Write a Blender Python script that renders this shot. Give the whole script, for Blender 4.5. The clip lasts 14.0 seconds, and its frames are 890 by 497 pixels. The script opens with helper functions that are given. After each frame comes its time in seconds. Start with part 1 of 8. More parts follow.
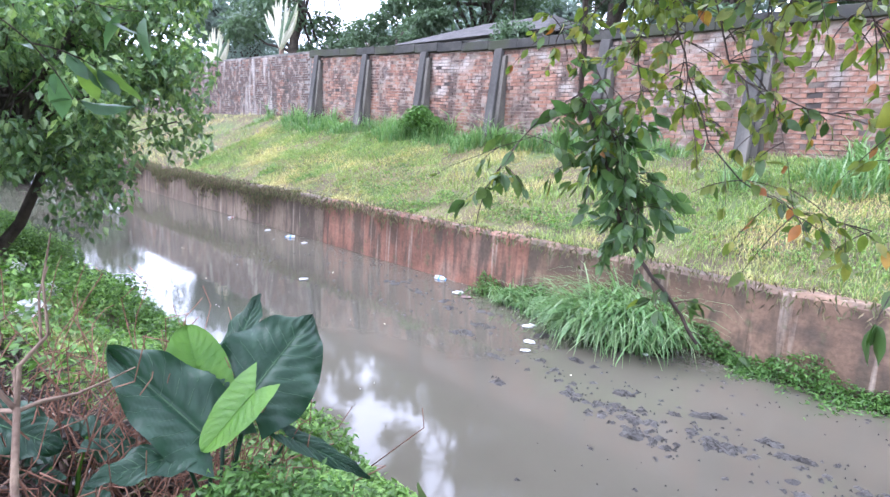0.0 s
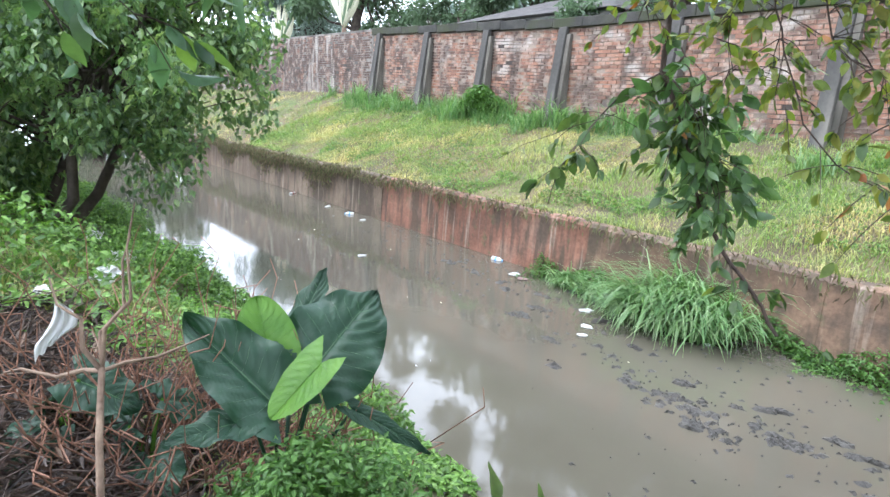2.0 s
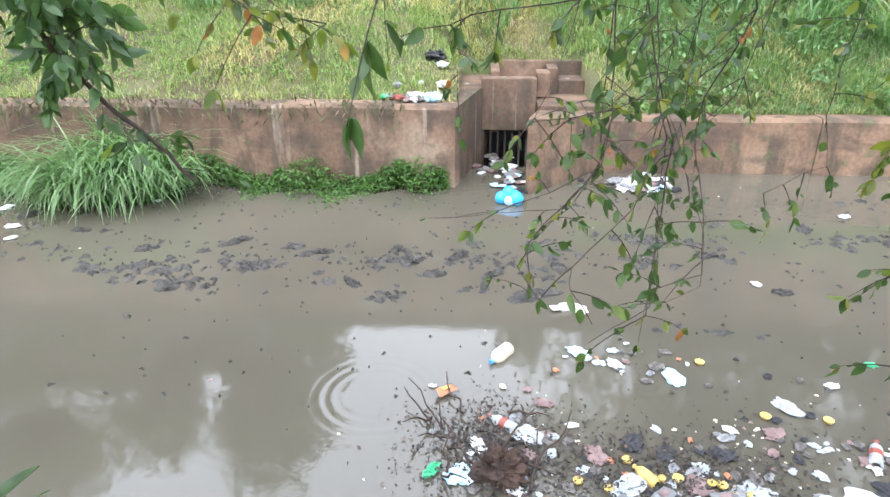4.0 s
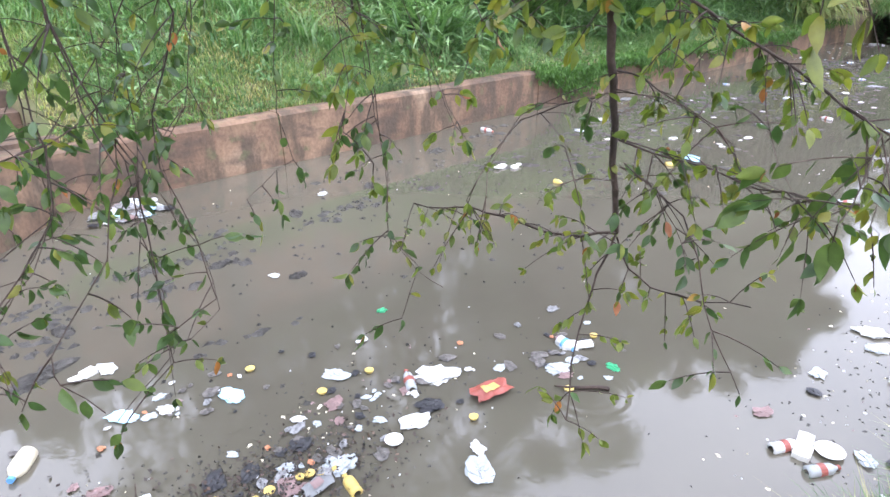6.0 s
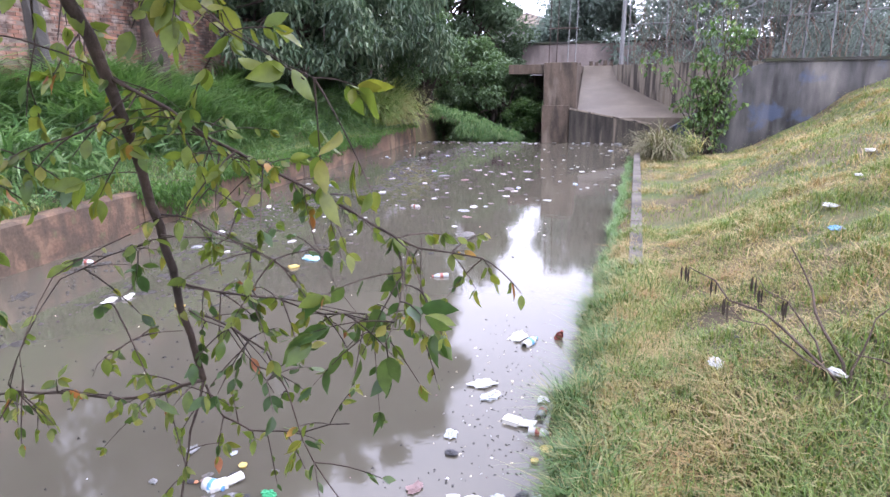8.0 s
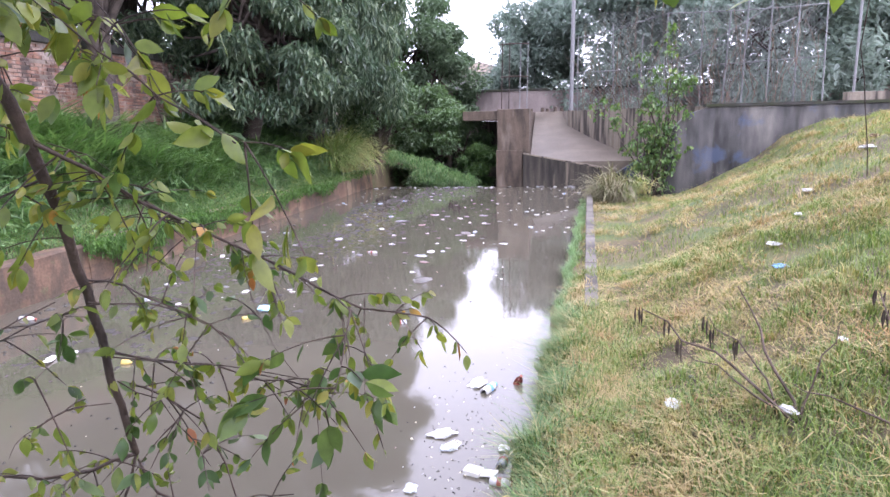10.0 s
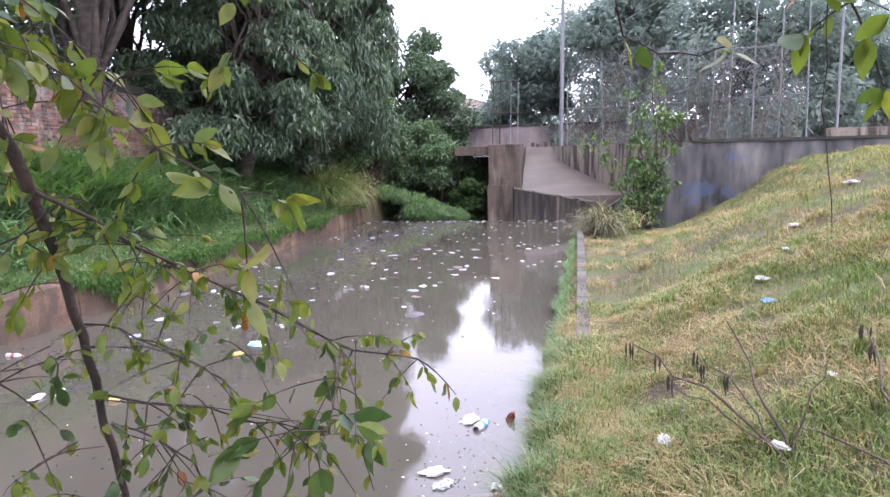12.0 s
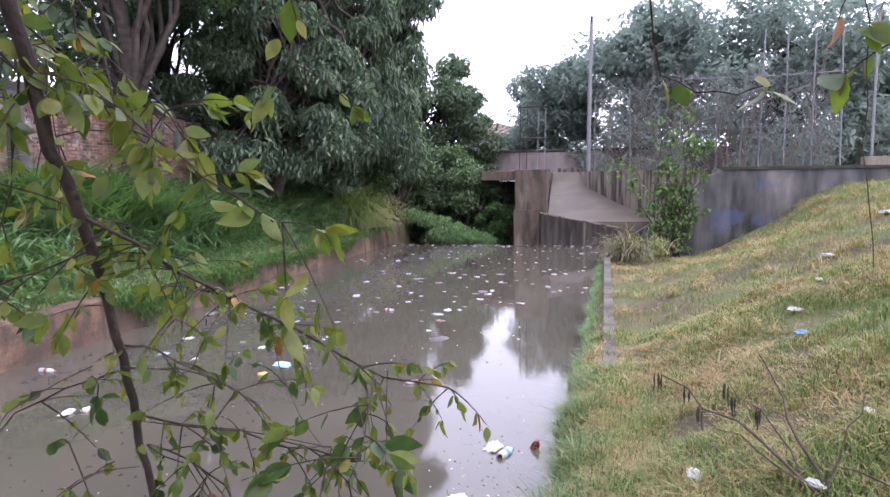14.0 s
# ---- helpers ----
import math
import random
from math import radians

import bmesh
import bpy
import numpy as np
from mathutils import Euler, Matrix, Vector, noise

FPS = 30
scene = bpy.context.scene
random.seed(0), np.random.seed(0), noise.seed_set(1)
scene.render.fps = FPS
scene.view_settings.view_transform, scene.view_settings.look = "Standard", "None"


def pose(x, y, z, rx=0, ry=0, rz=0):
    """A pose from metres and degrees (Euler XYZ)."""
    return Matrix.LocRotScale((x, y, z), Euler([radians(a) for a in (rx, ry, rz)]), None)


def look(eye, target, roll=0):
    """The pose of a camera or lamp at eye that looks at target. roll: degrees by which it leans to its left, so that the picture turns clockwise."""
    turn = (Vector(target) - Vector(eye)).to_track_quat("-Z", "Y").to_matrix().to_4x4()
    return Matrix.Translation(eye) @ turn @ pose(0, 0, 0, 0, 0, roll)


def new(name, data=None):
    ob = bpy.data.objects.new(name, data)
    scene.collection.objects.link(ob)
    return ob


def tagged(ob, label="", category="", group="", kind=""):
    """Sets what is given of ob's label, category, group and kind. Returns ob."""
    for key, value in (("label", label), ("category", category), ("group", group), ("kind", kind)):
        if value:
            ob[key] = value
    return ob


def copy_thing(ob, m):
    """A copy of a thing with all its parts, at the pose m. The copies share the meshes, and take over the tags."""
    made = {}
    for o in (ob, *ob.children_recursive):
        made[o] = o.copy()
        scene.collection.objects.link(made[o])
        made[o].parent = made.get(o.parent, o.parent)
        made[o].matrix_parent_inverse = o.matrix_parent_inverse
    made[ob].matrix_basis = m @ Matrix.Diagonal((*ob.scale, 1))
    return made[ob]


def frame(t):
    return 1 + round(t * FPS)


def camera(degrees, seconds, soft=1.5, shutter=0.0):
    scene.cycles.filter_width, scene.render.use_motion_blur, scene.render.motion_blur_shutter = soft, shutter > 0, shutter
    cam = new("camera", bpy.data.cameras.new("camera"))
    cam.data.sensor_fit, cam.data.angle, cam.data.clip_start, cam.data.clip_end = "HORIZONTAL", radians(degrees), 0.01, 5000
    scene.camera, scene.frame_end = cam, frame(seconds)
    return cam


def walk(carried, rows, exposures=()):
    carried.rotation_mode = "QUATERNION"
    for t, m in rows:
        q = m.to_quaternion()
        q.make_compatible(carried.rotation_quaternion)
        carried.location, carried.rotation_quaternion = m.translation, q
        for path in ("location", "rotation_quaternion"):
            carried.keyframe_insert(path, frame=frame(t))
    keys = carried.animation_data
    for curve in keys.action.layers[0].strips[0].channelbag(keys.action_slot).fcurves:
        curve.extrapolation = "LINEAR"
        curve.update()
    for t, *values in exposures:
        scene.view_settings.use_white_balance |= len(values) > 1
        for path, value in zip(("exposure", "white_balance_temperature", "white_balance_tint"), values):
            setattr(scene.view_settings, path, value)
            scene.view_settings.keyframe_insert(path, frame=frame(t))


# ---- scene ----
cam = camera(70.4, 14.0)
PATH = [
    (0, (-0.075, 0.942, 2.577), (-1.523, 2.273, 2.214), 2.5),
    (0.5, (-0.086, 0.914, 2.577), (-1.693, 2.058, 2.247), 3.1),
    (1, (-0.105, 0.889, 2.577), (-1.761, 1.96, 2.243), 2.4),
    (1.5, (-0.117, 0.88, 2.572), (-1.768, 1.933, 2.167), 2.3),
    (2, (-0.118, 0.913, 2.567), (-1.664, 2.106, 2.135), 3.3),
    (2.5, (-0.123, 0.969, 2.559), (-1.279, 2.541, 2.117), 3.6),
    (3, (-0.136, 1.021, 2.553), (-0.8, 2.821, 1.987), 2.4),
    (3.2, (-0.134, 1.041, 2.549), (-0.633, 2.87, 1.91), 1.9),
    (5.3, (-0.114, 1.302, 2.493), (0.5, 2.955, 1.55), -0.4),
    (5.5, (-0.114, 1.301, 2.493), (0.709, 2.882, 1.587), 0.2),
    (6, (-0.043, 1.289, 2.502), (1.191, 2.638, 1.691), -0.4),
    (6.5, (0.047, 1.259, 2.518), (1.668, 2.19, 1.808), -0.2),
    (7, (0.089, 1.234, 2.528), (1.873, 1.876, 1.893), 0.3),
    (7.5, (0.104, 1.234, 2.538), (1.932, 1.793, 1.948), -0.6),
    (8, (0.112, 1.214, 2.553), (1.987, 1.682, 2.037), -0.8),
    (8.2, (0.113, 1.206, 2.562), (2.003, 1.64, 2.072), -0.8),
    (10.3, (0.146, 1.187, 2.582), (2.082, 1.535, 2.219), -1.7),
    (10.5, (0.145, 1.186, 2.587), (2.084, 1.541, 2.248), -1.9),
    (11, (0.132, 1.182, 2.592), (2.078, 1.537, 2.296), -1.6),
    (11.5, (0.127, 1.177, 2.595), (2.073, 1.53, 2.302), -1.6),
    (12, (0.114, 1.177, 2.602), (2.068, 1.499, 2.323), -1.3),
    (12.5, (0.119, 1.179, 2.602), (2.071, 1.528, 2.346), -0.6),
    (13, (0.106, 1.19, 2.616), (2.059, 1.563, 2.399), -0.2),
    (13.5, (0.1, 1.193, 2.617), (2.051, 1.582, 2.416), -0.5),
    (14, (0.1, 1.191, 2.616), (2.049, 1.591, 2.412), -0.6),
]
walk(cam, [(t, look(eye, target, roll)) for t, eye, target, roll in PATH],
     [(0, 2.09, 5480, 24), (2.5, 1.93, 5950, 11), (3.2, 1.94, 6030, 12), (5.5, 1.87, 5920, 18), (6.5, 1.84, 5850, 22), (7.5, 1.68, 5850, 27), (10.5, 1.82, 5900, 32), (11.5, 1.64, 5900, 32), (12.5, 1.56, 5900, 32), (14, 1.31, 5900, 32)])

# ---- world and light: a white rainy sky ----
world = bpy.data.worlds.new("world")
scene.world = world
world.use_nodes = True
wn, wl = world.node_tree.nodes, world.node_tree.links
sky = wn.new("ShaderNodeTexSky")
sky.sky_type, sky.sun_disc = "NISHITA", False
sky.sun_elevation, sky.sun_rotation = radians(55), radians(200)
sky.air_density, sky.dust_density = 1.0, 4.0
mixer = wn.new("ShaderNodeMix")
mixer.data_type = "RGBA"
mixer.inputs["Factor"].default_value = 0.88
mixer.inputs["B"].default_value = (11.0, 11.5, 12.2, 1)
wl.new(sky.outputs[0], mixer.inputs["A"])
wn["Background"].inputs[1].default_value = 0.11
wl.new(mixer.outputs["Result"], wn["Background"].inputs[0])
sun_data = bpy.data.lights.new("sun", "SUN")
sun_data.energy, sun_data.angle, sun_data.color = 0.7, radians(25), (1, 0.97, 0.93)
sun = new("sun", sun_data)
sun.matrix_world = look((0, 0, 30), (0 + 8, 15, 0))


# ---- materials ----
def node_mat(name, rough=0.8, metal=0.0):
    m = bpy.data.materials.new(name)
    m.use_nodes = True
    b = m.node_tree.nodes["Principled BSDF"]
    b.inputs["Roughness"].default_value, b.inputs["Metallic"].default_value = rough, metal
    return m, m.node_tree.nodes, m.node_tree.links, b


def rgba(c):
    return (c[0], c[1], c[2], 1)


def noise_tex(n, l, scale, detail=4.0, coords="Object", stretch=None):
    tc = n.new("ShaderNodeTexCoord")
    t = n.new("ShaderNodeTexNoise")
    t.inputs["Scale"].default_value, t.inputs["Detail"].default_value = scale, detail
    if stretch:
        mp = n.new("ShaderNodeMapping")
        mp.inputs["Scale"].default_value = stretch
        l.new(tc.outputs[coords], mp.inputs[0])
        l.new(mp.outputs[0], t.inputs["Vector"])
    else:
        l.new(tc.outputs[coords], t.inputs["Vector"])
    return t.outputs[0]


def ramp(n, l, source, stops):
    r = n.new("ShaderNodeValToRGB")
    e = r.color_ramp.elements
    while len(e) < len(stops):
        e.new(0.5)
    for k, (p, c) in enumerate(stops):
        e[k].position, e[k].color = p, rgba(c)
    l.new(source, r.inputs[0])
    return r.outputs[0]


def blend(n, l, factor, a, b, mode="MIX"):
    m = n.new("ShaderNodeMix")
    m.data_type, m.blend_type = "RGBA", mode
    for key, v in (("Factor", factor), ("A", a), ("B", b)):
        s = [q for q in m.inputs if q.name == key and (q.type == "RGBA" or key == "Factor" and q.type == "VALUE")][0]
        if isinstance(v, (int, float)):
            s.default_value = v
        elif isinstance(v, tuple):
            s.default_value = rgba(v)
        else:
            l.new(v, s)
    return [q for q in m.outputs if q.type == "RGBA"][0]


def relief(n, l, b, height, strength=0.3, distance=0.02):
    bump = n.new("ShaderNodeBump")
    bump.inputs["Strength"].default_value, bump.inputs["Distance"].default_value = strength, distance
    l.new(height, bump.inputs["Height"])
    l.new(bump.outputs[0], b.inputs["Normal"])


def earthy(name, dark, light, scale=3.0, rough=0.9, fine=30.0, bump=0.4, stain=None, stain_scale=0.7, stretch=None, where=(0.45, 0.62)):
    m, n, l, b = node_mat(name, rough)
    big = noise_tex(n, l, scale, 6, stretch=stretch)
    col = ramp(n, l, big, [(0.3, dark), (0.7, light)])
    small = noise_tex(n, l, fine, 5)
    grain = ramp(n, l, small, [(0.3, (0.82, 0.82, 0.82)), (0.7, (1.12, 1.12, 1.12))])
    col = blend(n, l, 1.0, col, grain, "MULTIPLY")
    if stain:
        mask = ramp(n, l, noise_tex(n, l, stain_scale, 8, stretch=stretch), [(where[0], (0, 0, 0)), (where[1], (1, 1, 1))])
        col = blend(n, l, mask, col, stain)
    l.new(col, b.inputs["Base Color"])
    relief(n, l, b, small, bump)
    return m


def plain(name, colour, rough=0.6, metal=0.0, vary=0.25, scale=12.0, bump=0.1, random_hue=0.0):
    m, n, l, b = node_mat(name, rough, metal)
    nz = noise_tex(n, l, scale, 4)
    lo = tuple(c * (1 - vary) for c in colour)
    hi = tuple(min(1, c * (1 + vary)) for c in colour)
    col = ramp(n, l, nz, [(0.3, lo), (0.7, hi)])
    if random_hue:
        info = n.new("ShaderNodeObjectInfo")
        k = ramp(n, l, info.outputs["Random"], [(0, (1 - random_hue,) * 3), (1, (1 + random_hue,) * 3)])
        col = blend(n, l, 1.0, col, k, "MULTIPLY")
    l.new(col, b.inputs["Base Color"])
    relief(n, l, b, nz, bump)
    return m


def leafy(name, colours, rough=0.45, through_light=0.25, patch=None, glow=(1.3, 1.5, 0.7)):
    """Leaves: a colour for each leaf by its island, in patches of another tone, some light passing through."""
    m, n, l, b = node_mat(name, rough)
    g = n.new("ShaderNodeNewGeometry")
    k = len(colours)
    col = ramp(n, l, g.outputs["Random Per Island"], [(i / max(1, k - 1), c) for i, c in enumerate(colours)])
    if patch:
        tone, size, start, most = patch
        mask = ramp(n, l, noise_tex(n, l, size, 5), [(start, (0, 0, 0)), (start + 0.12, (most,) * 3)])
        col = blend(n, l, mask, col, blend(n, l, 1.0, ramp(n, l, g.outputs["Random Per Island"], [(0, (0.6,) * 3), (1, (1.3,) * 3)]), tone, "MULTIPLY"))
    nz = noise_tex(n, l, 40, 3)
    col = blend(n, l, 1.0, col, ramp(n, l, nz, [(0.3, (0.75,) * 3), (0.7, (1.2,) * 3)]), "MULTIPLY")
    l.new(col, b.inputs["Base Color"])
    tr = n.new("ShaderNodeBsdfTranslucent")
    bright = blend(n, l, 1.0, col, glow, "MULTIPLY")
    l.new(bright, tr.inputs[0])
    mx = n.new("ShaderNodeMixShader")
    mx.inputs[0].default_value = through_light
    l.new(b.outputs[0], mx.inputs[1])
    l.new(tr.outputs[0], mx.inputs[2])
    l.new(mx.outputs[0], n["Material Output"].inputs[0])
    return m


RINGS = ((-0.76, 4.4, 0.5), (2.9, 3.13, 0.36))     # spreading rings on the water: x, y, reach


def water_mat():
    m, n, l, b = node_mat("murky_water", 0.03)
    silt = noise_tex(n, l, 0.35, 6)
    col = ramp(n, l, silt, [(0.3, (0.082, 0.075, 0.056)), (0.7, (0.112, 0.102, 0.077))])
    l.new(col, b.inputs["Base Color"])
    b.inputs["IOR"].default_value = 1.6
    ripple = noise_tex(n, l, 5.0, 3)
    fine = noise_tex(n, l, 38.0, 2)
    add = n.new("ShaderNodeMath")
    add.operation = "MULTIPLY_ADD"
    add.inputs[1].default_value = 0.25
    l.new(fine, add.inputs[0])
    l.new(ripple, add.inputs[2])
    total = add.outputs[0]
    place = n.new("ShaderNodeNewGeometry")

    def calc(op, a, c):
        q = n.new("ShaderNodeMath")
        q.operation = op
        for k, v in enumerate((a, c)):
            if isinstance(v, (int, float)):
                q.inputs[k].default_value = v
            else:
                l.new(v, q.inputs[k])
        return q.outputs[0]

    for cx, cy, reach in RINGS:
        away = n.new("ShaderNodeVectorMath")
        away.operation = "DISTANCE"
        away.inputs[1].default_value = (cx, cy, 0)
        l.new(place.outputs["Position"], away.inputs[0])
        r = away.outputs["Value"]
        fall = calc("MAXIMUM", calc("SUBTRACT", 1.0, calc("MULTIPLY", calc("ABSOLUTE", calc("SUBTRACT", r, reach * 0.65), 0), 2.9 / reach)), 0.0)
        wave = calc("MULTIPLY", calc("SINE", calc("MULTIPLY", r, 75.0), 0), calc("MULTIPLY", fall, 0.7))
        total = calc("ADD", total, wave)
    relief(n, l, b, total, 0.12, 0.006)
    return m


M_WATER = water_mat()
M_SOIL = earthy("bank_soil", (0.055, 0.042, 0.025), (0.15, 0.12, 0.06), 1.2, 0.95, 25, 0.6, (0.075, 0.10, 0.03), 0.9)
def canal_concrete(name, tones, drip, streaky):
    """Rust-washed concrete with dark patches and pale runs."""
    m, n, l, b = node_mat(name, 0.85)
    col = ramp(n, l, noise_tex(n, l, 0.8, 7), [(0.28, tones[0]), (0.45, tones[1]), (0.6, tones[2]), (0.75, tones[3])])
    dark = ramp(n, l, noise_tex(n, l, 2.6, 8, stretch=(1.4, 1.4, 0.5)), [(0.47, (0, 0, 0)), (0.60, (0.85, 0.85, 0.85))])
    col = blend(n, l, dark, col, (0.075, 0.056, 0.038))
    runs = ramp(n, l, noise_tex(n, l, 3.0, 5, stretch=(2.6, 2.6, 0.12)), [(drip, (0, 0, 0)), (drip + 0.12, (0.75, 0.75, 0.75))])
    streak = ramp(n, l, noise_tex(n, l, 2.1, 6, stretch=streaky), [(0.50, (0, 0, 0)), (0.66, (0.8, 0.8, 0.8))])
    col = blend(n, l, streak, col, (0.075, 0.055, 0.04))
    col = blend(n, l, runs, col, (0.38, 0.31, 0.245))
    moss = ramp(n, l, noise_tex(n, l, 5.0, 6), [(0.6, (0, 0, 0)), (0.7, (0.6, 0.6, 0.6))])
    col = blend(n, l, moss, col, (0.10, 0.11, 0.05))
    fine = noise_tex(n, l, 22, 8)
    col = blend(n, l, 1.0, col, ramp(n, l, fine, [(0.3, (0.78,) * 3), (0.7, (1.14,) * 3)]), "MULTIPLY")
    l.new(col, b.inputs["Base Color"])
    relief(n, l, b, fine, 0.4)
    return m


M_RED_CONCRETE = canal_concrete("stained_red_concrete", ((0.10, 0.056, 0.038), (0.20, 0.094, 0.06), (0.28, 0.135, 0.088), (0.27, 0.19, 0.14)), 0.60, (3.0, 3.0, 0.3))
M_GREY_WASH = canal_concrete("stained_grey_concrete", ((0.065, 0.05, 0.036), (0.155, 0.112, 0.078), (0.22, 0.165, 0.117), (0.29, 0.235, 0.175)), 0.60, (3.0, 3.0, 0.3))
M_BROWN_WASH = canal_concrete("stained_brown_concrete", ((0.065, 0.047, 0.033), (0.135, 0.085, 0.055), (0.22, 0.14, 0.09), (0.36, 0.29, 0.21)), 0.62, (1.0, 1.0, 1.3))
M_TAN_CONCRETE = canal_concrete("stained_tan_concrete", ((0.055, 0.04, 0.028), (0.155, 0.095, 0.06), (0.235, 0.15, 0.093), (0.30, 0.225, 0.155)), 0.71, (0.9, 0.9, 2.2))
M_CONCRETE = earthy("weathered_concrete", (0.175, 0.148, 0.11), (0.37, 0.32, 0.25), 1.2, 0.9, 18, 0.4, (0.05, 0.042, 0.034), 1.2, (3.2, 3.2, 0.3), (0.44, 0.60))
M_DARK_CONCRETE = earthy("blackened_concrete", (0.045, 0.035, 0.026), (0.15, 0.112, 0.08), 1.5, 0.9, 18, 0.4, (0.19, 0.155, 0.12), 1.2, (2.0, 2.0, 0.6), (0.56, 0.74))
M_BARK = earthy("dark_bark", (0.03, 0.022, 0.017), (0.09, 0.07, 0.055), 6, 0.9, 40, 0.6)


# ---- mesh helpers ----
def part(name, bm, material, parent=None, label=""):
    me = bpy.data.meshes.new(name)
    bm.to_mesh(me)
    bm.free()
    me.materials.append(material)
    ob = new(name, me)
    ob.parent = parent
    if label:
        tagged(ob, label)
    return ob


def array_mesh(name, verts, faces, material, parent=None, smooth=False):
    """A mesh from numpy arrays, all faces with the same number of corners."""
    me = bpy.data.meshes.new(name)
    verts, faces = np.asarray(verts, dtype=np.float32), np.asarray(faces, dtype=np.int32)
    nf, k = faces.shape
    me.vertices.add(len(verts))
    me.vertices.foreach_set("co", verts.ravel())
    me.loops.add(nf * k)
    me.loops.foreach_set("vertex_index", faces.ravel())
    me.polygons.add(nf)
    me.polygons.foreach_set("loop_start", np.arange(0, nf * k, k, dtype=np.int32))
    me.polygons.foreach_set("use_smooth", np.full(nf, smooth, dtype=bool))
    me.update(calc_edges=True)
    me.materials.append(material)
    ob = new(name, me)
    ob.parent = parent
    return ob


def box(bm, x0, x1, y0, y1, z0, z1, bevel=0.0):
    vs = [bm.verts.new((x, y, z)) for z in (z0, z1) for x, y in ((x0, y0), (x1, y0), (x1, y1), (x0, y1))]
    fs = [bm.faces.new([vs[i] for i in f]) for f in ((3, 2, 1, 0), (4, 5, 6, 7), (0, 1, 5, 4), (1, 2, 6, 5), (2, 3, 7, 6), (3, 0, 4, 7))]
    if bevel:
        es = list({e for f in fs for e in f.edges})
        bmesh.ops.bevel(bm, geom=es, offset=bevel, segments=2, affect="EDGES", profile=0.6)


def prism(bm, outline, y0, y1, axis="y"):
    """An outline in x, z (or y, z for axis x) carried from y0 to y1."""
    def at(p, d):
        return (p[0], d, p[1]) if axis == "y" else (d, p[0], p[1]) if axis == "x" else (p[0], p[1], d)
    a = [bm.verts.new(at(p, y0)) for p in outline]
    b = [bm.verts.new(at(p, y1)) for p in outline]
    bm.faces.new(a)
    bm.faces.new(b[::-1])
    for i in range(len(a)):
        j = (i + 1) % len(a)
        bm.faces.new((a[j], a[i], b[i], b[j]))
    bmesh.ops.recalc_face_normals(bm, faces=bm.faces[:])


def tube_arrays(points, radii, sides=7):
    """Vertices and quads of a tapered tube along points."""
    pts = [Vector(p) for p in points]
    verts, faces = [], []
    side = None
    for i, p in enumerate(pts):
        d = (pts[min(i + 1, len(pts) - 1)] - pts[max(i - 1, 0)]).normalized()
        if side is None:
            side = d.orthogonal().normalized()
        side = (side - d * side.dot(d)).normalized()
        up = d.cross(side)
        for k in range(sides):
            a = 2 * math.pi * k / sides
            verts.append(p + (side * math.cos(a) + up * math.sin(a)) * radii[i])
    for i in range(len(pts) - 1):
        for k in range(sides):
            a, b = i * sides + k, i * sides + (k + 1) % sides
            faces.append((a, b, b + sides, a + sides))
    return [tuple(v) for v in verts], faces


class Tubes:
    """Gathers tubes into one mesh."""
    def __init__(self):
        self.v, self.f = [], []

    def add(self, points, radii, sides=6):
        v, f = tube_arrays(points, radii, sides)
        k = len(self.v)
        self.v += v
        self.f += [tuple(i + k for i in q) for q in f]

    def make(self, name, material, parent=None):
        return array_mesh(name, self.v, self.f, material, parent, True)


def wander(start, end, steps, sway, rng, sag=0.0):
    a, b = Vector(start), Vector(end)
    size = (b - a).length
    out = []
    for i in range(steps + 1):
        t = i / steps
        p = a.lerp(b, t)
        if 0 < i < steps:
            p += Vector((rng.uniform(-1, 1), rng.uniform(-1, 1), rng.uniform(-1, 1))) * sway * size
        p.z -= sag * size * 4 * t * (1 - t)
        out.append(p)
    return out


def leaves(name, places, sizes, material, parent=None, seed=1, droop=0.35, width=0.45, spread=1.0, heading=None):
    """Folded four-cornered leaves, each at a place, with its own heading."""
    rs = np.random.RandomState(seed)
    places = np.asarray(places, dtype=np.float64)
    n = len(places)
    sizes = np.asarray(sizes) * rs.uniform(0.7, 1.3, n)
    ang = rs.uniform(0, 2 * np.pi, n)
    tilt = -droop + rs.normal(0, 0.45 * spread, n)
    d = np.stack([np.cos(ang) * np.cos(tilt), np.sin(ang) * np.cos(tilt), np.sin(tilt)], 1)
    if heading is not None:
        d = d * 0.6 + np.asarray(heading)
        d /= np.linalg.norm(d, axis=1)[:, None]
    side = np.cross(d, np.array([0, 0, 1.0]) + rs.normal(0, 0.35, (n, 3)))
    side /= np.linalg.norm(side, axis=1)[:, None] + 1e-9
    up = np.cross(side, d)
    L, W = sizes[:, None], (sizes * width)[:, None]
    fold = W * 0.25
    base, tip = places, places + d * L - up * L * 0.12
    mid = places + d * L * 0.42
    a, b = mid + side * W * 0.5 + up * fold * 0.6, mid - side * W * 0.5 + up * fold * 0.6
    verts = np.stack([base, a, tip, b], 1).reshape(-1, 3)
    i = np.arange(n) * 4
    faces = np.concatenate([np.stack([i, i + 1, i + 2], 1), np.stack([i, i + 2, i + 3], 1)])
    return array_mesh(name, verts, faces, material, parent)


def clumps(centres, radii, per_clump, rs, shell=0.55, squash=0.75):
    """Points in round clumps, denser towards their skin."""
    out = []
    for c, r in zip(centres, radii):
        u = rs.normal(0, 1, (per_clump, 3))
        u /= np.linalg.norm(u, axis=1)[:, None]
        q = u * (r * rs.uniform(shell, 1.05, per_clump) ** 0.8)[:, None]
        q[:, 2] *= squash
        out.append(np.asarray(c) + q)
    return np.concatenate(out)


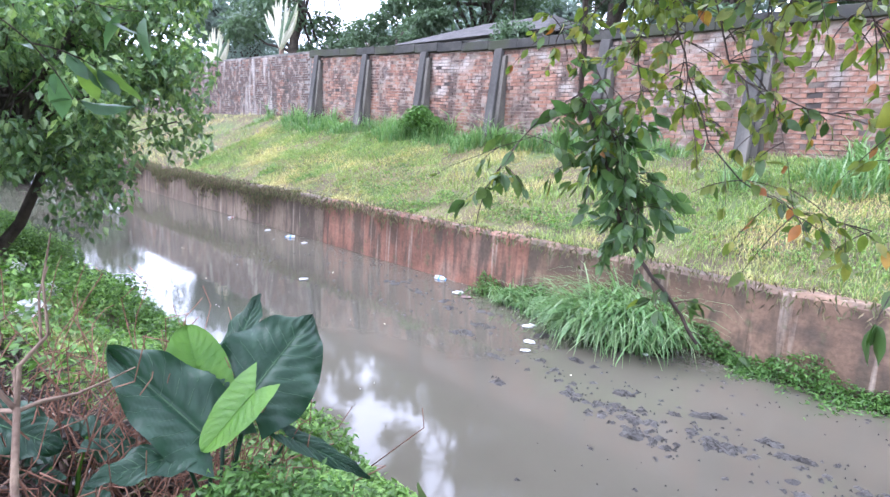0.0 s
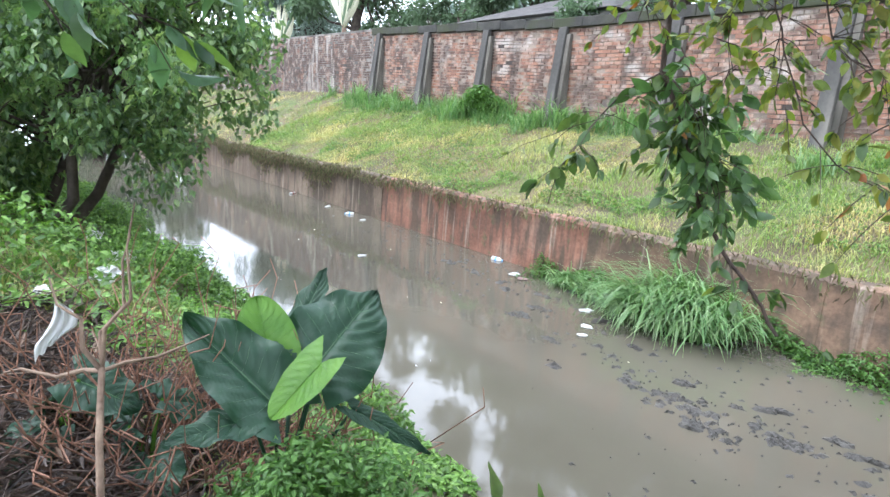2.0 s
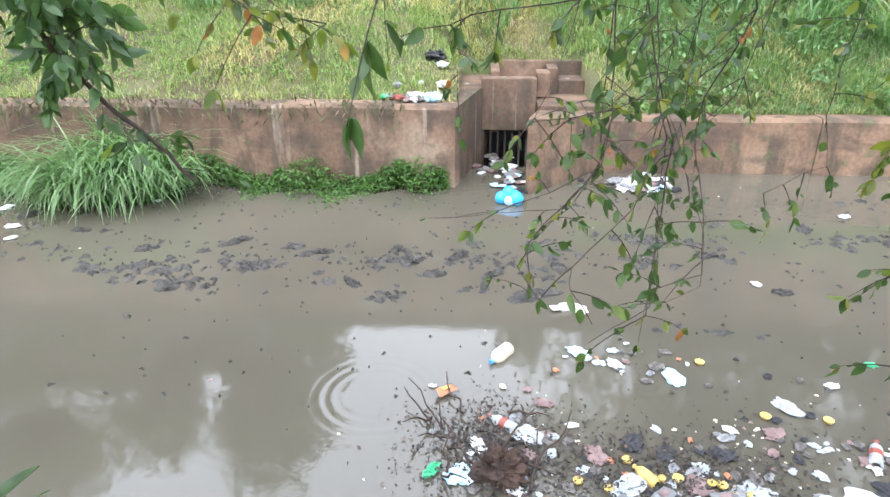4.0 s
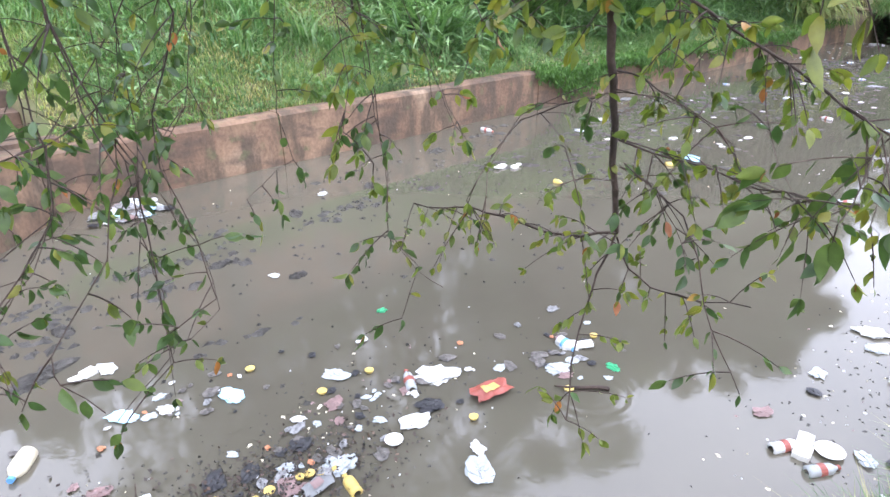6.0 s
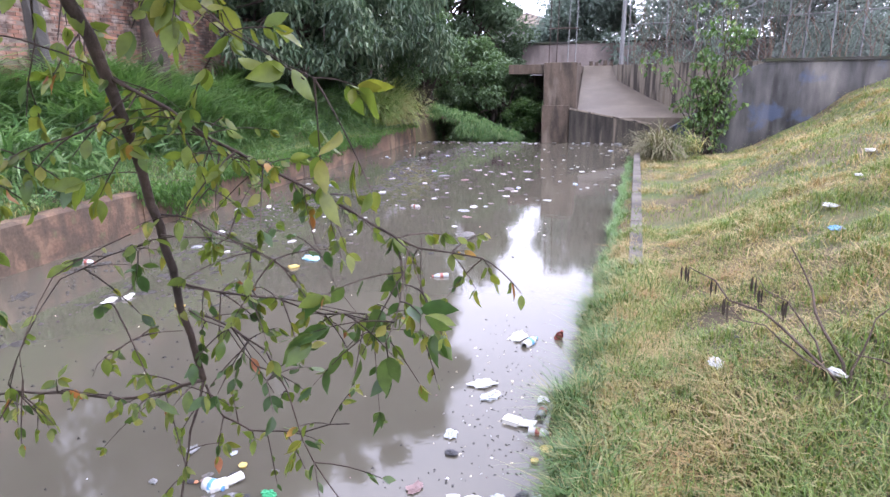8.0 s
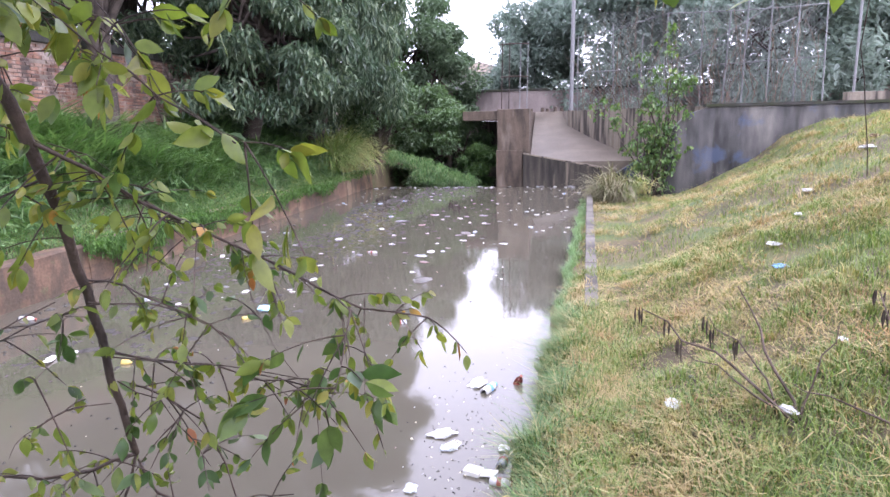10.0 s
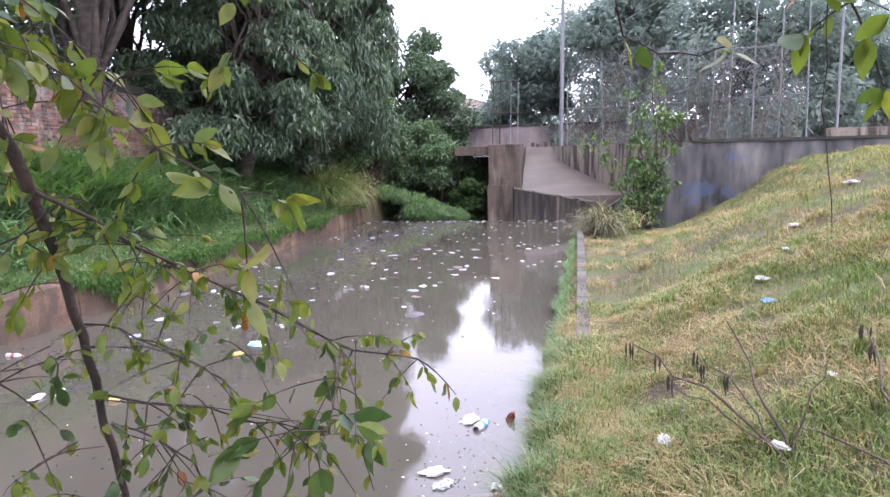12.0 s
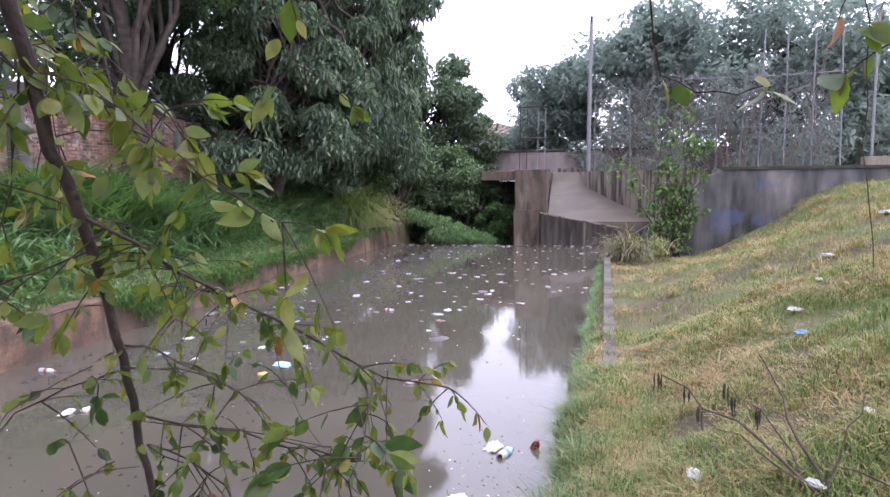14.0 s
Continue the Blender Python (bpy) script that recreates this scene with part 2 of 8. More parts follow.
def blades(name, xy, height_of, tall, material, parent=None, seed=3, wide=0.012, lean=0.5, segs=2):
    """Bent grass blades standing on the ground."""
    rs = np.random.RandomState(seed)
    xy = np.asarray(xy)
    n = len(xy)
    tall = np.asarray(tall) * rs.uniform(0.6, 1.3, n)
    ang = rs.uniform(0, 2 * np.pi, n)
    d = np.stack([np.cos(ang), np.sin(ang), np.zeros(n)], 1)
    side = np.stack([-np.sin(ang), np.cos(ang), np.zeros(n)], 1)
    z = height_of(xy[:, 0], xy[:, 1]) - 0.02
    base = np.stack([xy[:, 0], xy[:, 1], z], 1)
    bend = (lean * rs.uniform(0.3, 1.4, n) * tall)[:, None]
    w = (wide * (0.6 + tall * 1.2))[:, None]
    up = np.array([0, 0, 1.0])
    t = tall[:, None]
    m = base + d * bend * 0.3 + up * t * 0.6
    tip = base + d * bend + up * t * (1 - 0.25 * lean * rs.uniform(0, 1, n)[:, None])
    verts = np.stack([base + side * w * 0.5, base - side * w * 0.5, m - side * w * 0.42, m + side * w * 0.42, tip], 1).reshape(-1, 3)
    i = np.arange(n) * 5
    faces = np.concatenate([np.stack([i, i + 1, i + 2], 1), np.stack([i, i + 2, i + 3], 1), np.stack([i + 3, i + 2, i + 4], 1)])
    return array_mesh(name, verts, faces, material, parent)


# ---- the lie of the land ----
FAR_UP, FAR_DOWN = 8.4, 9.13        # faces of the far canal wall, either side of the inlet
TOP_UP, TOP_DOWN = 0.99, 0.72
BRICK_Y = 13.2
WEIR_X = 26.6


def ramp01(v, a, b):
    t = np.clip((v - a) / (b - a), 0, 1)
    return t * t * (3 - 2 * t)


def wobble(x, y):
    return 0.05 * np.sin(x * 1.7 + 0.6 * y) + 0.04 * np.sin(2.9 * y - 1.3 * x) + 0.03 * np.sin(5.1 * x + 3.3 * y) + 0.02 * np.sin(8.3 * x - 4.1 * y) * np.sin(6.7 * y + 1.1)


def near_edge(x):
    """y of the water's edge on the near side."""
    x = np.asarray(x, dtype=float)
    down = 1.62 - 0.062 * x
    up = 3.3 - 0.03 * np.clip(-6 - x, 0, 9)
    k = ramp01(x, -2.8, -0.6)
    return up * (1 - k) + down * k + 0.05 * np.sin(3.1 * x) + 0.03 * np.sin(7.3 * x)


def height(x, y):
    """The ground's height; below the water in the canal."""
    x, y = np.asarray(x, dtype=float), np.asarray(y, dtype=float)
    face = np.where(x < -0.1, FAR_UP, FAR_DOWN)
    top = np.where(x < -0.1, TOP_UP, TOP_DOWN)
    far = top - 0.03 + (2.45 - top) * np.clip((y - face - 0.5) / (BRICK_Y - face - 0.5), 0, 1) ** 0.9
    far = far + np.where((y > face + 0.4) & (y < BRICK_Y), 0.6 * wobble(x, y), 0)
    far = far + 0.045 * np.clip(-11.5 - x, 0, 12) * np.clip((y - face - 0.5) / (BRICK_Y - face - 0.5), 0, 1)
    d = np.hypot(np.maximum(np.maximum(-0.41 - x, x - 1.32), 0), np.maximum(y - 10.9, 0))
    far = np.where(y > face + 0.3, np.minimum(far, 1.13 + 0.9 * d), -0.7)
    edge = near_edge(x)
    back = edge - y
    rise = 0.30 * ramp01(back, -0.15, 0.35) + 0.42 * np.clip(back - 0.75 - 0.06 * np.clip(x - 8, 0, 20), 0, None)
    far_rise = np.interp(back, (-0.15, 0.3, 3.0, 3.8, 5.35, 6.3, 7.4, 9.3), (0, 0.08, 0.12, 0.42, 1.23, 2.0, 2.43, 2.56))
    g = ramp01(x, 13, 21.5)
    rise = rise * (1 - g) + far_rise * g
    right = np.minimum(rise, 2.55 + 0.02 * np.clip(back - 6, 0, 50)) + 0.4 * wobble(x, y) * (back > 0.6)
    left = 0.20 * ramp01(back, -0.15, 0.3) + 0.42 * np.clip(back - 0.2, 0, 1.8) + 0.10 * np.clip(back - 2.0, 0, 6) + 0.9 * wobble(x, y) * (back > 0.3)
    k = ramp01(x, -2.0, 1.5)
    near = left * (1 - k) + right * k
    near = np.where(back < -0.15, -0.7, near)
    z = np.where(y > 0.5 * (edge + face), far, near)
    z = np.where((x > -0.41) & (x < 1.32) & (y > 7) & (y < 10.76), -0.7, z)
    return z


# ground sheet: fine near the canal, coarse to the horizon
def ground_sheet():
    xs = np.concatenate([[-1500, -600, -250, -120, -80], np.arange(-60, 40.01, 0.35), [45, 60, 90, 150, 300, 700, 1500]])
    ys = np.concatenate([[-1500, -600, -250, -100, -50, -30], np.arange(-20, 16.01, 0.25), [18, 22, 30, 50, 100, 250, 600, 1500]])
    xs, ys = np.unique(np.append(xs, [-0.42, -0.40, 1.31, 1.33])), np.unique(np.append(ys, [10.75, 10.78]))
    gx, gy = np.meshgrid(xs, ys)
    z = height(gx, gy)
    z = np.where((gx > WEIR_X + 0.2) & (gy > 3) & (gy < 9.1), -1.5, z)
    v = np.stack([gx.ravel(), gy.ravel(), z.ravel()], 1)
    nx, ny = len(xs), len(ys)
    i, j = np.meshgrid(np.arange(nx - 1), np.arange(ny - 1))
    a = (j * nx + i).ravel()
    ob = array_mesh("ground", v, np.stack([a, a + 1, a + 1 + nx, a + nx], 1), M_SOIL, smooth=True)
    return tagged(ob, "grassy soil banks sloping down to the canal", "ground", kind="structure")


ground_sheet()

# water
bm = bmesh.new()
vs = [bm.verts.new(p) for p in ((-70, -3, 0), (WEIR_X, -3, 0), (WEIR_X, 9.3, 0), (-70, 9.3, 0))]
bm.faces.new(vs)
tagged(part("water", bm, M_WATER), "still grey-brown polluted canal water", "water", kind="structure")

# ---- more materials ----
def brick_mat(name, wash, grime, lime):
    m, n, l, b = node_mat(name, 0.9)
    g = n.new("ShaderNodeNewGeometry")
    col = ramp(n, l, g.outputs["Random Per Island"], [(0, (0.085, 0.052, 0.04)), (0.3, (0.19, 0.098, 0.066)), (0.7, (0.27, 0.138, 0.092)), (1, (0.24, 0.165, 0.125))])
    info = n.new("ShaderNodeObjectInfo")
    col = blend(n, l, 1.0, col, ramp(n, l, info.outputs["Random"], [(0, (0.8,) * 3), (1, (1.15,) * 3)]), "MULTIPLY")
    tc = n.new("ShaderNodeNewGeometry")
    big = n.new("ShaderNodeTexNoise")
    big.inputs["Scale"].default_value, big.inputs["Detail"].default_value = 1.9, 9
    mp = n.new("ShaderNodeMapping")
    mp.inputs["Scale"].default_value = (1, 1, 0.45)
    l.new(tc.outputs["Position"], mp.inputs[0])
    l.new(mp.outputs[0], big.inputs["Vector"])
    soot = ramp(n, l, big.outputs[0], [(grime, (0, 0, 0)), (grime + 0.14, (0.85, 0.85, 0.85))])
    col = blend(n, l, soot, col, (0.07, 0.052, 0.044))
    pale = ramp(n, l, noise_tex(n, l, 4.5, 9), [(0.50, (0, 0, 0)), (0.66, (0.7, 0.7, 0.7))])
    col = blend(n, l, pale, col, (0.36, 0.29, 0.24))
    place = n.new("ShaderNodeNewGeometry")
    stretch = n.new("ShaderNodeMapping")
    stretch.inputs["Scale"].default_value = wash
    run = n.new("ShaderNodeTexNoise")
    run.inputs["Scale"].default_value, run.inputs["Detail"].default_value = 1.0, 8
    l.new(place.outputs["Position"], stretch.inputs[0])
    l.new(stretch.outputs[0], run.inputs["Vector"])
    limed = ramp(n, l, run.outputs[0], [(lime, (0, 0, 0)), (lime + 0.1, (0.8, 0.8, 0.8))])
    col = blend(n, l, limed, col, (0.42, 0.39, 0.35))
    fine = noise_tex(n, l, 45, 4)
    col = blend(n, l, 1.0, col, ramp(n, l, fine, [(0.3, (0.75,) * 3), (0.7, (1.2,) * 3)]), "MULTIPLY")
    l.new(col, b.inputs["Base Color"])
    relief(n, l, b, fine, 0.5)
    return m


M_BRICK = brick_mat("old_brick", (0.9, 0.9, 1.3), 0.47, 0.575)
M_OLD_BRICK = brick_mat("limewashed_old_brick", (1.8, 1.8, 0.35), 0.36, 0.555)
M_PALE_MORTAR = earthy("limed_mortar", (0.11, 0.10, 0.09), (0.30, 0.28, 0.25), 2.0, 0.95, 40, 0.5, (0.05, 0.045, 0.04), 0.9)
M_MORTAR = earthy("old_mortar", (0.17, 0.13, 0.10), (0.36, 0.30, 0.245), 2.0, 0.95, 40, 0.5, (0.05, 0.04, 0.035), 0.9)
M_FIELD = leafy("bank_grass", [(0.11, 0.19, 0.045), (0.19, 0.29, 0.07), (0.28, 0.38, 0.11), (0.38, 0.38, 0.17), (0.16, 0.25, 0.06), (0.32, 0.36, 0.14)], 0.6, 0.3, ((0.58, 0.48, 0.24), 0.55, 0.50, 0.85))
M_WEED = leafy("weed_leaves", [(0.045, 0.11, 0.02), (0.07, 0.16, 0.03), (0.11, 0.22, 0.04), (0.06, 0.13, 0.03)], 0.5, 0.3)
M_TUFT = leafy("long_grass", [(0.07, 0.16, 0.05), (0.12, 0.24, 0.08), (0.21, 0.34, 0.14), (0.09, 0.18, 0.06), (0.27, 0.36, 0.18), (0.15, 0.27, 0.10)], 0.35, 0.3)
M_STRAW = leafy("dry_straw", [(0.36, 0.28, 0.135), (0.52, 0.42, 0.22), (0.26, 0.19, 0.085), (0.42, 0.34, 0.155)], 0.8, 0.2, ((0.35, 0.21, 0.09), 2.4, 0.52, 0.8))
M_SHRUB = leafy("bright_shrub", [(0.07, 0.15, 0.03), (0.14, 0.27, 0.05), (0.22, 0.37, 0.085), (0.05, 0.11, 0.025), (0.18, 0.31, 0.065)], 0.5, 0.3, ((0.045, 0.10, 0.025), 3.0, 0.52, 0.7))
M_DARK_LEAF = leafy("dark_glossy_leaves", [(0.05, 0.105, 0.035), (0.08, 0.155, 0.05), (0.13, 0.22, 0.07), (0.06, 0.12, 0.04)], 0.4, 0.28)
# Far and feathery leaf colours lightened to carry the distance haze.
M_FAR_LEAF = leafy("haze_lightened_leaves", [(0.07, 0.11, 0.065), (0.10, 0.15, 0.085), (0.135, 0.20, 0.115), (0.085, 0.13, 0.075)], 0.6, 0.35, None, (1.2, 1.35, 1.0))
M_BAMBOO = leafy("feathery_leaves", [(0.06, 0.105, 0.05), (0.09, 0.15, 0.07), (0.13, 0.20, 0.10), (0.07, 0.12, 0.055)], 0.5, 0.3)
M_NEAR_LEAF = leafy("broad_green_leaves", [(0.045, 0.09, 0.028), (0.07, 0.13, 0.035), (0.04, 0.075, 0.026), (0.11, 0.165, 0.04), (0.06, 0.11, 0.032)], 0.35, 0.3)
M_PALE_LEAF = leafy("yellowing_leaves", [(0.12, 0.165, 0.03), (0.18, 0.225, 0.04), (0.09, 0.13, 0.028), (0.27, 0.25, 0.045), (0.14, 0.19, 0.033), (0.21, 0.235, 0.045)], 0.42, 0.4)
# Teal-grey leaf colours with the overhead shade put into the tone.
M_SHADE_LEAF = leafy("shade_toned_leaves", [(0.06, 0.12, 0.065), (0.085, 0.16, 0.085), (0.07, 0.135, 0.07), (0.15, 0.23, 0.05)], 0.4, 0.35)
M_ORANGE_LEAF = leafy("autumn_leaves", [(0.40, 0.16, 0.03), (0.30, 0.10, 0.04), (0.45, 0.28, 0.04)], 0.5, 0.3)
M_TWIG = earthy("brown_twig", (0.028, 0.019, 0.015), (0.08, 0.053, 0.04), 8, 0.85, 60, 0.5)
M_DRY_TWIG = earthy("dry_twig", (0.13, 0.085, 0.06), (0.28, 0.20, 0.14), 8, 0.9, 60, 0.4)
M_WHITE = plain("white_plastic", (0.56, 0.565, 0.55), 0.4, vary=0.1, scale=20)
M_FOAM = plain("foam_board", (0.70, 0.69, 0.64), 0.7, vary=0.08, scale=30)
M_YELLOW = plain("yellow_plastic", (0.58, 0.44, 0.13), 0.4)
M_RED = plain("red_plastic", (0.28, 0.075, 0.055), 0.45)
M_PINK = plain("pink_film", (0.22, 0.145, 0.135), 0.4)
M_BLUE = plain("blue_film", (0.12, 0.32, 0.62), 0.35)
M_SKYBLUE = plain("balloon_blue", (0.05, 0.42, 0.80), 0.22, vary=0.06)
M_PALEBLUE = plain("balloon_pale", (0.45, 0.75, 0.90), 0.22, vary=0.06)
M_GREEN = plain("green_plastic", (0.05, 0.40, 0.18), 0.4)
M_BROWN_GLASS = plain("brown_bottle", (0.11, 0.02, 0.015), 0.12, vary=0.2)
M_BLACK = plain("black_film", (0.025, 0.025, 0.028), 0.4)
M_CREAM = plain("cream_plastic", (0.75, 0.68, 0.50), 0.45, vary=0.1)
M_ORANGE = plain("orange_wrap", (0.46, 0.19, 0.09), 0.45)
M_GREY_FILM = plain("soiled_film", (0.11, 0.10, 0.09), 0.35, vary=0.6, scale=25)
M_SILVER = plain("silvery_film", (0.22, 0.22, 0.22), 0.35, 0.2, 0.5, 30)
M_MUD = earthy("floating_mud", (0.025, 0.023, 0.02), (0.075, 0.07, 0.06), 9, 0.8, 40, 0.8)
M_HUMUS = earthy("rotting_litter", (0.025, 0.016, 0.012), (0.085, 0.05, 0.035), 8, 0.9, 40, 0.8)
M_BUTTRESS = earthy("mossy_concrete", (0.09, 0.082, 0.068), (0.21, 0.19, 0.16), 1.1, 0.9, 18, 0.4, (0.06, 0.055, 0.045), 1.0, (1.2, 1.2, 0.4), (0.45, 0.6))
M_DARK_BUTTRESS = earthy("darker_concrete", (0.035, 0.033, 0.03), (0.10, 0.095, 0.085), 1.1, 0.9, 18, 0.4, (0.18, 0.165, 0.14), 1.0, (1.2, 1.2, 0.4), (0.56, 0.7))
M_COPING = earthy("black_mossy_coping", (0.022, 0.022, 0.02), (0.06, 0.057, 0.05), 2.5, 0.95, 20, 0.5, (0.035, 0.04, 0.02), 1.5)
M_METAL = plain("galvanised_steel", (0.19, 0.195, 0.195), 0.6, 0.0, 0.15)
M_RUST = plain("rusty_steel", (0.05, 0.032, 0.025), 0.8, 0.2, 0.3)
M_ROOF = earthy("dark_roof_tiles", (0.05, 0.047, 0.046), (0.115, 0.108, 0.102), 3, 0.9, 14, 0.6)
M_PALE_CONCRETE = earthy("wet_pale_concrete", (0.10, 0.083, 0.065), (0.19, 0.16, 0.125), 0.9, 0.35, 12, 0.3, (0.11, 0.09, 0.07), 0.8, None, (0.46, 0.68))
M_WEIR = earthy("streaked_black_concrete", (0.022, 0.02, 0.017), (0.085, 0.073, 0.056), 1.3, 0.9, 18, 0.4, (0.21, 0.175, 0.13), 1.0, (4.0, 4.0, 0.5), (0.55, 0.72))
M_PINK_WALL = earthy("weathered_pinkish_wall", (0.20, 0.165, 0.15), (0.33, 0.28, 0.25), 0.8, 0.9, 14, 0.3, (0.12, 0.10, 0.09), 0.6, (1, 1, 0.4))
M_WHITEWASH = earthy("dirty_whitewash", (0.42, 0.42, 0.41), (0.66, 0.66, 0.64), 1.2, 0.9, 14, 0.3, (0.28, 0.27, 0.25), 0.8)


def clear_mat():
    m, n, l, b = node_mat("clear_plastic", 0.12)
    b.inputs["Base Color"].default_value = (0.75, 0.80, 0.82, 1)
    b.inputs["Transmission Weight"].default_value = 0.55
    b.inputs["IOR"].default_value = 1.3
    return m


M_CLEAR = clear_mat()


def mural_mat():
    m, n, l, b = node_mat("stained_mural_wall", 0.9)
    col = ramp(n, l, noise_tex(n, l, 0.9, 9, stretch=(1.2, 1.4, 0.6)), [(0.32, (0.032, 0.032, 0.031)), (0.5, (0.082, 0.081, 0.078)), (0.62, (0.125, 0.12, 0.112)), (0.78, (0.21, 0.195, 0.175))])
    runs = ramp(n, l, noise_tex(n, l, 1.0, 8, stretch=(2.2, 2.2, 0.5)), [(0.36, (0.4, 0.4, 0.4)), (0.5, (0.92, 0.92, 0.92)), (0.68, (1.2, 1.19, 1.17))])
    col = blend(n, l, 1.0, col, runs, "MULTIPLY")
    paint = ramp(n, l, noise_tex(n, l, 1.1, 5), [(0.58, (0, 0, 0)), (0.66, (0.45, 0.45, 0.45))])
    col = blend(n, l, paint, col, (0.07, 0.11, 0.20))
    fine = noise_tex(n, l, 25, 5)
    l.new(col, b.inputs["Base Color"])
    relief(n, l, b, fine, 0.4)
    return m


M_MURAL = mural_mat()


def ear_mat(name, dark, light):
    m, n, l, b = node_mat(name, 0.42)
    b.inputs["Specular IOR Level"].default_value = 0.35
    col = ramp(n, l, noise_tex(n, l, 9, 5), [(0.3, dark), (0.7, light)])
    l.new(col, b.inputs["Base Color"])
    tr = n.new("ShaderNodeBsdfTranslucent")
    l.new(blend(n, l, 1.0, col, (1.2, 1.5, 0.6), "MULTIPLY"), tr.inputs[0])
    mx = n.new("ShaderNodeMixShader")
    mx.inputs[0].default_value = 0.2
    l.new(b.outputs[0], mx.inputs[1])
    l.new(tr.outputs[0], mx.inputs[2])
    l.new(mx.outputs[0], n["Material Output"].inputs[0])
    relief(n, l, b, noise_tex(n, l, 60, 3), 0.15)
    return m


M_EAR = ear_mat("elephant_ear", (0.012, 0.042, 0.022), (0.026, 0.066, 0.036))
M_EAR_YOUNG = ear_mat("young_elephant_ear", (0.055, 0.145, 0.012), (0.09, 0.20, 0.02))


# ---- canal walls and inlet ----
def worn_slab(bm, x0, x1, y_face, thick, z0, z1, batter, rs, step=0.5):
    """A retaining wall with a slightly uneven face and a chipped top edge."""
    n = max(2, int((x1 - x0) / step))
    rows = []
    for i in range(n + 1):
        x = x0 + (x1 - x0) * i / n
        d = rs.uniform(-0.012, 0.012)
        zt = z1 + rs.uniform(-0.018, 0.012)
        prof = [(y_face, z0), (y_face + batter * 0.3 + d, z0 + (z1 - z0) * 0.45), (y_face + batter * 0.8 + d, zt - 0.05), (y_face + batter + 0.025 + d, zt - 0.008), (y_face + batter + 0.05, zt), (y_face + thick, zt - 0.01), (y_face + thick, z0)]
        rows.append([bm.verts.new((x, y, z)) for y, z in prof])
    for a, b in zip(rows, rows[1:]):
        for k in range(len(a) - 1):
            bm.faces.new((a[k], b[k], b[k + 1], a[k + 1]))
    bm.faces.new(rows[0])
    bm.faces.new(rows[-1][::-1])


rs = np.random.RandomState(11)
joints = [-60, -34, -21, -16.2, -12.3, -9.4, -6.3, -2.9, -0.42]
skins = [M_GREY_WASH] * 4 + [M_RED_CONCRETE] * 2 + [M_BROWN_WASH] * 2
wall_up = new("canal_wall_upstream")
tagged(wall_up, "tall rust-stained concrete canal retaining wall with drip marks", "wall", kind="structure")
for a, b, skin in zip(joints, joints[1:], skins):
    bm = bmesh.new()
    worn_slab(bm, a + 0.004, b, FAR_UP, 0.34, -0.7, TOP_UP, 0.05, rs)
    part("panel", bm, skin, wall_up)
bm = bmesh.new()
prism(bm, [(-0.418, FAR_UP + 0.02), (-0.01, 10.2), (-0.01, 10.95), (-0.5, 10.95), (-0.74, FAR_UP + 0.345)], -0.7, TOP_UP - 0.025, "z")
part("return_panel", bm, M_BROWN_WASH, wall_up)
wall_down = new("canal_wall_downstream")
tagged(wall_down, "low rust-stained concrete canal wall along the grass bank", "wall", kind="structure")
cuts = [1.3, 4.1, 7.2, 9.6, 12.4, 16.0, 20.0, 23.4, 26.9]
for a, b in zip(cuts, cuts[1:]):
    bm = bmesh.new()
    worn_slab(bm, a + 0.004, b, FAR_DOWN, 0.32, -0.7, TOP_DOWN, 0.03, rs)
    part("panel", bm, M_TAN_CONCRETE, wall_down)
# splayed cheek of the inlet
bm = bmesh.new()
low = [(0.45, 8.12), (1.32, 9.12), (1.32, 9.45), (0.62, 9.45), (0.42, 8.3)]
high = [(0.45, 8.32), (1.32, 9.16), (1.32, 9.45), (0.62, 9.45), (0.42, 8.4)]
va = [bm.verts.new((x, y, -0.7)) for x, y in low]
vb = [bm.verts.new((x, y, 0.86 if k in (0, 4) else 0.73)) for k, (x, y) in enumerate(high)]
bm.faces.new(va[::-1])
bm.faces.new(vb)
for k in range(5):
    bm.faces.new((va[k], va[(k + 1) % 5], vb[(k + 1) % 5], vb[k]))
part("inlet_cheek", bm, M_TAN_CONCRETE, wall_down, "splayed concrete cheek of the drain inlet")
bm = bmesh.new()
prism(bm, [(0.62, -0.7), (1.5, -0.7), (1.5, 0.78), (0.62, 0.78)], 9.46, 10.3, "y")
part("inlet_side", bm, M_TAN_CONCRETE, wall_down)

inlet = new("drain_inlet")
inlet.location = (0, 10, 0)
tagged(inlet, "rusty concrete drain box with a barred outlet", "drain")


def at_inlet(name, x0, x1, y0, y1, z0, z1, mat, label=""):
    bm = bmesh.new()
    box(bm, x0, x1, y0 - 10, y1 - 10, z0, z1, 0.015)
    return part(name, bm, mat, inlet, label)


at_inlet("head_wall", -0.13, 0.61, 9.75, 9.95, 0.38, 1.08, M_BROWN_WASH)
at_inlet("side_wall", -0.005, 0.12, 9.955, 10.75, 0.3, 1.14, M_BROWN_WASH)
at_inlet("side_wall", 0.80, 0.95, 10.31, 10.75, 0.3, 1.13, M_BROWN_WASH)
at_inlet("side_wall", 0.62, 0.80, 9.955, 10.3, 0.79, 1.12, M_BROWN_WASH)
at_inlet("side_fill", 0.955, 1.32, 10.31, 10.75, 0.3, 0.97, M_BROWN_WASH)
at_inlet("back_wall", -0.005, 1.32, 10.76, 10.92, 0.3, 1.17, M_BROWN_WASH)
at_inlet("sump_floor", 0.125, 0.795, 9.96, 10.75, 0.45, 0.6, M_DARK_CONCRETE)
# Black sheet stands in for the dark inside of the drain.
at_inlet("outlet_shade", -0.2, 0.61, 10.25, 10.3, -0.7, 0.44, M_BLACK)
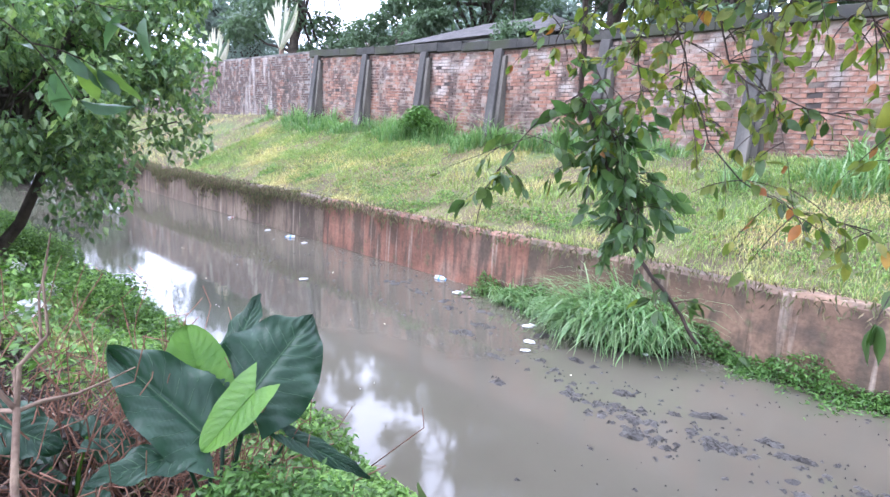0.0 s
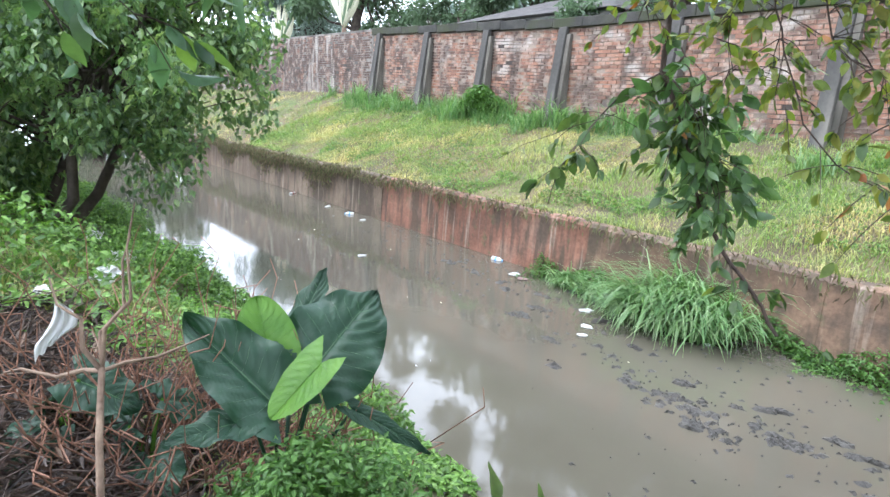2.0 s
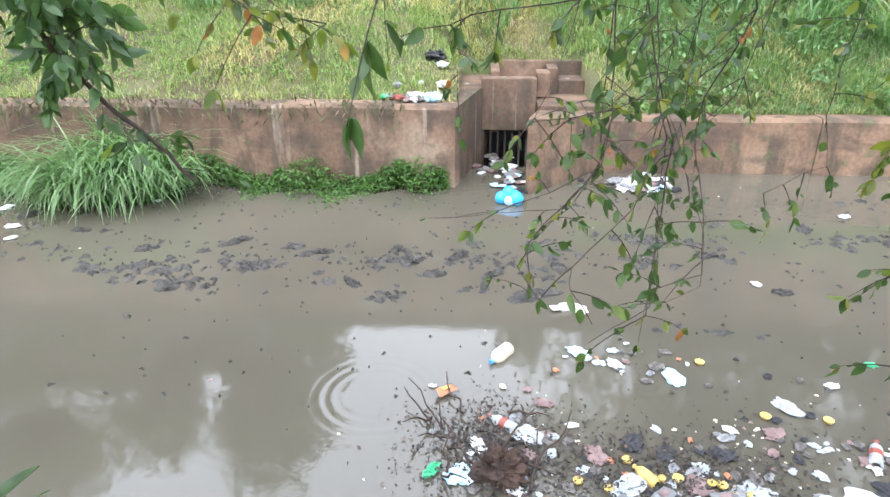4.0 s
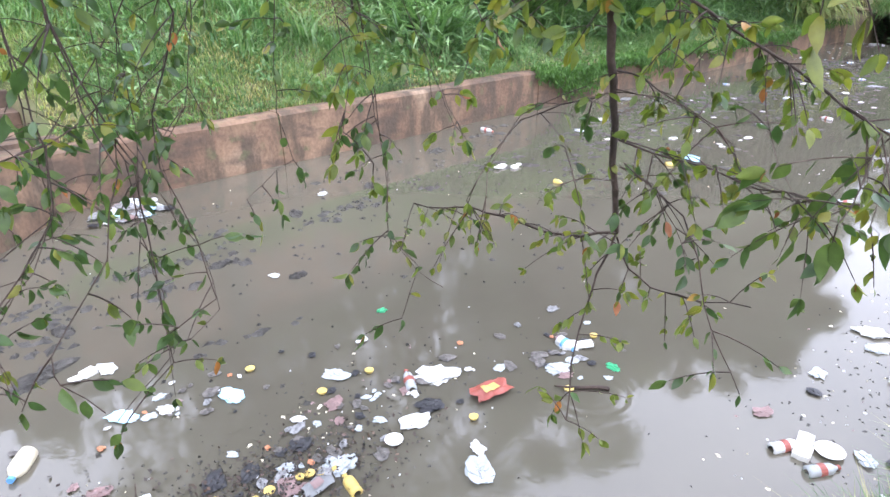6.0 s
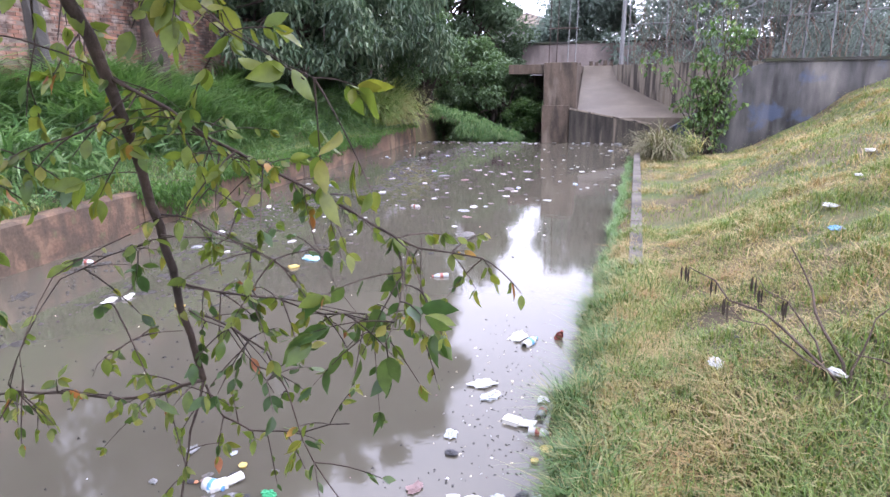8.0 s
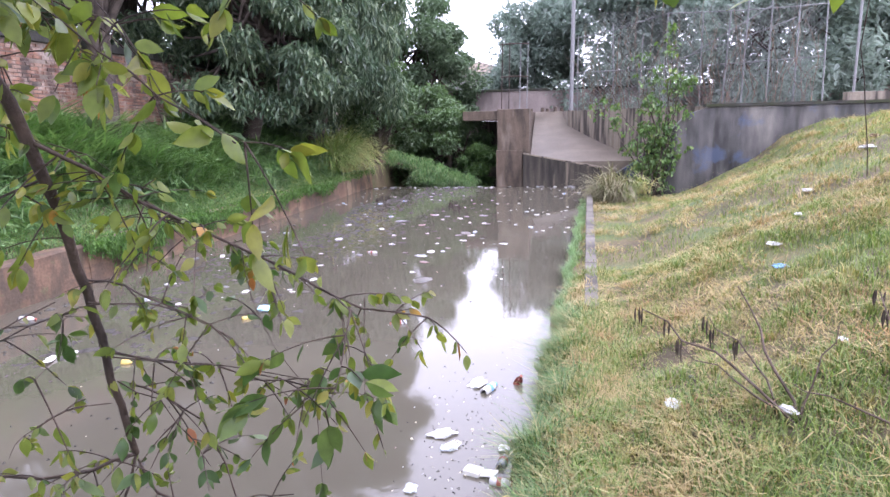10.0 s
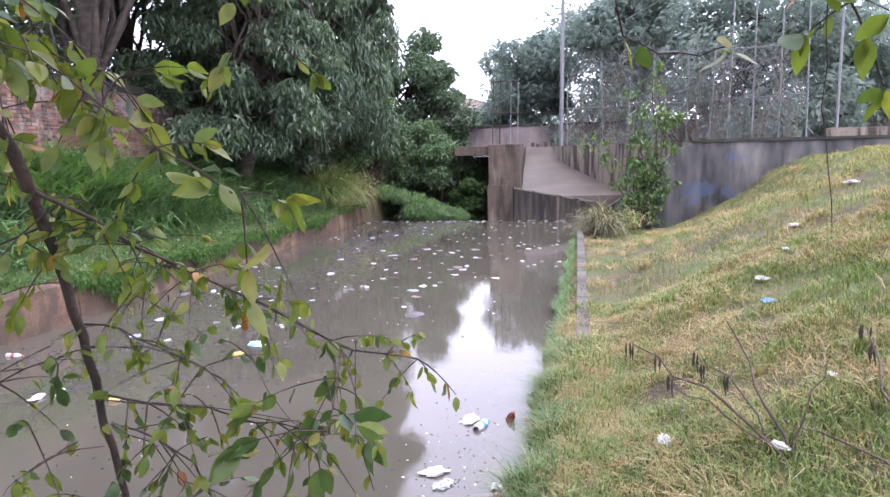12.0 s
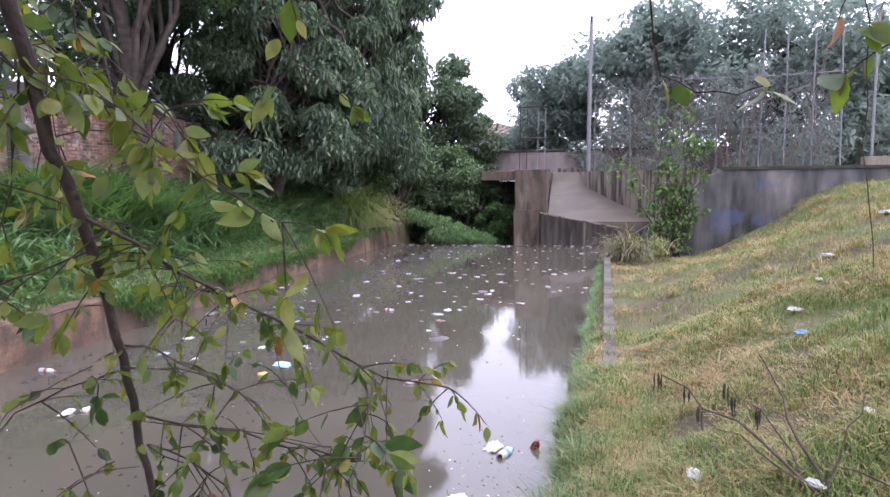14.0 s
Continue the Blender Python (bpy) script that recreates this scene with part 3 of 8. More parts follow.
for k in range(7):
    at_inlet("bar", -0.10 + 0.1 * k, -0.075 + 0.1 * k, 9.80, 9.83, -0.5, 0.376, M_BUTTRESS)

# ---- brick boundary wall ----
brick_wall = new("boundary_wall")
brick_wall.location = (0, BRICK_Y, 0)
tagged(brick_wall, "old red brick boundary wall, sooty and weathered", "wall", kind="structure")


def wall_lift(x):
    """The wall climbs a little upstream."""
    x = np.asarray(x, dtype=float)
    return 0.035 * np.clip(-11.5 - x, 0, 9.5) + 0.012 * np.clip(-21 - x, 0, 25)


bm = bmesh.new()
prism(bm, [(-21, 1.6), (40, 1.6), (40, 4.7), (-11.5, 4.7), (-21, 4.7 + float(wall_lift(-21)))], 0.005, 0.2)
part("core", bm, M_MORTAR, brick_wall)
bm = bmesh.new()
prism(bm, [(-46, 1.6), (-21.01, 1.6), (-21.01, 4.91 + float(wall_lift(-21))), (-46, 4.91 + float(wall_lift(-46)))], 0.005, 0.2)
part("core", bm, M_PALE_MORTAR, brick_wall)


def brick_arrays(cells, rs):
    """Five-sided bricks, front towards the canal; cells are x0, x1, z0, z1."""
    c = np.asarray(cells)
    n = len(c)
    j = rs.uniform(-0.006, 0.006, (n, 4))
    f = -rs.uniform(0.002, 0.016, n)
    f = np.where(rs.uniform(0, 1, n) < 0.07, 0.008, f)
    x0, x1, z0, z1 = (c[:, k] + j[:, k] for k in range(4))
    b = np.full(n, 0.04)
    v = np.stack([np.stack(p, 1) for p in ((x0, f, z0), (x1, f, z0), (x1, f, z1), (x0, f, z1), (x0, b, z0), (x1, b, z0), (x1, b, z1), (x0, b, z1))], 1)
    i = (np.arange(n) * 8)[:, None, None]
    q = np.array([(0, 1, 2, 3), (3, 2, 6, 7), (1, 0, 4, 5), (0, 3, 7, 4), (2, 1, 5, 6)])[None]
    return v.reshape(-1, 3), (q + i).reshape(-1, 4)


rs = np.random.RandomState(21)
rest, close, old = [], [], []
for x_from, x_to, top in ((-46, -21, 4.90), (-21, 28, 4.68)):
    course, length = 0.088, 0.25
    z, k = 2.2, 0
    while z + course < top:
        x = x_from + (0.125 if k % 2 else 0)
        while x + length < x_to:
            cell = (x + 0.008, x + length - 0.008, z + 0.008, z + course - 0.010)
            near_view = -4.9 < x < -1.9 and 2.45 < z < 4.2
            if near_view and len(close) < 300:
                close.append(cell)
            else:
                (old if x < -21 else rest).append(cell)
            x += length
        z += course
        k += 1
for cells, mat in ((rest, M_BRICK), (old, M_OLD_BRICK)):
    v, f = brick_arrays(cells, rs)
    v[:, 2] += wall_lift(v[:, 0])
    tagged(array_mesh("bricks", v, f, mat, brick_wall), kind="stuff")

# coping and buttresses
bm = bmesh.new()
xs = np.arange(-21, 40.1, 1.0)
for x in xs[:-1]:
    d = rs.uniform(-0.02, 0.02)
    up = float(wall_lift(x + 0.5))
    box(bm, x + 0.004, x + 0.996, -0.10 + d * 0.4, 0.30, 4.70 + d * 0.3 + up, 4.93 + d + up, 0.02)
part("coping", bm, M_COPING, brick_wall, "blackened concrete coping")


def buttress(w, base, top_y, tall):
    ob = new("buttress")
    bm = bmesh.new()
    prism(bm, [(-base, 0), (0.0, 0), (0.0, tall), (-top_y, tall), (-top_y - 0.04, tall - 0.25)], -w / 2, w / 2, "x")
    bmesh.ops.bevel(bm, geom=bm.edges[:], offset=0.015, segments=1, affect="EDGES")
    # Shaft in a darker grey than the side pier.
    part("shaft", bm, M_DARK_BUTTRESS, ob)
    bm = bmesh.new()
    prism(bm, [(-base * 0.7, 0), (-0.01, 0), (-0.01, tall * 0.93), (-top_y * 0.8, tall * 0.93)], w / 2 + 0.004, w / 2 + 0.12, "x")
    part("side_pier", bm, M_BUTTRESS, ob, "paler side face")
    return tagged(ob, "leaning concrete buttress against the brick wall", "buttress", "buttresses of the brick wall")


first = buttress(0.26, 0.5, 0.12, 2.55)
first.location = (-20.45, BRICK_Y - 0.02, 2.5)
for k, x in enumerate((-17.5, -14.55, -11.6, -8.4, -5.1, -2.0, 1.4, 4.7, 8.1, 11.8, 15.5)):
    copy_thing(first, pose(x, BRICK_Y - 0.02, 2.16 + float(wall_lift(x)), 0, 0, (-1) ** k * 2))

# ---- far end: weir, pier, ramp and bridge ----
bm = bmesh.new()
prism(bm, [(2.56, -1.6), (2.56, 1.33), (-0.62, 0.72), (-0.62, -1.6)], WEIR_X, WEIR_X + 0.26, "x")
weir = part("weir_wall", bm, M_WEIR)
tagged(weir, "low sloping concrete wall streaked black, beside the ramp", "wall", kind="structure")
bm = bmesh.new()
prism(bm, [(2.57, 1.336), (2.57, 1.39), (-0.64, 0.775), (-0.64, 0.722)], WEIR_X - 0.02, WEIR_X + 0.28, "x")
part("coping", bm, M_CONCRETE, weir, "pale worn top edge")
bm = bmesh.new()
box(bm, WEIR_X + 0.3, WEIR_X + 2.4, 2.33, 3.66, -1.6, 3.18, 0.03)
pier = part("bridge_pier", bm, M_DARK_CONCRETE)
tagged(pier, "blackened concrete bridge pier", "pier", kind="structure")
bm = bmesh.new()
box(bm, WEIR_X + 0.2, WEIR_X + 0.29, 2.6, 3.7, -1.6, 1.5, 0.03)
part("footing", bm, M_DARK_CONCRETE, pier)
left_edge = ((26.87, 2.32, 1.0), (29, 2.32, 1.42), (31.5, 2.36, 1.98), (34, 2.38, 2.6), (37, 2.4, 3.2), (40, 2.4, 3.25))
right_edge = ((26.87, -2.4, 1.0), (29, -1.45, 1.36), (31, -0.5, 1.8), (33.5, 0.62, 2.42), (37, 0.9, 3.2), (40, 0.9, 3.25))
bm = bmesh.new()
rows = []
for a, b in zip(left_edge, right_edge):
    a, b = Vector(a), Vector(b)
    top = [a.lerp(b, k / 8) + Vector((0, 0, 0.012 * noise.noise(Vector((a.x, k * 0.9, 0))))) for k in range(9)]
    rows.append([bm.verts.new(p) for p in top] + [bm.verts.new(b - Vector((0, 0, 1.7))), bm.verts.new(a - Vector((0, 0, 1.7)))])
for p, q in zip(rows, rows[1:]):
    for k in range(11):
        m = (k + 1) % 11
        bm.faces.new((p[k], q[k], q[m], p[m]))
bm.faces.new(rows[0])
bm.faces.new(rows[-1][::-1])
bmesh.ops.recalc_face_normals(bm, faces=bm.faces[:])
tagged(part("ramp", bm, M_PALE_CONCRETE), "wet grey-brown concrete ramp rising to the road", "ramp", kind="structure")
ramp_wall = new("ramp_wall")
tagged(ramp_wall, "streaked concrete retaining wall along the ramp", "wall", kind="structure")
line = ((22.9, -4.2), (24.9, -3.28), (27.0, -2.3), (30.2, -0.83), (33.5, 0.66), (37.0, 0.95))
for (xa, ya), (xb, yb) in zip(line, line[1:]):
    bm = bmesh.new()
    prism(bm, [(xa + 0.01, ya), (xb, yb), (xb, yb - 0.3), (xa + 0.01, ya - 0.3)], -0.5, 3.0 + 0.012 * (xb - 22), "z")
    part("panel", bm, M_CONCRETE, ramp_wall)
bm = bmesh.new()
prism(bm, [(-0.7, -0.5), (-0.7, 0.75), (-1.67, 1.37), (-3.05, 2.75), (-3.7, 2.97), (-16, 2.97), (-16, -0.5)], 22.5, 22.85, "x")
abutment = part("abutment_wall", bm, M_MURAL)
tagged(abutment, "blackened concrete wing wall with faded blue paint", "wall", kind="structure")
bm = bmesh.new()
prism(bm, [(-3.6, 2.98), (-3.6, 3.07), (-16, 3.07), (-16, 2.98)], 22.44, 22.9, "x")
part("coping", bm, M_COPING, abutment)
bm = bmesh.new()
prism(bm, [(22.91, -16), (22.91, -4.52), (27.0, -2.62), (33.4, 0.33), (37.9, 0.62), (37.9, -16)], 2.55, 2.97, "z")
tagged(part("bridge_deck", bm, M_CONCRETE), "concrete bridge deck above the wing wall", "bridge", kind="structure")
bm = bmesh.new()
box(bm, WEIR_X + 2.41, WEIR_X + 11, 2.42, 5.4, 2.75, 3.16, 0.02)
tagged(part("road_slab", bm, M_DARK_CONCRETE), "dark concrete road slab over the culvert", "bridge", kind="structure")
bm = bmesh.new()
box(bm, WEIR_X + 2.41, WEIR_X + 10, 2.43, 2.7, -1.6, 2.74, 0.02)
tagged(part("culvert_infill", bm, M_DARK_CONCRETE), "dark concrete side wall of the culvert", "wall", kind="structure")
# Added dark backdrop, standing in for the dark growth under the bridge.
bm = bmesh.new()
box(bm, WEIR_X + 10.2, WEIR_X + 10.5, 2.71, 12.0, -1.6, 2.74, 0.02)
tagged(part("culvert_infill", bm, M_WEIR), "dark backdrop added under the road to close the culvert", "wall", kind="structure")
bm = bmesh.new()
box(bm, WEIR_X - 0.05, WEIR_X + 0.18, 2.6, 9.2, -1.6, -0.02, 0.02)
tagged(part("weir_sill", bm, M_DARK_CONCRETE), "submerged concrete sill at the canal's end", "weir", kind="structure")
bm = bmesh.new()
box(bm, 40.5, 40.8, -30, 22, 2.9, 4.55, 0.02)
road_wall = part("roadside_wall", bm, M_PINK_WALL)
tagged(road_wall, "weathered pinkish wall across the road", "wall", kind="structure")
bm = bmesh.new()
box(bm, 40.42, 40.88, -30, 22, 4.56, 4.68, 0.02)
part("coping", bm, M_COPING, road_wall)
for k, (y, h) in enumerate(((0.95, 0.22), (1.3, 0.3), (1.75, 0.2), (2.05, 0.26), (2.7, 0.28))):
    b = new("bollard")
    b.location = (38.2, y, 3.2 if y < 2.4 else 3.12)
    bm = bmesh.new()
    bmesh.ops.create_cone(bm, cap_ends=True, segments=10, radius1=0.12, radius2=0.10, depth=h + 0.1, matrix=Matrix.Translation((0, 0, h / 2 - 0.05)))
    part("post", bm, M_DARK_CONCRETE, b)
    tagged(b, "short dark bollard at the roadside", "bollard", "roadside bollards")
bm = bmesh.new()
box(bm, 23.0, 23.3, -14, -8.0, 2.98, 3.35, 0.02)
tagged(part("kerb_block", bm, M_CONCRETE), "pale concrete kerb on the bridge", "kerb", kind="structure")

# near-side kerb along the water
for x0, x1 in ((7.9, 10.4), (10.42, 13.2), (13.22, 16.5), (16.52, 20.5)):
    bm = bmesh.new()
    box(bm, 0, x1 - x0, -0.09, 0.09, -0.6, 0.34, 0.015)
    ob = part("kerb", bm, M_BUTTRESS)
    ob.matrix_world = pose(x0, 0.74 - 0.046 * (x0 - 7.9), 0, 0, 0, -2.6)
    tagged(ob, "concrete kerb half buried in the grass by the water", "kerb", kind="structure")


# ---- fence ----
def pole(name, label, x, y, z0, z1, r, mat, lean=(0, 0), arm=0):
    ob = new(name)
    ob.location = (x, y, z0)
    t = Tubes()
    h = z1 - z0
    t.add([(0, 0, 0), (lean[0] * h * 0.5, lean[1] * h * 0.5, h * 0.5), (lean[0] * h, lean[1] * h, h)], [r, r, r * 0.9], 8)
    t.make("shaft", mat, ob)
    if arm:
        t = Tubes()
        t.add([(lean[0] * h, lean[1] * h, h), (lean[0] * h - 0.3, lean[1] * h, h + arm)], [r * 0.8, r * 0.7], 6)
        t.make("arm", mat, ob)
    return tagged(ob, label, "pole")


FENCE_X = 23.6


def fence_spot(s, z):
    """A place on the fence: it follows the ramp's wall, then the wing wall; s runs along it, z is above its foot."""
    k = min(1.40, max(1.0, 15.73 / (11.75 - s)))
    return Vector((0.1 + 23.5 * k, 1.2 + k * (s - 1.2), 2.99 + 0.25 * (k - 1) + z * k))


fence = new("chain_link_fence")
FENCE_AT = Vector((FENCE_X, -4, 2.99))
fence.location = FENCE_AT
tagged(fence, "tall sagging chain-link fence above the ramp, overgrown", "fence")
for k, (y, top, lean) in enumerate(((0.5, 2.6, 0.0), (-0.75, 2.9, 0.03), (-1.6, 2.5, -0.03), (-2.4, 3.2, -0.02), (-3.6, 3.1, 0.0), (-4.35, 3.2, -0.04), (-4.95, 4.7, -0.02), (-5.75, 4.7, 0.0), (-6.6, 4.4, 0.0), (-7.5, 4.6, 0.02))):
    t = Tubes()
    t.add([fence_spot(y + lean * top * u, top * u) - FENCE_AT for u in (-0.02, 0.5, 1)], [0.028, 0.026, 0.024], 7)
    t.make("fence_post", M_METAL, fence)
for a, b in (((0.6, 1.35), (-7.5, 1.55)), ((0.6, 2.5), (-2.4, 3.15)), ((-2.4, 3.15), (-7.5, 3.2)), ((-0.9, 0.5), (-5.7, 3.2)), ((-2.0, 1.4), (-6.5, 2.8)), ((-1.5, 4.3), (-3.3, 5.3))):
    t = Tubes()
    t.add([fence_spot(a[0] + (b[0] - a[0]) * u, a[1] + (b[1] - a[1]) * u - 0.06 * math.sin(math.pi * u)) - FENCE_AT for u in (0, 0.2, 0.4, 0.6, 0.8, 1)], [0.02] * 6, 6)
    t.make("rail", M_METAL, fence)
t = Tubes()
step = 0.13
for k in range(-30, 66):
    for s in (1, -1):
        a = k * step
        pts = []
        for zz in np.linspace(0.02, 3.3, 6):
            yy = -7.5 + (a + zz if s > 0 else a + 3.3 - zz)
            if -7.5 <= yy <= 0.5:
                pts.append(fence_spot(yy, zz) - FENCE_AT + Vector((0.03 * math.sin(yy * 2 + zz) - 0.03, 0, 0)))
        if len(pts) > 1:
            t.add(pts, [0.006] * len(pts), 3)
t.make("wire_mesh", M_METAL, fence)
left_fence = new("pipe_fence")
left_fence.location = (WEIR_X + 0.7, 2.95, 3.18)
tagged(left_fence, "rusty pipe railing with mesh on the pier", "fence")
for y in (0.55, 0.25, -0.2, -0.5):
    t = Tubes()
    t.add([(0, y, 0), (0, y - 0.03, 1.4), (0, y - 0.06, 2.7)], [0.02, 0.02, 0.018], 6)
    t.make("fence_post", M_METAL if y < 0 else M_RUST, left_fence)
for z in (1.3, 2.6):
    t = Tubes()
    t.add([(0, 0.6, z), (0, 0, z + 0.03), (0, -0.6, z)], [0.025] * 3, 6)
    t.make("rail", M_RUST, left_fence)
pole("lamp_post", "tall pale steel lamp post beside the ramp", 34.0, 0.5, 2.96, 10.7, 0.10, M_METAL, (0, -0.01), 0.2)
pole("lamp_post", "tall pale steel lamp post beyond the bridge", 26.8, -9.75, 2.96, 8.8, 0.05, M_METAL, (0, 0), 0.2)
# ---- trees ----
def tree(x, y, z, h, r, label, leaf_mat, seed, n=9000, size=0.28, trunk=0.18, stems=1, low=0.35, lean=(0, 0), droop=0.35, clump=0.34, width=0.45, many=22, squash=0.75, lowest=0.15):
    """A tapered trunk with forked limbs, and a ragged crown of leaf clumps at their ends."""
    rs = np.random.RandomState(seed)
    rng = random.Random(seed)
    ob = new("tree")
    ob.location = (x, y, z)
    wood = Tubes()
    centres, radii = [], []
    for s in range(stems):
        off = Vector((rng.uniform(-0.4, 0.4), rng.uniform(-0.4, 0.4), 0)) if stems > 1 else Vector((0, 0, 0))
        top = Vector((lean[0], lean[1], h * 0.62)) + off * 3
        spine = wander(off + Vector((0, 0, -0.35)), top, 6, 0.035, rng)
        wood.add(spine, [trunk * (1.25 - 0.17 * i) for i in range(7)], 8)
        limbs = many // stems
        for k in range(limbs):
            i = rng.randint(2, 6)
            a = rng.uniform(0, 2 * math.pi)
            d = r * math.sqrt(rng.uniform(0.05, 1.0)) * 0.85
            zz = h * (low + (0.93 - low) * rng.random() ** 0.8 * (1 - 0.35 * (d / r) ** 2))
            end = Vector((lean[0] * zz / h + off.x + math.cos(a) * d, lean[1] * zz / h + off.y + math.sin(a) * d, zz))
            wood.add(wander(spine[i], end, 4, 0.06, rng), [trunk * 0.42, trunk * 0.3, trunk * 0.2, trunk * 0.12, 0.012], 5)
            centres.append(tuple(end))
            radii.append(r * clump * rng.uniform(0.65, 1.25))
    wood.make("trunk", M_BARK, ob)
    pts = clumps(centres, radii, max(20, n // len(centres)), rs, 0.35, squash)
    pts = pts[pts[:, 2] > lowest]
    leaves("crown", pts, np.full(len(pts), size), leaf_mat, ob, seed, droop, width)
    return tagged(ob, label, "tree")


# Leaf colours paled and greyed: distance haze is painted into them.
M_HAZED_LEAF = leafy("hazed_tree_leaves", [(0.16, 0.205, 0.175), (0.20, 0.25, 0.215), (0.24, 0.29, 0.25), (0.17, 0.215, 0.185)], 0.6, 0.55, None, (1.15, 1.25, 1.15))
M_BANK_TREE = leafy("bank_tree_leaves", [(0.05, 0.10, 0.03), (0.085, 0.16, 0.045), (0.14, 0.24, 0.07), (0.06, 0.12, 0.035), (0.20, 0.26, 0.08)], 0.4, 0.3)
M_SHADY = leafy("shaded_tree_leaves", [(0.065, 0.115, 0.06), (0.12, 0.20, 0.09), (0.21, 0.31, 0.13), (0.09, 0.15, 0.07), (0.33, 0.42, 0.18)], 0.3, 0.42, ((0.06, 0.115, 0.045), 1.3, 0.56, 0.4))
M_DROOP = leafy("drooping_leaves", [(0.04, 0.075, 0.045), (0.075, 0.125, 0.07), (0.115, 0.17, 0.095), (0.19, 0.245, 0.15), (0.06, 0.105, 0.06)], 0.45, 0.3, ((0.045, 0.085, 0.05), 0.55, 0.52, 0.7), (1.2, 1.35, 0.95))
BEHIND = "tall leafy tree behind the brick wall"
tree(-41, 20, 2.4, 10, 4.6, BEHIND, M_HAZED_LEAF, 31, 11000, 0.42, 0.25, low=0.1, many=40)
tree(-32.5, 19, 2.4, 22, 3.9, BEHIND, M_FAR_LEAF, 30, 13000, 0.42, 0.3, low=0.12, many=40)
tree(-22.5, 18.5, 2.4, 6.8, 2.2, "round bushy tree behind the brick wall", M_FAR_LEAF, 32, 6000, 0.3, 0.2, low=0.2)
tree(-23.2, 24, 2.4, 23, 5.4, BEHIND, M_FAR_LEAF, 29, 15000, 0.45, 0.32, low=0.15, many=40)
tree(-15.0, 23, 2.4, 18, 5.0, BEHIND, M_FAR_LEAF, 33, 12000, 0.45, 0.32, low=0.25)
tree(-9.5, 20, 2.4, 15, 4.4, BEHIND, M_FAR_LEAF, 34, 12000, 0.4, 0.28, low=0.18)
tree(-4.2, 18.0, 2.4, 6.0, 2.6, "low leafy tree behind the brick wall", M_FAR_LEAF, 35, 6000, 0.34, 0.2, low=0.15)
tree(0.8, 18.5, 2.4, 6.4, 3.0, "low leafy tree behind the brick wall", M_FAR_LEAF, 36, 6000, 0.34, 0.2, low=0.15)
tree(6.5, 18.5, 2.4, 23, 5.4, BEHIND, M_FAR_LEAF, 37, 8500, 0.42, 0.3, low=0.12, many=44)
tree(10.5, 21.0, 2.4, 24, 5.4, BEHIND, M_FAR_LEAF, 26, 8500, 0.44, 0.3, low=0.12, many=44)
tree(18.3, 16.6, 2.4, 14.5, 3.8, "leafy tree close behind the brick wall", M_FAR_LEAF, 59, 9000, 0.3, 0.22, low=0.15, many=40)
tree(21.0, 15.9, 2.4, 14, 3.6, BEHIND, M_FAR_LEAF, 27, 16000, 0.3, 0.22, low=0.04, many=50)
tree(13.8, 17.8, 2.4, 19, 5.0, BEHIND, M_FAR_LEAF, 38, 6500, 0.42, 0.3, low=0.1, many=44)
for k, (x, y, h, r) in enumerate(((-18.5, 15.6, 3.6, 1.7), (-12.5, 15.8, 4.0, 1.9), (-7.0, 15.4, 3.6, 1.8), (-2.5, 15.6, 3.4, 1.7), (3.0, 15.6, 3.8, 2.0), (8.5, 15.8, 4.4, 2.2), (11.0, 15.2, 5.0, 2.0))):
    tree(x, y, 2.4, h, r, "leafy shrub showing above the brick wall", M_FAR_LEAF, 140 + k, 4500, 0.2, 0.08, low=0.3, many=18)
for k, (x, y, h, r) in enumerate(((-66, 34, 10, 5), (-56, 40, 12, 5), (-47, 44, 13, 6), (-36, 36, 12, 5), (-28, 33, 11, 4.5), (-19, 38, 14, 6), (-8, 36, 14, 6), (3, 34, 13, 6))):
    tree(x, y, 2.4, h, r, "hazy distant tree behind the brick wall", M_HAZED_LEAF, 160 + k, 6500, 0.6, 0.25, low=0.08, many=26)
# trees on the far bank downstream
tree(14.7, 12.5, 2.3, 12.5, 3.2, "dark forked tree against the brick wall", M_DARK_LEAF, 41, 14000, 0.2, 0.30, stems=1, low=0.45, many=30)
tree(20.0, 11.8, 2.2, 11.5, 3.6, "dense dark green tree leaning over the canal bank", M_DROOP, 42, 40000, 0.26, 0.26, stems=2, low=0.06, lean=(0.5, -1.0), droop=0.8, width=0.36, many=90, clump=0.2)
tree(25.0, 10.8, 1.9, 12.5, 3.9, "feathery bamboo-like tree drooping over the canal bank", M_DROOP, 43, 52000, 0.34, 0.2, stems=3, low=0.06, lean=(0.8, -1.3), droop=1.0, width=0.27, many=110, clump=0.18, squash=1.2)
tree(23.6, 12.5, 2.2, 9.5, 3.2, "dense dark tree with a pale trunk by the brick wall", M_DROOP, 44, 18000, 0.24, 0.24, low=0.06, many=50, clump=0.24)
tree(29.5, 14.5, 2.2, 13, 4.5, "tall dark tree behind the canal's end", M_FAR_LEAF, 40, 14000, 0.34, 0.26, low=0.06, many=34)
tree(40, 9.7, 0.5, 10.8, 4.3, "rounded dark tree beyond the weir", M_FAR_LEAF, 45, 30000, 0.34, 0.25, low=0.05, many=80, clump=0.22)
tree(30.6, 6.3, -0.8, 4.4, 2.0, "dark leafy tree over the culvert", M_BAMBOO, 46, 12000, 0.22, 0.2, low=0.02, many=28)
tree(30.2, 9.8, 0.2, 6.4, 2.2, "dark leafy tree over the culvert", M_BAMBOO, 39, 9000, 0.24, 0.2, low=0.05, many=24)
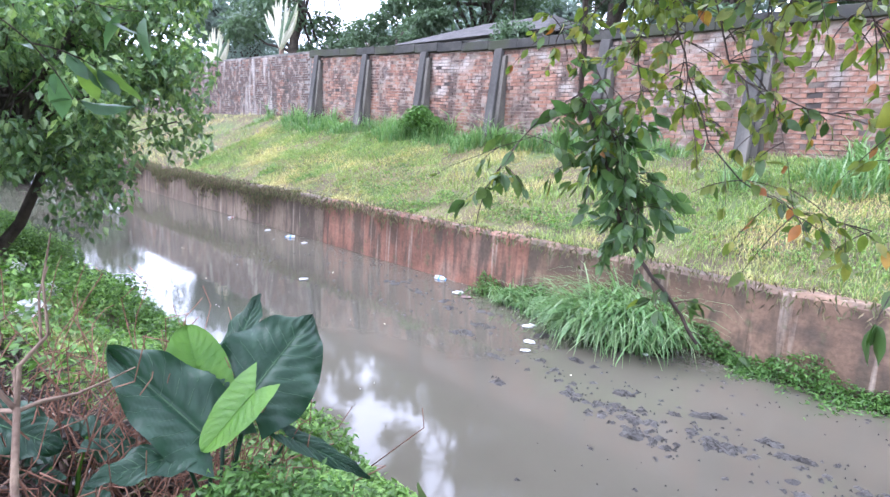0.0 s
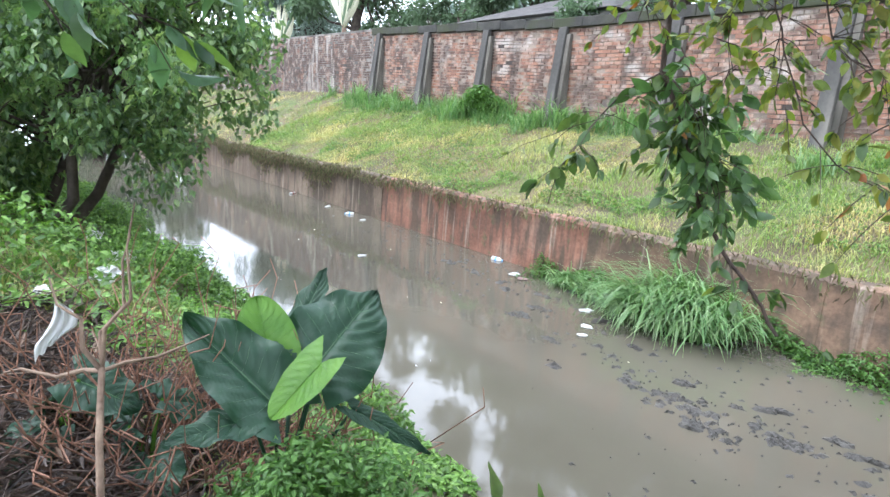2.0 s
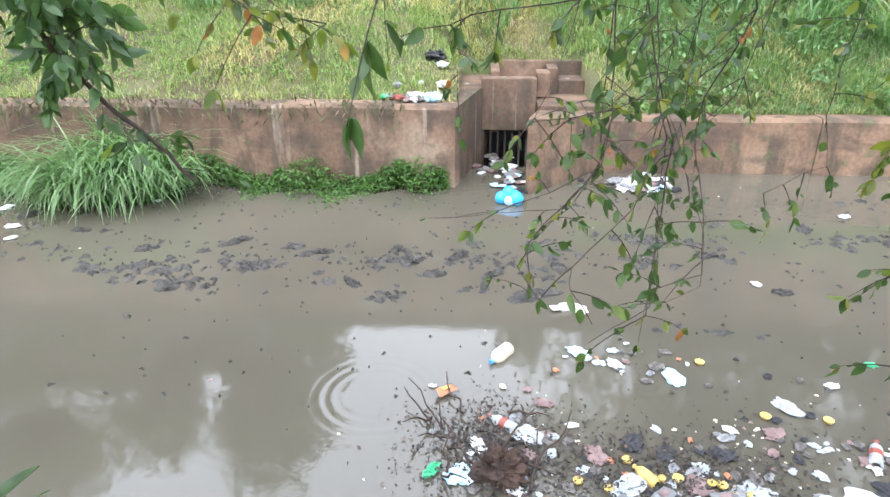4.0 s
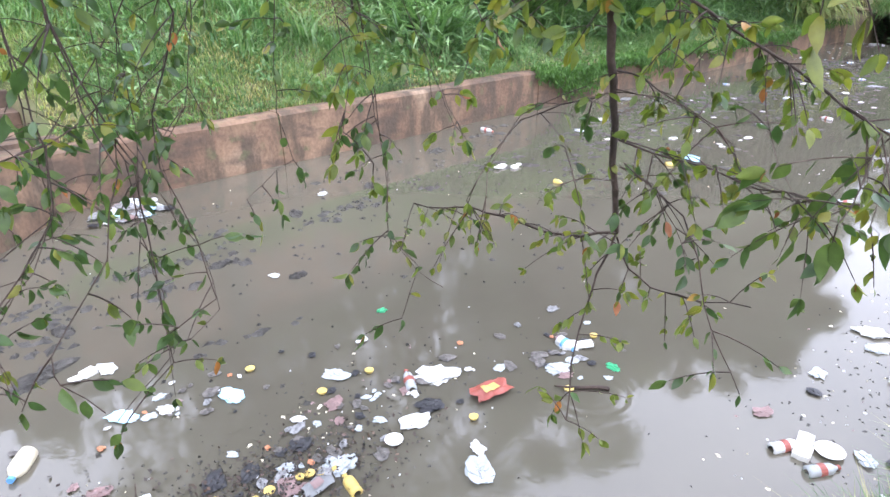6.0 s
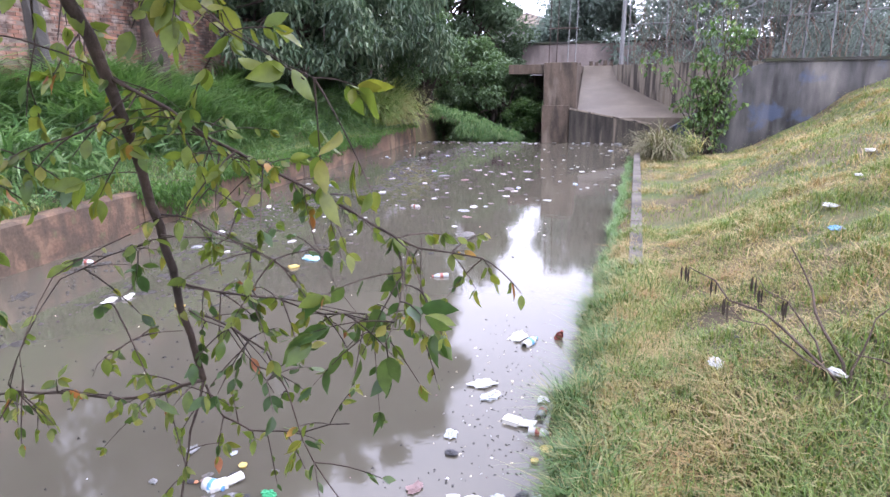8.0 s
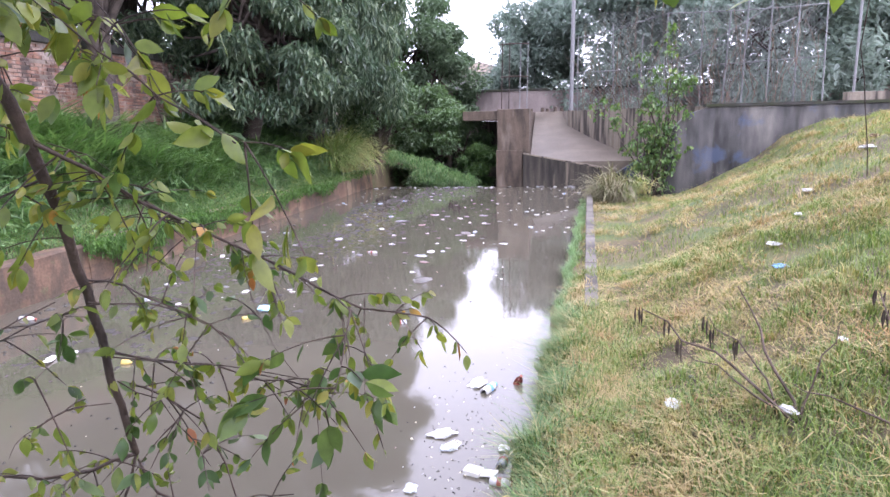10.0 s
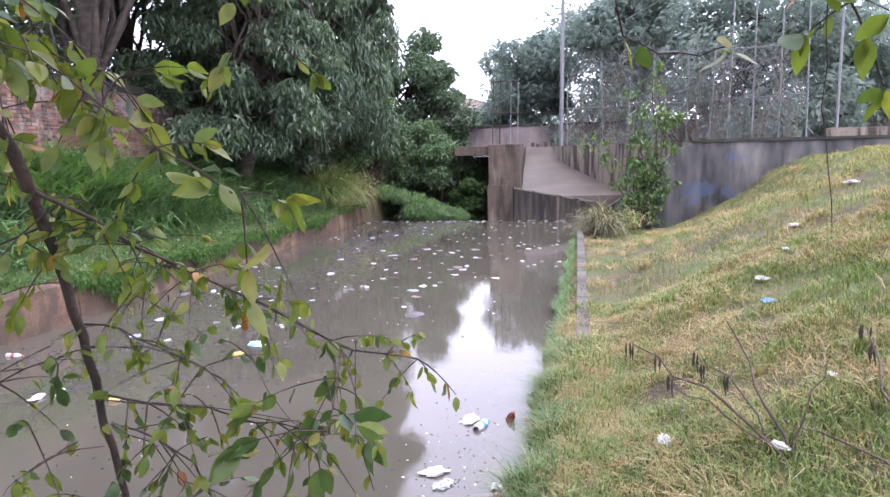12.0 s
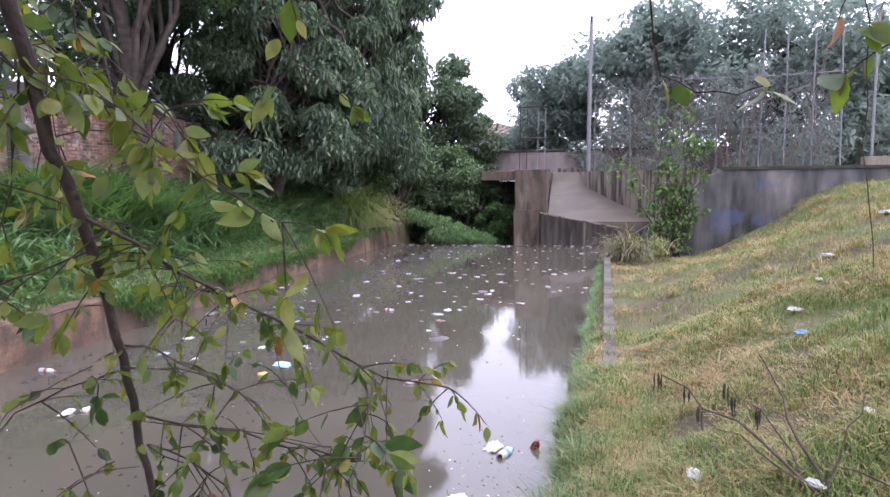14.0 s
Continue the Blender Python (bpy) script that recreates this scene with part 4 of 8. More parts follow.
tree(45, 2.6, 3.0, 8.5, 3.8, "street tree beyond the ramp", M_HAZED_LEAF, 47, 24000, 0.36, 0.2, low=0.12, many=40)
tree(42.5, -3.4, 3.0, 11.5, 4.8, "tall street tree behind the fence", M_HAZED_LEAF, 48, 17000, 0.44, 0.25, low=0.05, many=56)
tree(36, -9.5, 3.0, 10.5, 5.0, "tall street tree behind the fence", M_HAZED_LEAF, 49, 15000, 0.44, 0.25, low=0.03, many=56)
tree(41, -16, 3.0, 8.0, 4.6, "street tree beyond the bridge", M_HAZED_LEAF, 50, 11000, 0.44, 0.25, low=0.06, many=40)
tree(29.3, 4.75, -0.6, 2.6, 1.0, "low leafy bush beside the bridge pier", M_DARK_LEAF, 57, 5000, 0.16, 0.06, low=0.1, many=16)
tree(32.5, 8.2, -0.6, 5.5, 2.4, "dark leafy tree over the culvert", M_BAMBOO, 58, 14000, 0.24, 0.2, low=0.03, many=34)
# tree leaning over the water on the near bank upstream
tree(-9.9, 1.6, 1.0, 5.0, 2.5, "dark leafy tree overhanging the canal's near bank", M_SHADY, 51, 42000, 0.115, 0.07, stems=3, low=0.07, lean=(0.1, 1.15), droop=0.7, many=105, clump=0.18, width=0.6, squash=1.1, lowest=0.0)
tree(-17.0, 0.9, 1.0, 6.0, 2.7, "dark leafy tree overhanging the canal upstream", M_DARK_LEAF, 52, 20000, 0.19, 0.22, stems=2, low=0.10, lean=(0.3, 1.2), droop=0.6, many=40, clump=0.28)
tree(-11.5, -3.6, 1.5, 5.5, 2.8, "leafy tree on the near bank", M_BANK_TREE, 53, 8000, 0.16, 0.2, low=0.2, many=30)
tree(-30, 5.5, 0.2, 6.5, 3.4, "dark tree closing the canal upstream", M_FAR_LEAF, 54, 9000, 0.3, 0.22, low=0.05)
tree(-45, 9.5, 0.5, 9, 5, "dark tree closing the canal upstream", M_FAR_LEAF, 55, 9000, 0.42, 0.25, low=0.05)


M_FAN = leafy("pale_fan_leaves", [(0.42, 0.40, 0.32), (0.55, 0.52, 0.43), (0.34, 0.34, 0.24)], 0.6, 0.3)


# traveller's palms with pale folded fans
def fan_palm(x, y, z, h, seed):
    ob = new("fan_palm")
    ob.location = (x, y, z)
    rng = random.Random(seed)
    t = Tubes()
    t.add([(0, 0, -0.3), (0.05, 0, h * 0.4), (0, 0, h)], [0.16, 0.13, 0.12], 8)
    t.make("trunk", M_DRY_TWIG, ob)
    for k in range(19):
        a = radians(-44 + 88 * k / 18 + rng.uniform(-2.5, 2.5))
        L = rng.uniform(2.3, 3.0) * (1 - 0.15 * abs(math.sin(a)))
        v, f = [], []
        for i in range(9):
            u = i / 8
            c = Vector((math.sin(a) * L * u, 0.08 * math.sin(u * 5 + k), h - 0.2 + math.cos(a) * L * u - 0.3 * u * u * abs(math.sin(a))))
            w = 0.025 if u < 0.2 else 0.085 * math.sin(math.pi * min(1, (u - 0.1) / 0.9)) ** 0.7 + 0.005
            s = Vector((math.cos(a), 0.5, -math.sin(a))).normalized() * w
            v += [tuple(c - s), tuple(c + Vector((0, -0.03, 0))), tuple(c + s)]
            if i:
                b = 3 * i
                f += [(b - 3, b - 2, b + 1, b), (b - 2, b - 1, b + 2, b + 1)]
        array_mesh("frond", v, f, M_FAN if k % 5 else M_FAR_LEAF, ob)
    return tagged(ob, "pale fan-shaped traveller's palm behind the wall", "palm")


fan_palm(-29.5, 16.5, 2.4, 3.9, 5)
fan_palm(-36, 16.0, 2.4, 3.0, 6)


def shed(x, y, z, w, d, h, roof_h, wall_mat, roof_mat, label, seed):
    ob = new("house")
    ob.location = (x, y, z)
    bm = bmesh.new()
    box(bm, -w / 2, w / 2, -d / 2, d / 2, 0, h, 0.02)
    part("wall", bm, wall_mat, ob)
    bm = bmesh.new()
    o = 0.4
    pts = [bm.verts.new(p) for p in ((-w / 2 - o, -d / 2 - o, h + 0.01), (w / 2 + o, -d / 2 - o, h + 0.01), (w / 2 + o, d / 2 + o, h + 0.01), (-w / 2 - o, d / 2 + o, h + 0.01), (-w / 4, 0, h + roof_h), (w / 4, 0, h + roof_h))]
    for f in ((0, 1, 5, 4), (1, 2, 5), (2, 3, 4, 5), (3, 0, 4), (3, 2, 1, 0)):
        bm.faces.new([pts[i] for i in f])
    part("roof", bm, roof_mat, ob, "dark weathered roof")
    for k in range(3):
        bm = bmesh.new()
        cx = -w / 2 + w * (k + 0.5) / 3
        box(bm, cx - 0.4, cx + 0.4, -d / 2 - 0.03, -d / 2 - 0.005, h * 0.4, h * 0.8)
        part("window", bm, M_BLACK, ob)
    return tagged(ob, label, "house")


shed(-15.9, 18.5, 2.4, 6.6, 5, 3.2, 1.0, M_WHITEWASH, M_ROOF, "grey house with a dark hipped roof behind the wall", 1)
shed(-44, 18, 2.4, 9, 6, 2.6, 0.7, M_WHITEWASH, M_CONCRETE, "whitewashed shed with a flat pale roof behind the wall", 2)
shed(-44, 34, 2.4, 9, 7, 7.0, 0.5, M_WHITEWASH, M_CONCRETE, "pale multi-storey house in the distance", 3)
shed(52, 7.2, 3.0, 5, 6, 3.2, 1.2, M_WHITEWASH, M_CONCRETE, "pale house beyond the road at the canal's end", 4)
pp = pole("utility_pole", "dark utility pole with cross-arms behind the wall", -27, 20, 2.4, 7.2, 0.09, M_DARK_CONCRETE)
for z in (4.1, 4.5):
    t = Tubes()
    t.add([(-0.5, 0, z), (0, 0, z), (0.5, 0, z)], [0.04] * 3, 5)
    t.make("cross_arm", M_BARK, pp)

# ---- grass ----
M_SPILL = leafy("dry_creeper", [(0.06, 0.045, 0.03), (0.12, 0.09, 0.055), (0.09, 0.12, 0.04), (0.20, 0.15, 0.09), (0.07, 0.09, 0.03)], 0.8, 0.15)
M_RANK = leafy("rank_weeds", [(0.065, 0.14, 0.045), (0.11, 0.22, 0.07), (0.18, 0.30, 0.11), (0.075, 0.155, 0.05), (0.23, 0.33, 0.15), (0.13, 0.24, 0.08)], 0.4, 0.3, ((0.06, 0.125, 0.05), 0.8, 0.54, 0.65))
rs = np.random.RandomState(61)


def scatter(n, x0, x1, y0, y1, keep=None):
    p = np.stack([rs.uniform(x0, x1, n), rs.uniform(y0, y1, n)], 1)
    return p if keep is None else p[keep(p[:, 0], p[:, 1])]


LATTICE = np.random.RandomState(5).uniform(0, 1, (256, 256))


def value_noise(x, y):
    """Smooth random values between 0 and 1, one to a metre."""
    x, y = np.asarray(x, dtype=float) + 57.3, np.asarray(y, dtype=float) + 91.7
    i, j = np.floor(x).astype(int), np.floor(y).astype(int)
    u, v = x - i, y - j
    u, v = u * u * (3 - 2 * u), v * v * (3 - 2 * v)
    a, b = LATTICE[i % 256, j % 256], LATTICE[(i + 1) % 256, j % 256]
    c, d = LATTICE[i % 256, (j + 1) % 256], LATTICE[(i + 1) % 256, (j + 1) % 256]
    return (a * (1 - u) + b * u) * (1 - v) + (c * (1 - u) + d * u) * v


def rough_noise(x, y):
    return 0.55 * value_noise(x, y) + 0.3 * value_noise(2.1 * x + 7, 2.1 * y) + 0.15 * value_noise(4.7 * x, 4.7 * y + 3)


def patchy(x, y, scale=1.0, level=0.0):
    return (rough_noise(x * scale * 0.9, y * scale * 0.9) - 0.5) * 5.0 > level


def far_ok(x, y):
    face = np.where(x < -0.1, FAR_UP, FAR_DOWN)
    return (y > face + 0.28) & ~((x > -0.42) & (x < 1.33) & (y < 10.80)) & ~((x > 0.9) & (x < 1.5) & (y < 10.3))


p = np.concatenate([scatter(85000, -22, 8, 8.6, 13.1, far_ok), scatter(14000, -45, -22, 8.6, 13.1, far_ok), scatter(22000, 1.3, 26, 9.4, 13.1, far_ok)])
bank = blades("bank_grass", p, height, np.where(patchy(p[:, 0], p[:, 1]), 0.07, 0.13), M_FIELD, None, 62, 0.015, 1.0)
tagged(bank, "rough yellow-green grass on the far bank", "grass", kind="stuff")
p = scatter(60000, -30, 9, 8.7, 13.0, lambda x, y: far_ok(x, y) & patchy(x, y, 0.8, 0.1) & (y < 12.2))
straw = blades("bank_straw", p, height, np.full(len(p), 0.075), M_STRAW, None, 63, 0.012, 2.2)
tagged(straw, "dry straw patches in the bank grass", "grass", kind="stuff")
p = scatter(32000, -24, 10, 10.6, 13.1, lambda x, y: patchy(x, y, 0.7, -0.35) & (y > 11.9 + 0.6 * np.sin(x * 2.1) ** 2 - 0.7 * (x > -6) - 0.6 * (x > 1)))
weeds = blades("tall_weeds", p, height, 0.12 + 0.7 * np.clip(rough_noise(p[:, 0] * 1.3, p[:, 1] * 1.3) * 2.4 - 0.8, 0, 1) * rs.uniform(0.4, 1.1, len(p)), M_TUFT, None, 69, 0.022, 1.1)
tagged(weeds, "tall green weeds growing along the brick wall", "grass", kind="stuff")
p = scatter(30000, 8, 26, 10.2, 13.0, lambda x, y: y > 10.5 + 0.8 * np.sin(x * 1.1) * np.sin(x * 0.47))
weeds = blades("tall_weeds", p, height, 0.25 + 0.75 * np.clip(rough_noise(p[:, 0] * 1.1, p[:, 1] * 1.1) * 2.4 - 0.7, 0, 1), M_RANK, None, 64, 0.034, 1.6)
tagged(weeds, "tall rank weeds along the brick wall", "grass", kind="stuff")
p = scatter(46000, 2, 26, 9.42, 11.2)
verge = blades("verge_grass", p, height, 0.06 + 0.18 * rough_noise(p[:, 0] * 2, p[:, 1] * 2), M_RANK, None, 67, 0.016, 1.2)
tagged(verge, "rough green grass behind the low canal wall", "grass", kind="stuff")
p = scatter(16000, 2, 26, 9.45, 12.4, lambda x, y: patchy(x, y, 0.9, -0.2))
p2 = scatter(13000, 7, 26, 9.75, 12.9, lambda x, y: patchy(x, y, 0.5, -0.7) & (y > 10.0 + 0.35 * np.sin(x * 1.3) + 0.2 * np.sin(x * 3.7)))
cane = leaves("cane_grass", np.stack([p2[:, 0], p2[:, 1], height(p2[:, 0], p2[:, 1]) + rs.uniform(0.1, 1.0, len(p2)) * (0.2 + 0.9 * rough_noise(p2[:, 0], p2[:, 1]))], 1), np.full(len(p2), 0.36), M_RANK, None, 68, 0.35, 0.14, 1.4)
tagged(cane, "rank cane grass with long arching leaves", "grass", kind="stuff")
low_weeds = leaves("low_weeds", np.stack([p[:, 0], p[:, 1], height(p[:, 0], p[:, 1]) + rs.uniform(0.02, 0.30, len(p))], 1), np.full(len(p), 0.10), M_RANK, None, 65, 0.1)
tagged(low_weeds, "low leafy weeds on the downstream bank", "weeds", kind="stuff")
p = np.concatenate([scatter(20000, -22, 4, 8.75, 9.7, lambda x, y: far_ok(x, y) & patchy(x, y, 1.2, 0.15)), scatter(30000, -24, 6, 9.2, 13, lambda x, y: far_ok(x, y) & patchy(x, y, 0.6, 0.35))])
clover = leaves("clover", np.stack([p[:, 0], p[:, 1], height(p[:, 0], p[:, 1]) + rs.uniform(0.02, 0.10, len(p))], 1), np.full(len(p), 0.06), M_SHRUB, None, 66, 0.1)
tagged(clover, "low green weeds along the wall's top", "weeds", kind="stuff")


# weeds hanging over the canal walls
def hanging(x0, x1, face, top, n, seed, drop=0.5):
    q = np.random.RandomState(seed)
    x = q.uniform(x0, x1, n)
    d = np.abs(q.normal(0, 0.4, n)) * drop * (0.6 + 0.4 * np.sin(x * 1.9 + 0.7 * np.sin(x * 4.3)))
    y = face - 0.03 + 0.25 * q.uniform(-0.5, 1, n) * (d < 0.1) - q.uniform(0, 0.12, n)
    return np.stack([x, y, top + 0.12 * q.uniform(-0.3, 1, n) - np.abs(d)], 1)


q = np.concatenate([hanging(-26, -13.5, FAR_UP, TOP_UP, 8000, 71, 0.75), hanging(-13.5, -9.5, FAR_UP, TOP_UP, 900, 70, 0.3), hanging(-9.5, -1, FAR_UP, TOP_UP, 900, 72, 0.2)])
tagged(leaves("wall_weeds", q, np.full(len(q), 0.11), M_SPILL, None, 73, 0.9, 0.22), "dry creepers spilling over the canal wall", "weeds", kind="stuff")
q = np.concatenate([hanging(9.5, 13.5, FAR_DOWN, TOP_DOWN, 5000, 74, 0.7), hanging(13.5, 22, FAR_DOWN, TOP_DOWN, 5000, 75, 0.5), hanging(22, 26.6, FAR_DOWN, TOP_DOWN, 700, 76, 0.15)])
tagged(leaves("wall_weeds", q, np.full(len(q), 0.10), M_WEED, None, 77, 0.9, 0.3), "green creepers covering the low canal wall", "weeds", kind="stuff")


# big tuft of long arching grass at the foot of the wall, and low weeds beside it
def tuft(name, label, roots, n, length, mat, seed, out=(0, -1), wide=0.016):
    ob = new(name)
    q = np.random.RandomState(seed)
    roots = np.asarray(roots)
    ob.location = tuple(roots.mean(0))
    bunches = [([], []) for _ in range(7)]
    for i in range(n):
        v, f = bunches[i % 7]
        k = len(v)
        b = roots[(i % 7 + 7 * q.randint(3)) % len(roots)] - roots.mean(0) + np.array([q.normal(0, 0.16), q.normal(0, 0.12), 0])
        L = length * q.uniform(0.35, 1.2)
        a = math.atan2(out[1], out[0]) + q.normal(0, 1.25)
        d = np.array([math.cos(a), math.sin(a), 0])
        s = np.array([-d[1], d[0], 0]) * wide * q.uniform(0.6, 1.3)
        th = radians(q.uniform(58, 88))
        c = b.copy()
        for j in range(6):
            w = 1 - (j / 5.2) ** 2
            v += [c + s * w, c - s * w]
            if j:
                f.append((k + 2 * j - 2, k + 2 * j - 1, k + 2 * j + 1, k + 2 * j))
            c = c + (d * math.cos(th) + np.array([0, 0, math.sin(th)])) * L / 5
            th -= radians(q.uniform(8, 44))
    for v, f in bunches:
        tagged(array_mesh("blade", v, f, mat, ob), kind="stuff")
    return tagged(ob, label, "grass")


tuft("grass_tuft", "large tuft of long arching grass at the wall's foot", [(-4.9, 8.1, 0), (-4.5, 7.9, 0), (-4.1, 7.9, 0), (-4.4, 8.2, 0.2), (-3.9, 8.1, 0.1), (-4.7, 7.75, 0)], 1900, 1.1, M_TUFT, 81, (0, -1), 0.013)
tuft("grass_tuft", "smaller green tuft beside the long grass", [(-6.3, 8.2, 0), (-5.7, 8.1, 0), (-5.2, 8.1, 0)], 500, 0.5, M_TUFT, 82)
p = np.stack([rs.uniform(-7.2, -0.5, 9000), 0 * np.arange(9000.0)], 1)
hump = 0.28 + 0.16 * np.sin(p[:, 0] * 2.3) + 0.12 * np.sin(p[:, 0] * 6.1) + 0.08 * np.sin(p[:, 0] * 13)
p[:, 1] = FAR_UP - np.abs(rs.normal(0, 0.5, 9000)) * hump
zz = np.clip(0.26 - 0.6 * (FAR_UP - p[:, 1]) + 0.1 * np.sin(p[:, 0] * 5), 0.02, 1) * rs.uniform(0.1, 1.1, 9000)
tagged(leaves("wall_foot_weeds", np.stack([p[:, 0], p[:, 1], zz], 1), np.full(9000, 0.06), M_WEED, None, 83, 0.2), "low green weeds growing at the wall's foot", "weeds", kind="stuff")
bush = new("bush")
bush.location = (-14.2, 12.8, 2.4)
q = clumps([(0, 0, 0.4), (0.4, 0, 0.3), (-0.4, 0, 0.35), (0.1, -0.2, 0.6)], [0.5, 0.45, 0.4, 0.4], 900, rs, 0.5)
t = Tubes()
for a in range(5):
    t.add([(0, 0, -0.1), (0.2 * math.cos(a), 0.2 * math.sin(a), 0.3), (0.4 * math.cos(a), 0.3 * math.sin(a), 0.6)], [0.02, 0.015, 0.008], 5)
t.make("stem", M_BARK, bush)
leaves("leaves", q, np.full(len(q), 0.12), M_WEED, bush, 84)
tagged(bush, "rounded dark green bush against the brick wall", "bush")

# broad-leaved plant, bamboo grass and fallen bough at the canal's end
tuft("bamboo_grass", "pale clump of bamboo grass at the canal's corner", [(24.2, 10.0, 0.8), (25.0, 9.8, 0.8), (25.8, 9.8, 0.8), (25.4, 10.3, 0.9), (24.6, 10.4, 0.9)], 2600, 2.5, M_FIELD, 85, (0.4, -1), 0.02)
bough = new("fallen_bough")
bough.location = (27.5, 7.6, 0.0)
t = Tubes()
t.add([(-1.6, 1.6, 1.25), (0, 0.4, 0.95), (1.0, -1.4, 0.4), (1.2, -2.2, 0.1)], [0.06, 0.05, 0.035, 0.02], 6)
t.make("limb", M_DRY_TWIG, bough)
q = clumps([(-0.5, 0.6, 1.35), (-0.4, -0.1, 1.15), (-0.3, -0.8, 0.95), (-0.3, -1.4, 0.7), (-0.3, -2.0, 0.45), (-0.3, -2.6, 0.25), (-0.5, -0.6, 0.55), (-0.4, -1.4, 0.3)], [0.45] * 8, 420, rs, 0.2)
leaves("leaves", q, np.full(len(q), 0.24), M_TUFT, bough, 86, 1.0, 0.16)
tagged(bough, "leafy bough fallen across the canal's end", "bough")
broad = new("broad_leaf_plant")
broad.location = (18.0, 11.0, float(height(18.0, 11.0)))
t = Tubes()
t.add([(0, 0, -0.05), (0, 0, 0.7), (0.05, 0, 1.1)], [0.03, 0.025, 0.02], 6)
t.make("stem", M_WEED, broad)
leaves("leaves", [(0.1 * math.cos(a), 0.1 * math.sin(a), 0.5 + 0.09 * a) for a in range(9)], np.full(9, 0.62), M_BAMBOO, broad, 87, 0.15, 0.55)
tagged(broad, "pale broad-leaved plant on the far bank", "plant")
M_DEAD_GRASS = leafy("dead_grass", [(0.20, 0.17, 0.11), (0.30, 0.26, 0.17), (0.15, 0.16, 0.08), (0.24, 0.22, 0.13)], 0.7, 0.2)
tuft("dry_grass_clump", "dry straw-coloured grass clump by the wing wall", [(20.4, -0.3, 0.1), (20.8, -0.6, 0.15), (21.0, -0.9, 0.2), (20.2, -0.6, 0.1)], 900, 1.5, M_DEAD_GRASS, 88, (-0.6, 0.4), 0.016)
tuft("grass_clump", "green and dry grass clump by the wing wall", [(20.9, -1.0, 0.2), (21.2, -1.4, 0.3), (20.6, -0.8, 0.2)], 500, 1.0, M_FIELD, 89, (-0.6, 0.4), 0.016)

# creeper on the fence and wing wall
creeper = new("creeper")
creeper.location = (22.4, -1.9, 0.3)
rng = random.Random(9)
cs = []
for k in range(16):
    end = (rng.uniform(-0.3, 0.1), rng.uniform(-1.5, 1.7), rng.uniform(1.0, 5.6))
    t = Tubes()
    t.add(wander((rng.uniform(-0.3, 0), rng.uniform(-0.4, 0.4), -0.2), end, 5, 0.07, rng), [0.03, 0.025, 0.02, 0.015, 0.012, 0.008], 5)
    t.make("stem", M_BARK, creeper)
    cs += [(-0.15, end[1] * f + rng.uniform(-0.35, 0.35), end[2] * f + rng.uniform(-0.3, 0.3)) for f in (0.25, 0.4, 0.55, 0.7, 0.85, 1.0)]
q = clumps(cs, [rng.uniform(0.15, 0.42) for _ in cs], 20, rs, 0.1)
leaves("leaves", q, np.full(len(q), 0.17), M_BANK_TREE, creeper, 90, 0.7, 0.6)
tagged(creeper, "green creeper climbing the wing wall and fence", "creeper")
q = np.stack([rs.uniform(0, 0.25, 6500), rs.uniform(-7.4, 0.4, 6500), np.abs(rs.normal(0, 1.4, 6500))], 1)
q = q[patchy(q[:, 1] * 2, q[:, 2] * 2, 1.0, -0.2)]
q = np.array([fence_spot(s, z) + Vector((d, 0, 0)) for d, s, z in q])
vines = new("fence_vines")
vines.location = (FENCE_X, -3.6, 2.96)
t = Tubes()
root = Vector((FENCE_X, -3.6, 2.96))
for k in range(80):
    s = rng.uniform(-7.4, 0.4)
    a, b = fence_spot(s, 0.0), fence_spot(s + rng.uniform(-1, 1), rng.uniform(1.2, 4.4))
    t.add(wander(a - root, b - root, 5, 0.07, rng), [0.014, 0.012, 0.01, 0.008, 0.006, 0.004], 4)
tagged(t.make("stem", M_DRY_TWIG, vines), kind="stuff")
leaves("leaves", q - np.array(root), np.full(len(q), 0.12), M_HAZED_LEAF, vines, 91, 0.6)
tagged(vines, "half-bare creepers tangled in the chain-link fence", "creeper")

# ---- right bank grass ----
M_EDGE = leafy("edge_blades", [(0.04, 0.09, 0.025), (0.08, 0.17, 0.045), (0.15, 0.27, 0.08), (0.06, 0.12, 0.03), (0.24, 0.26, 0.10), (0.38, 0.34, 0.17)], 0.55, 0.25)
M_SLOPE = leafy("slope_blades", [(0.05, 0.095, 0.022), (0.12, 0.20, 0.04), (0.20, 0.29, 0.065), (0.085, 0.145, 0.026), (0.29, 0.28, 0.12), (0.21, 0.26, 0.075), (0.24, 0.30, 0.08)], 0.6, 0.25, ((0.44, 0.33, 0.145), 3.2, 0.55, 0.75))


def right_ok(x, y):
    return (y < near_edge(x) - 0.05) & (y > near_edge(x) - 11)


p = np.concatenate([scatter(80000, 2.4, 10, -6, 1.6, right_ok), scatter(46000, 10, 22.4, -10, 1.2, right_ok), scatter(36000, -1, 2.4, -3, 1.5, right_ok)])
lump = np.clip(rough_noise(p[:, 0] * 2.2, p[:, 1] * 2.2) * 2.6 - 0.8, 0, 1)
g = blades("slope_grass", p, height, 0.05 + 0.10 * lump, M_SLOPE, None, 92, 0.011, 0.9)
tagged(g, "short mown grass on the near slope", "grass", kind="stuff")
p = np.concatenate([scatter(130000, 1.0, 10, -6, 1.5, lambda x, y: right_ok(x, y) & (patchy(x, y, 1.1, -0.45) | (y > near_edge(x) - 0.75))), scatter(60000, 10, 22.4, -10, 1.2, lambda x, y: right_ok(x, y) & patchy(x, y, 1.1, -0.1))])
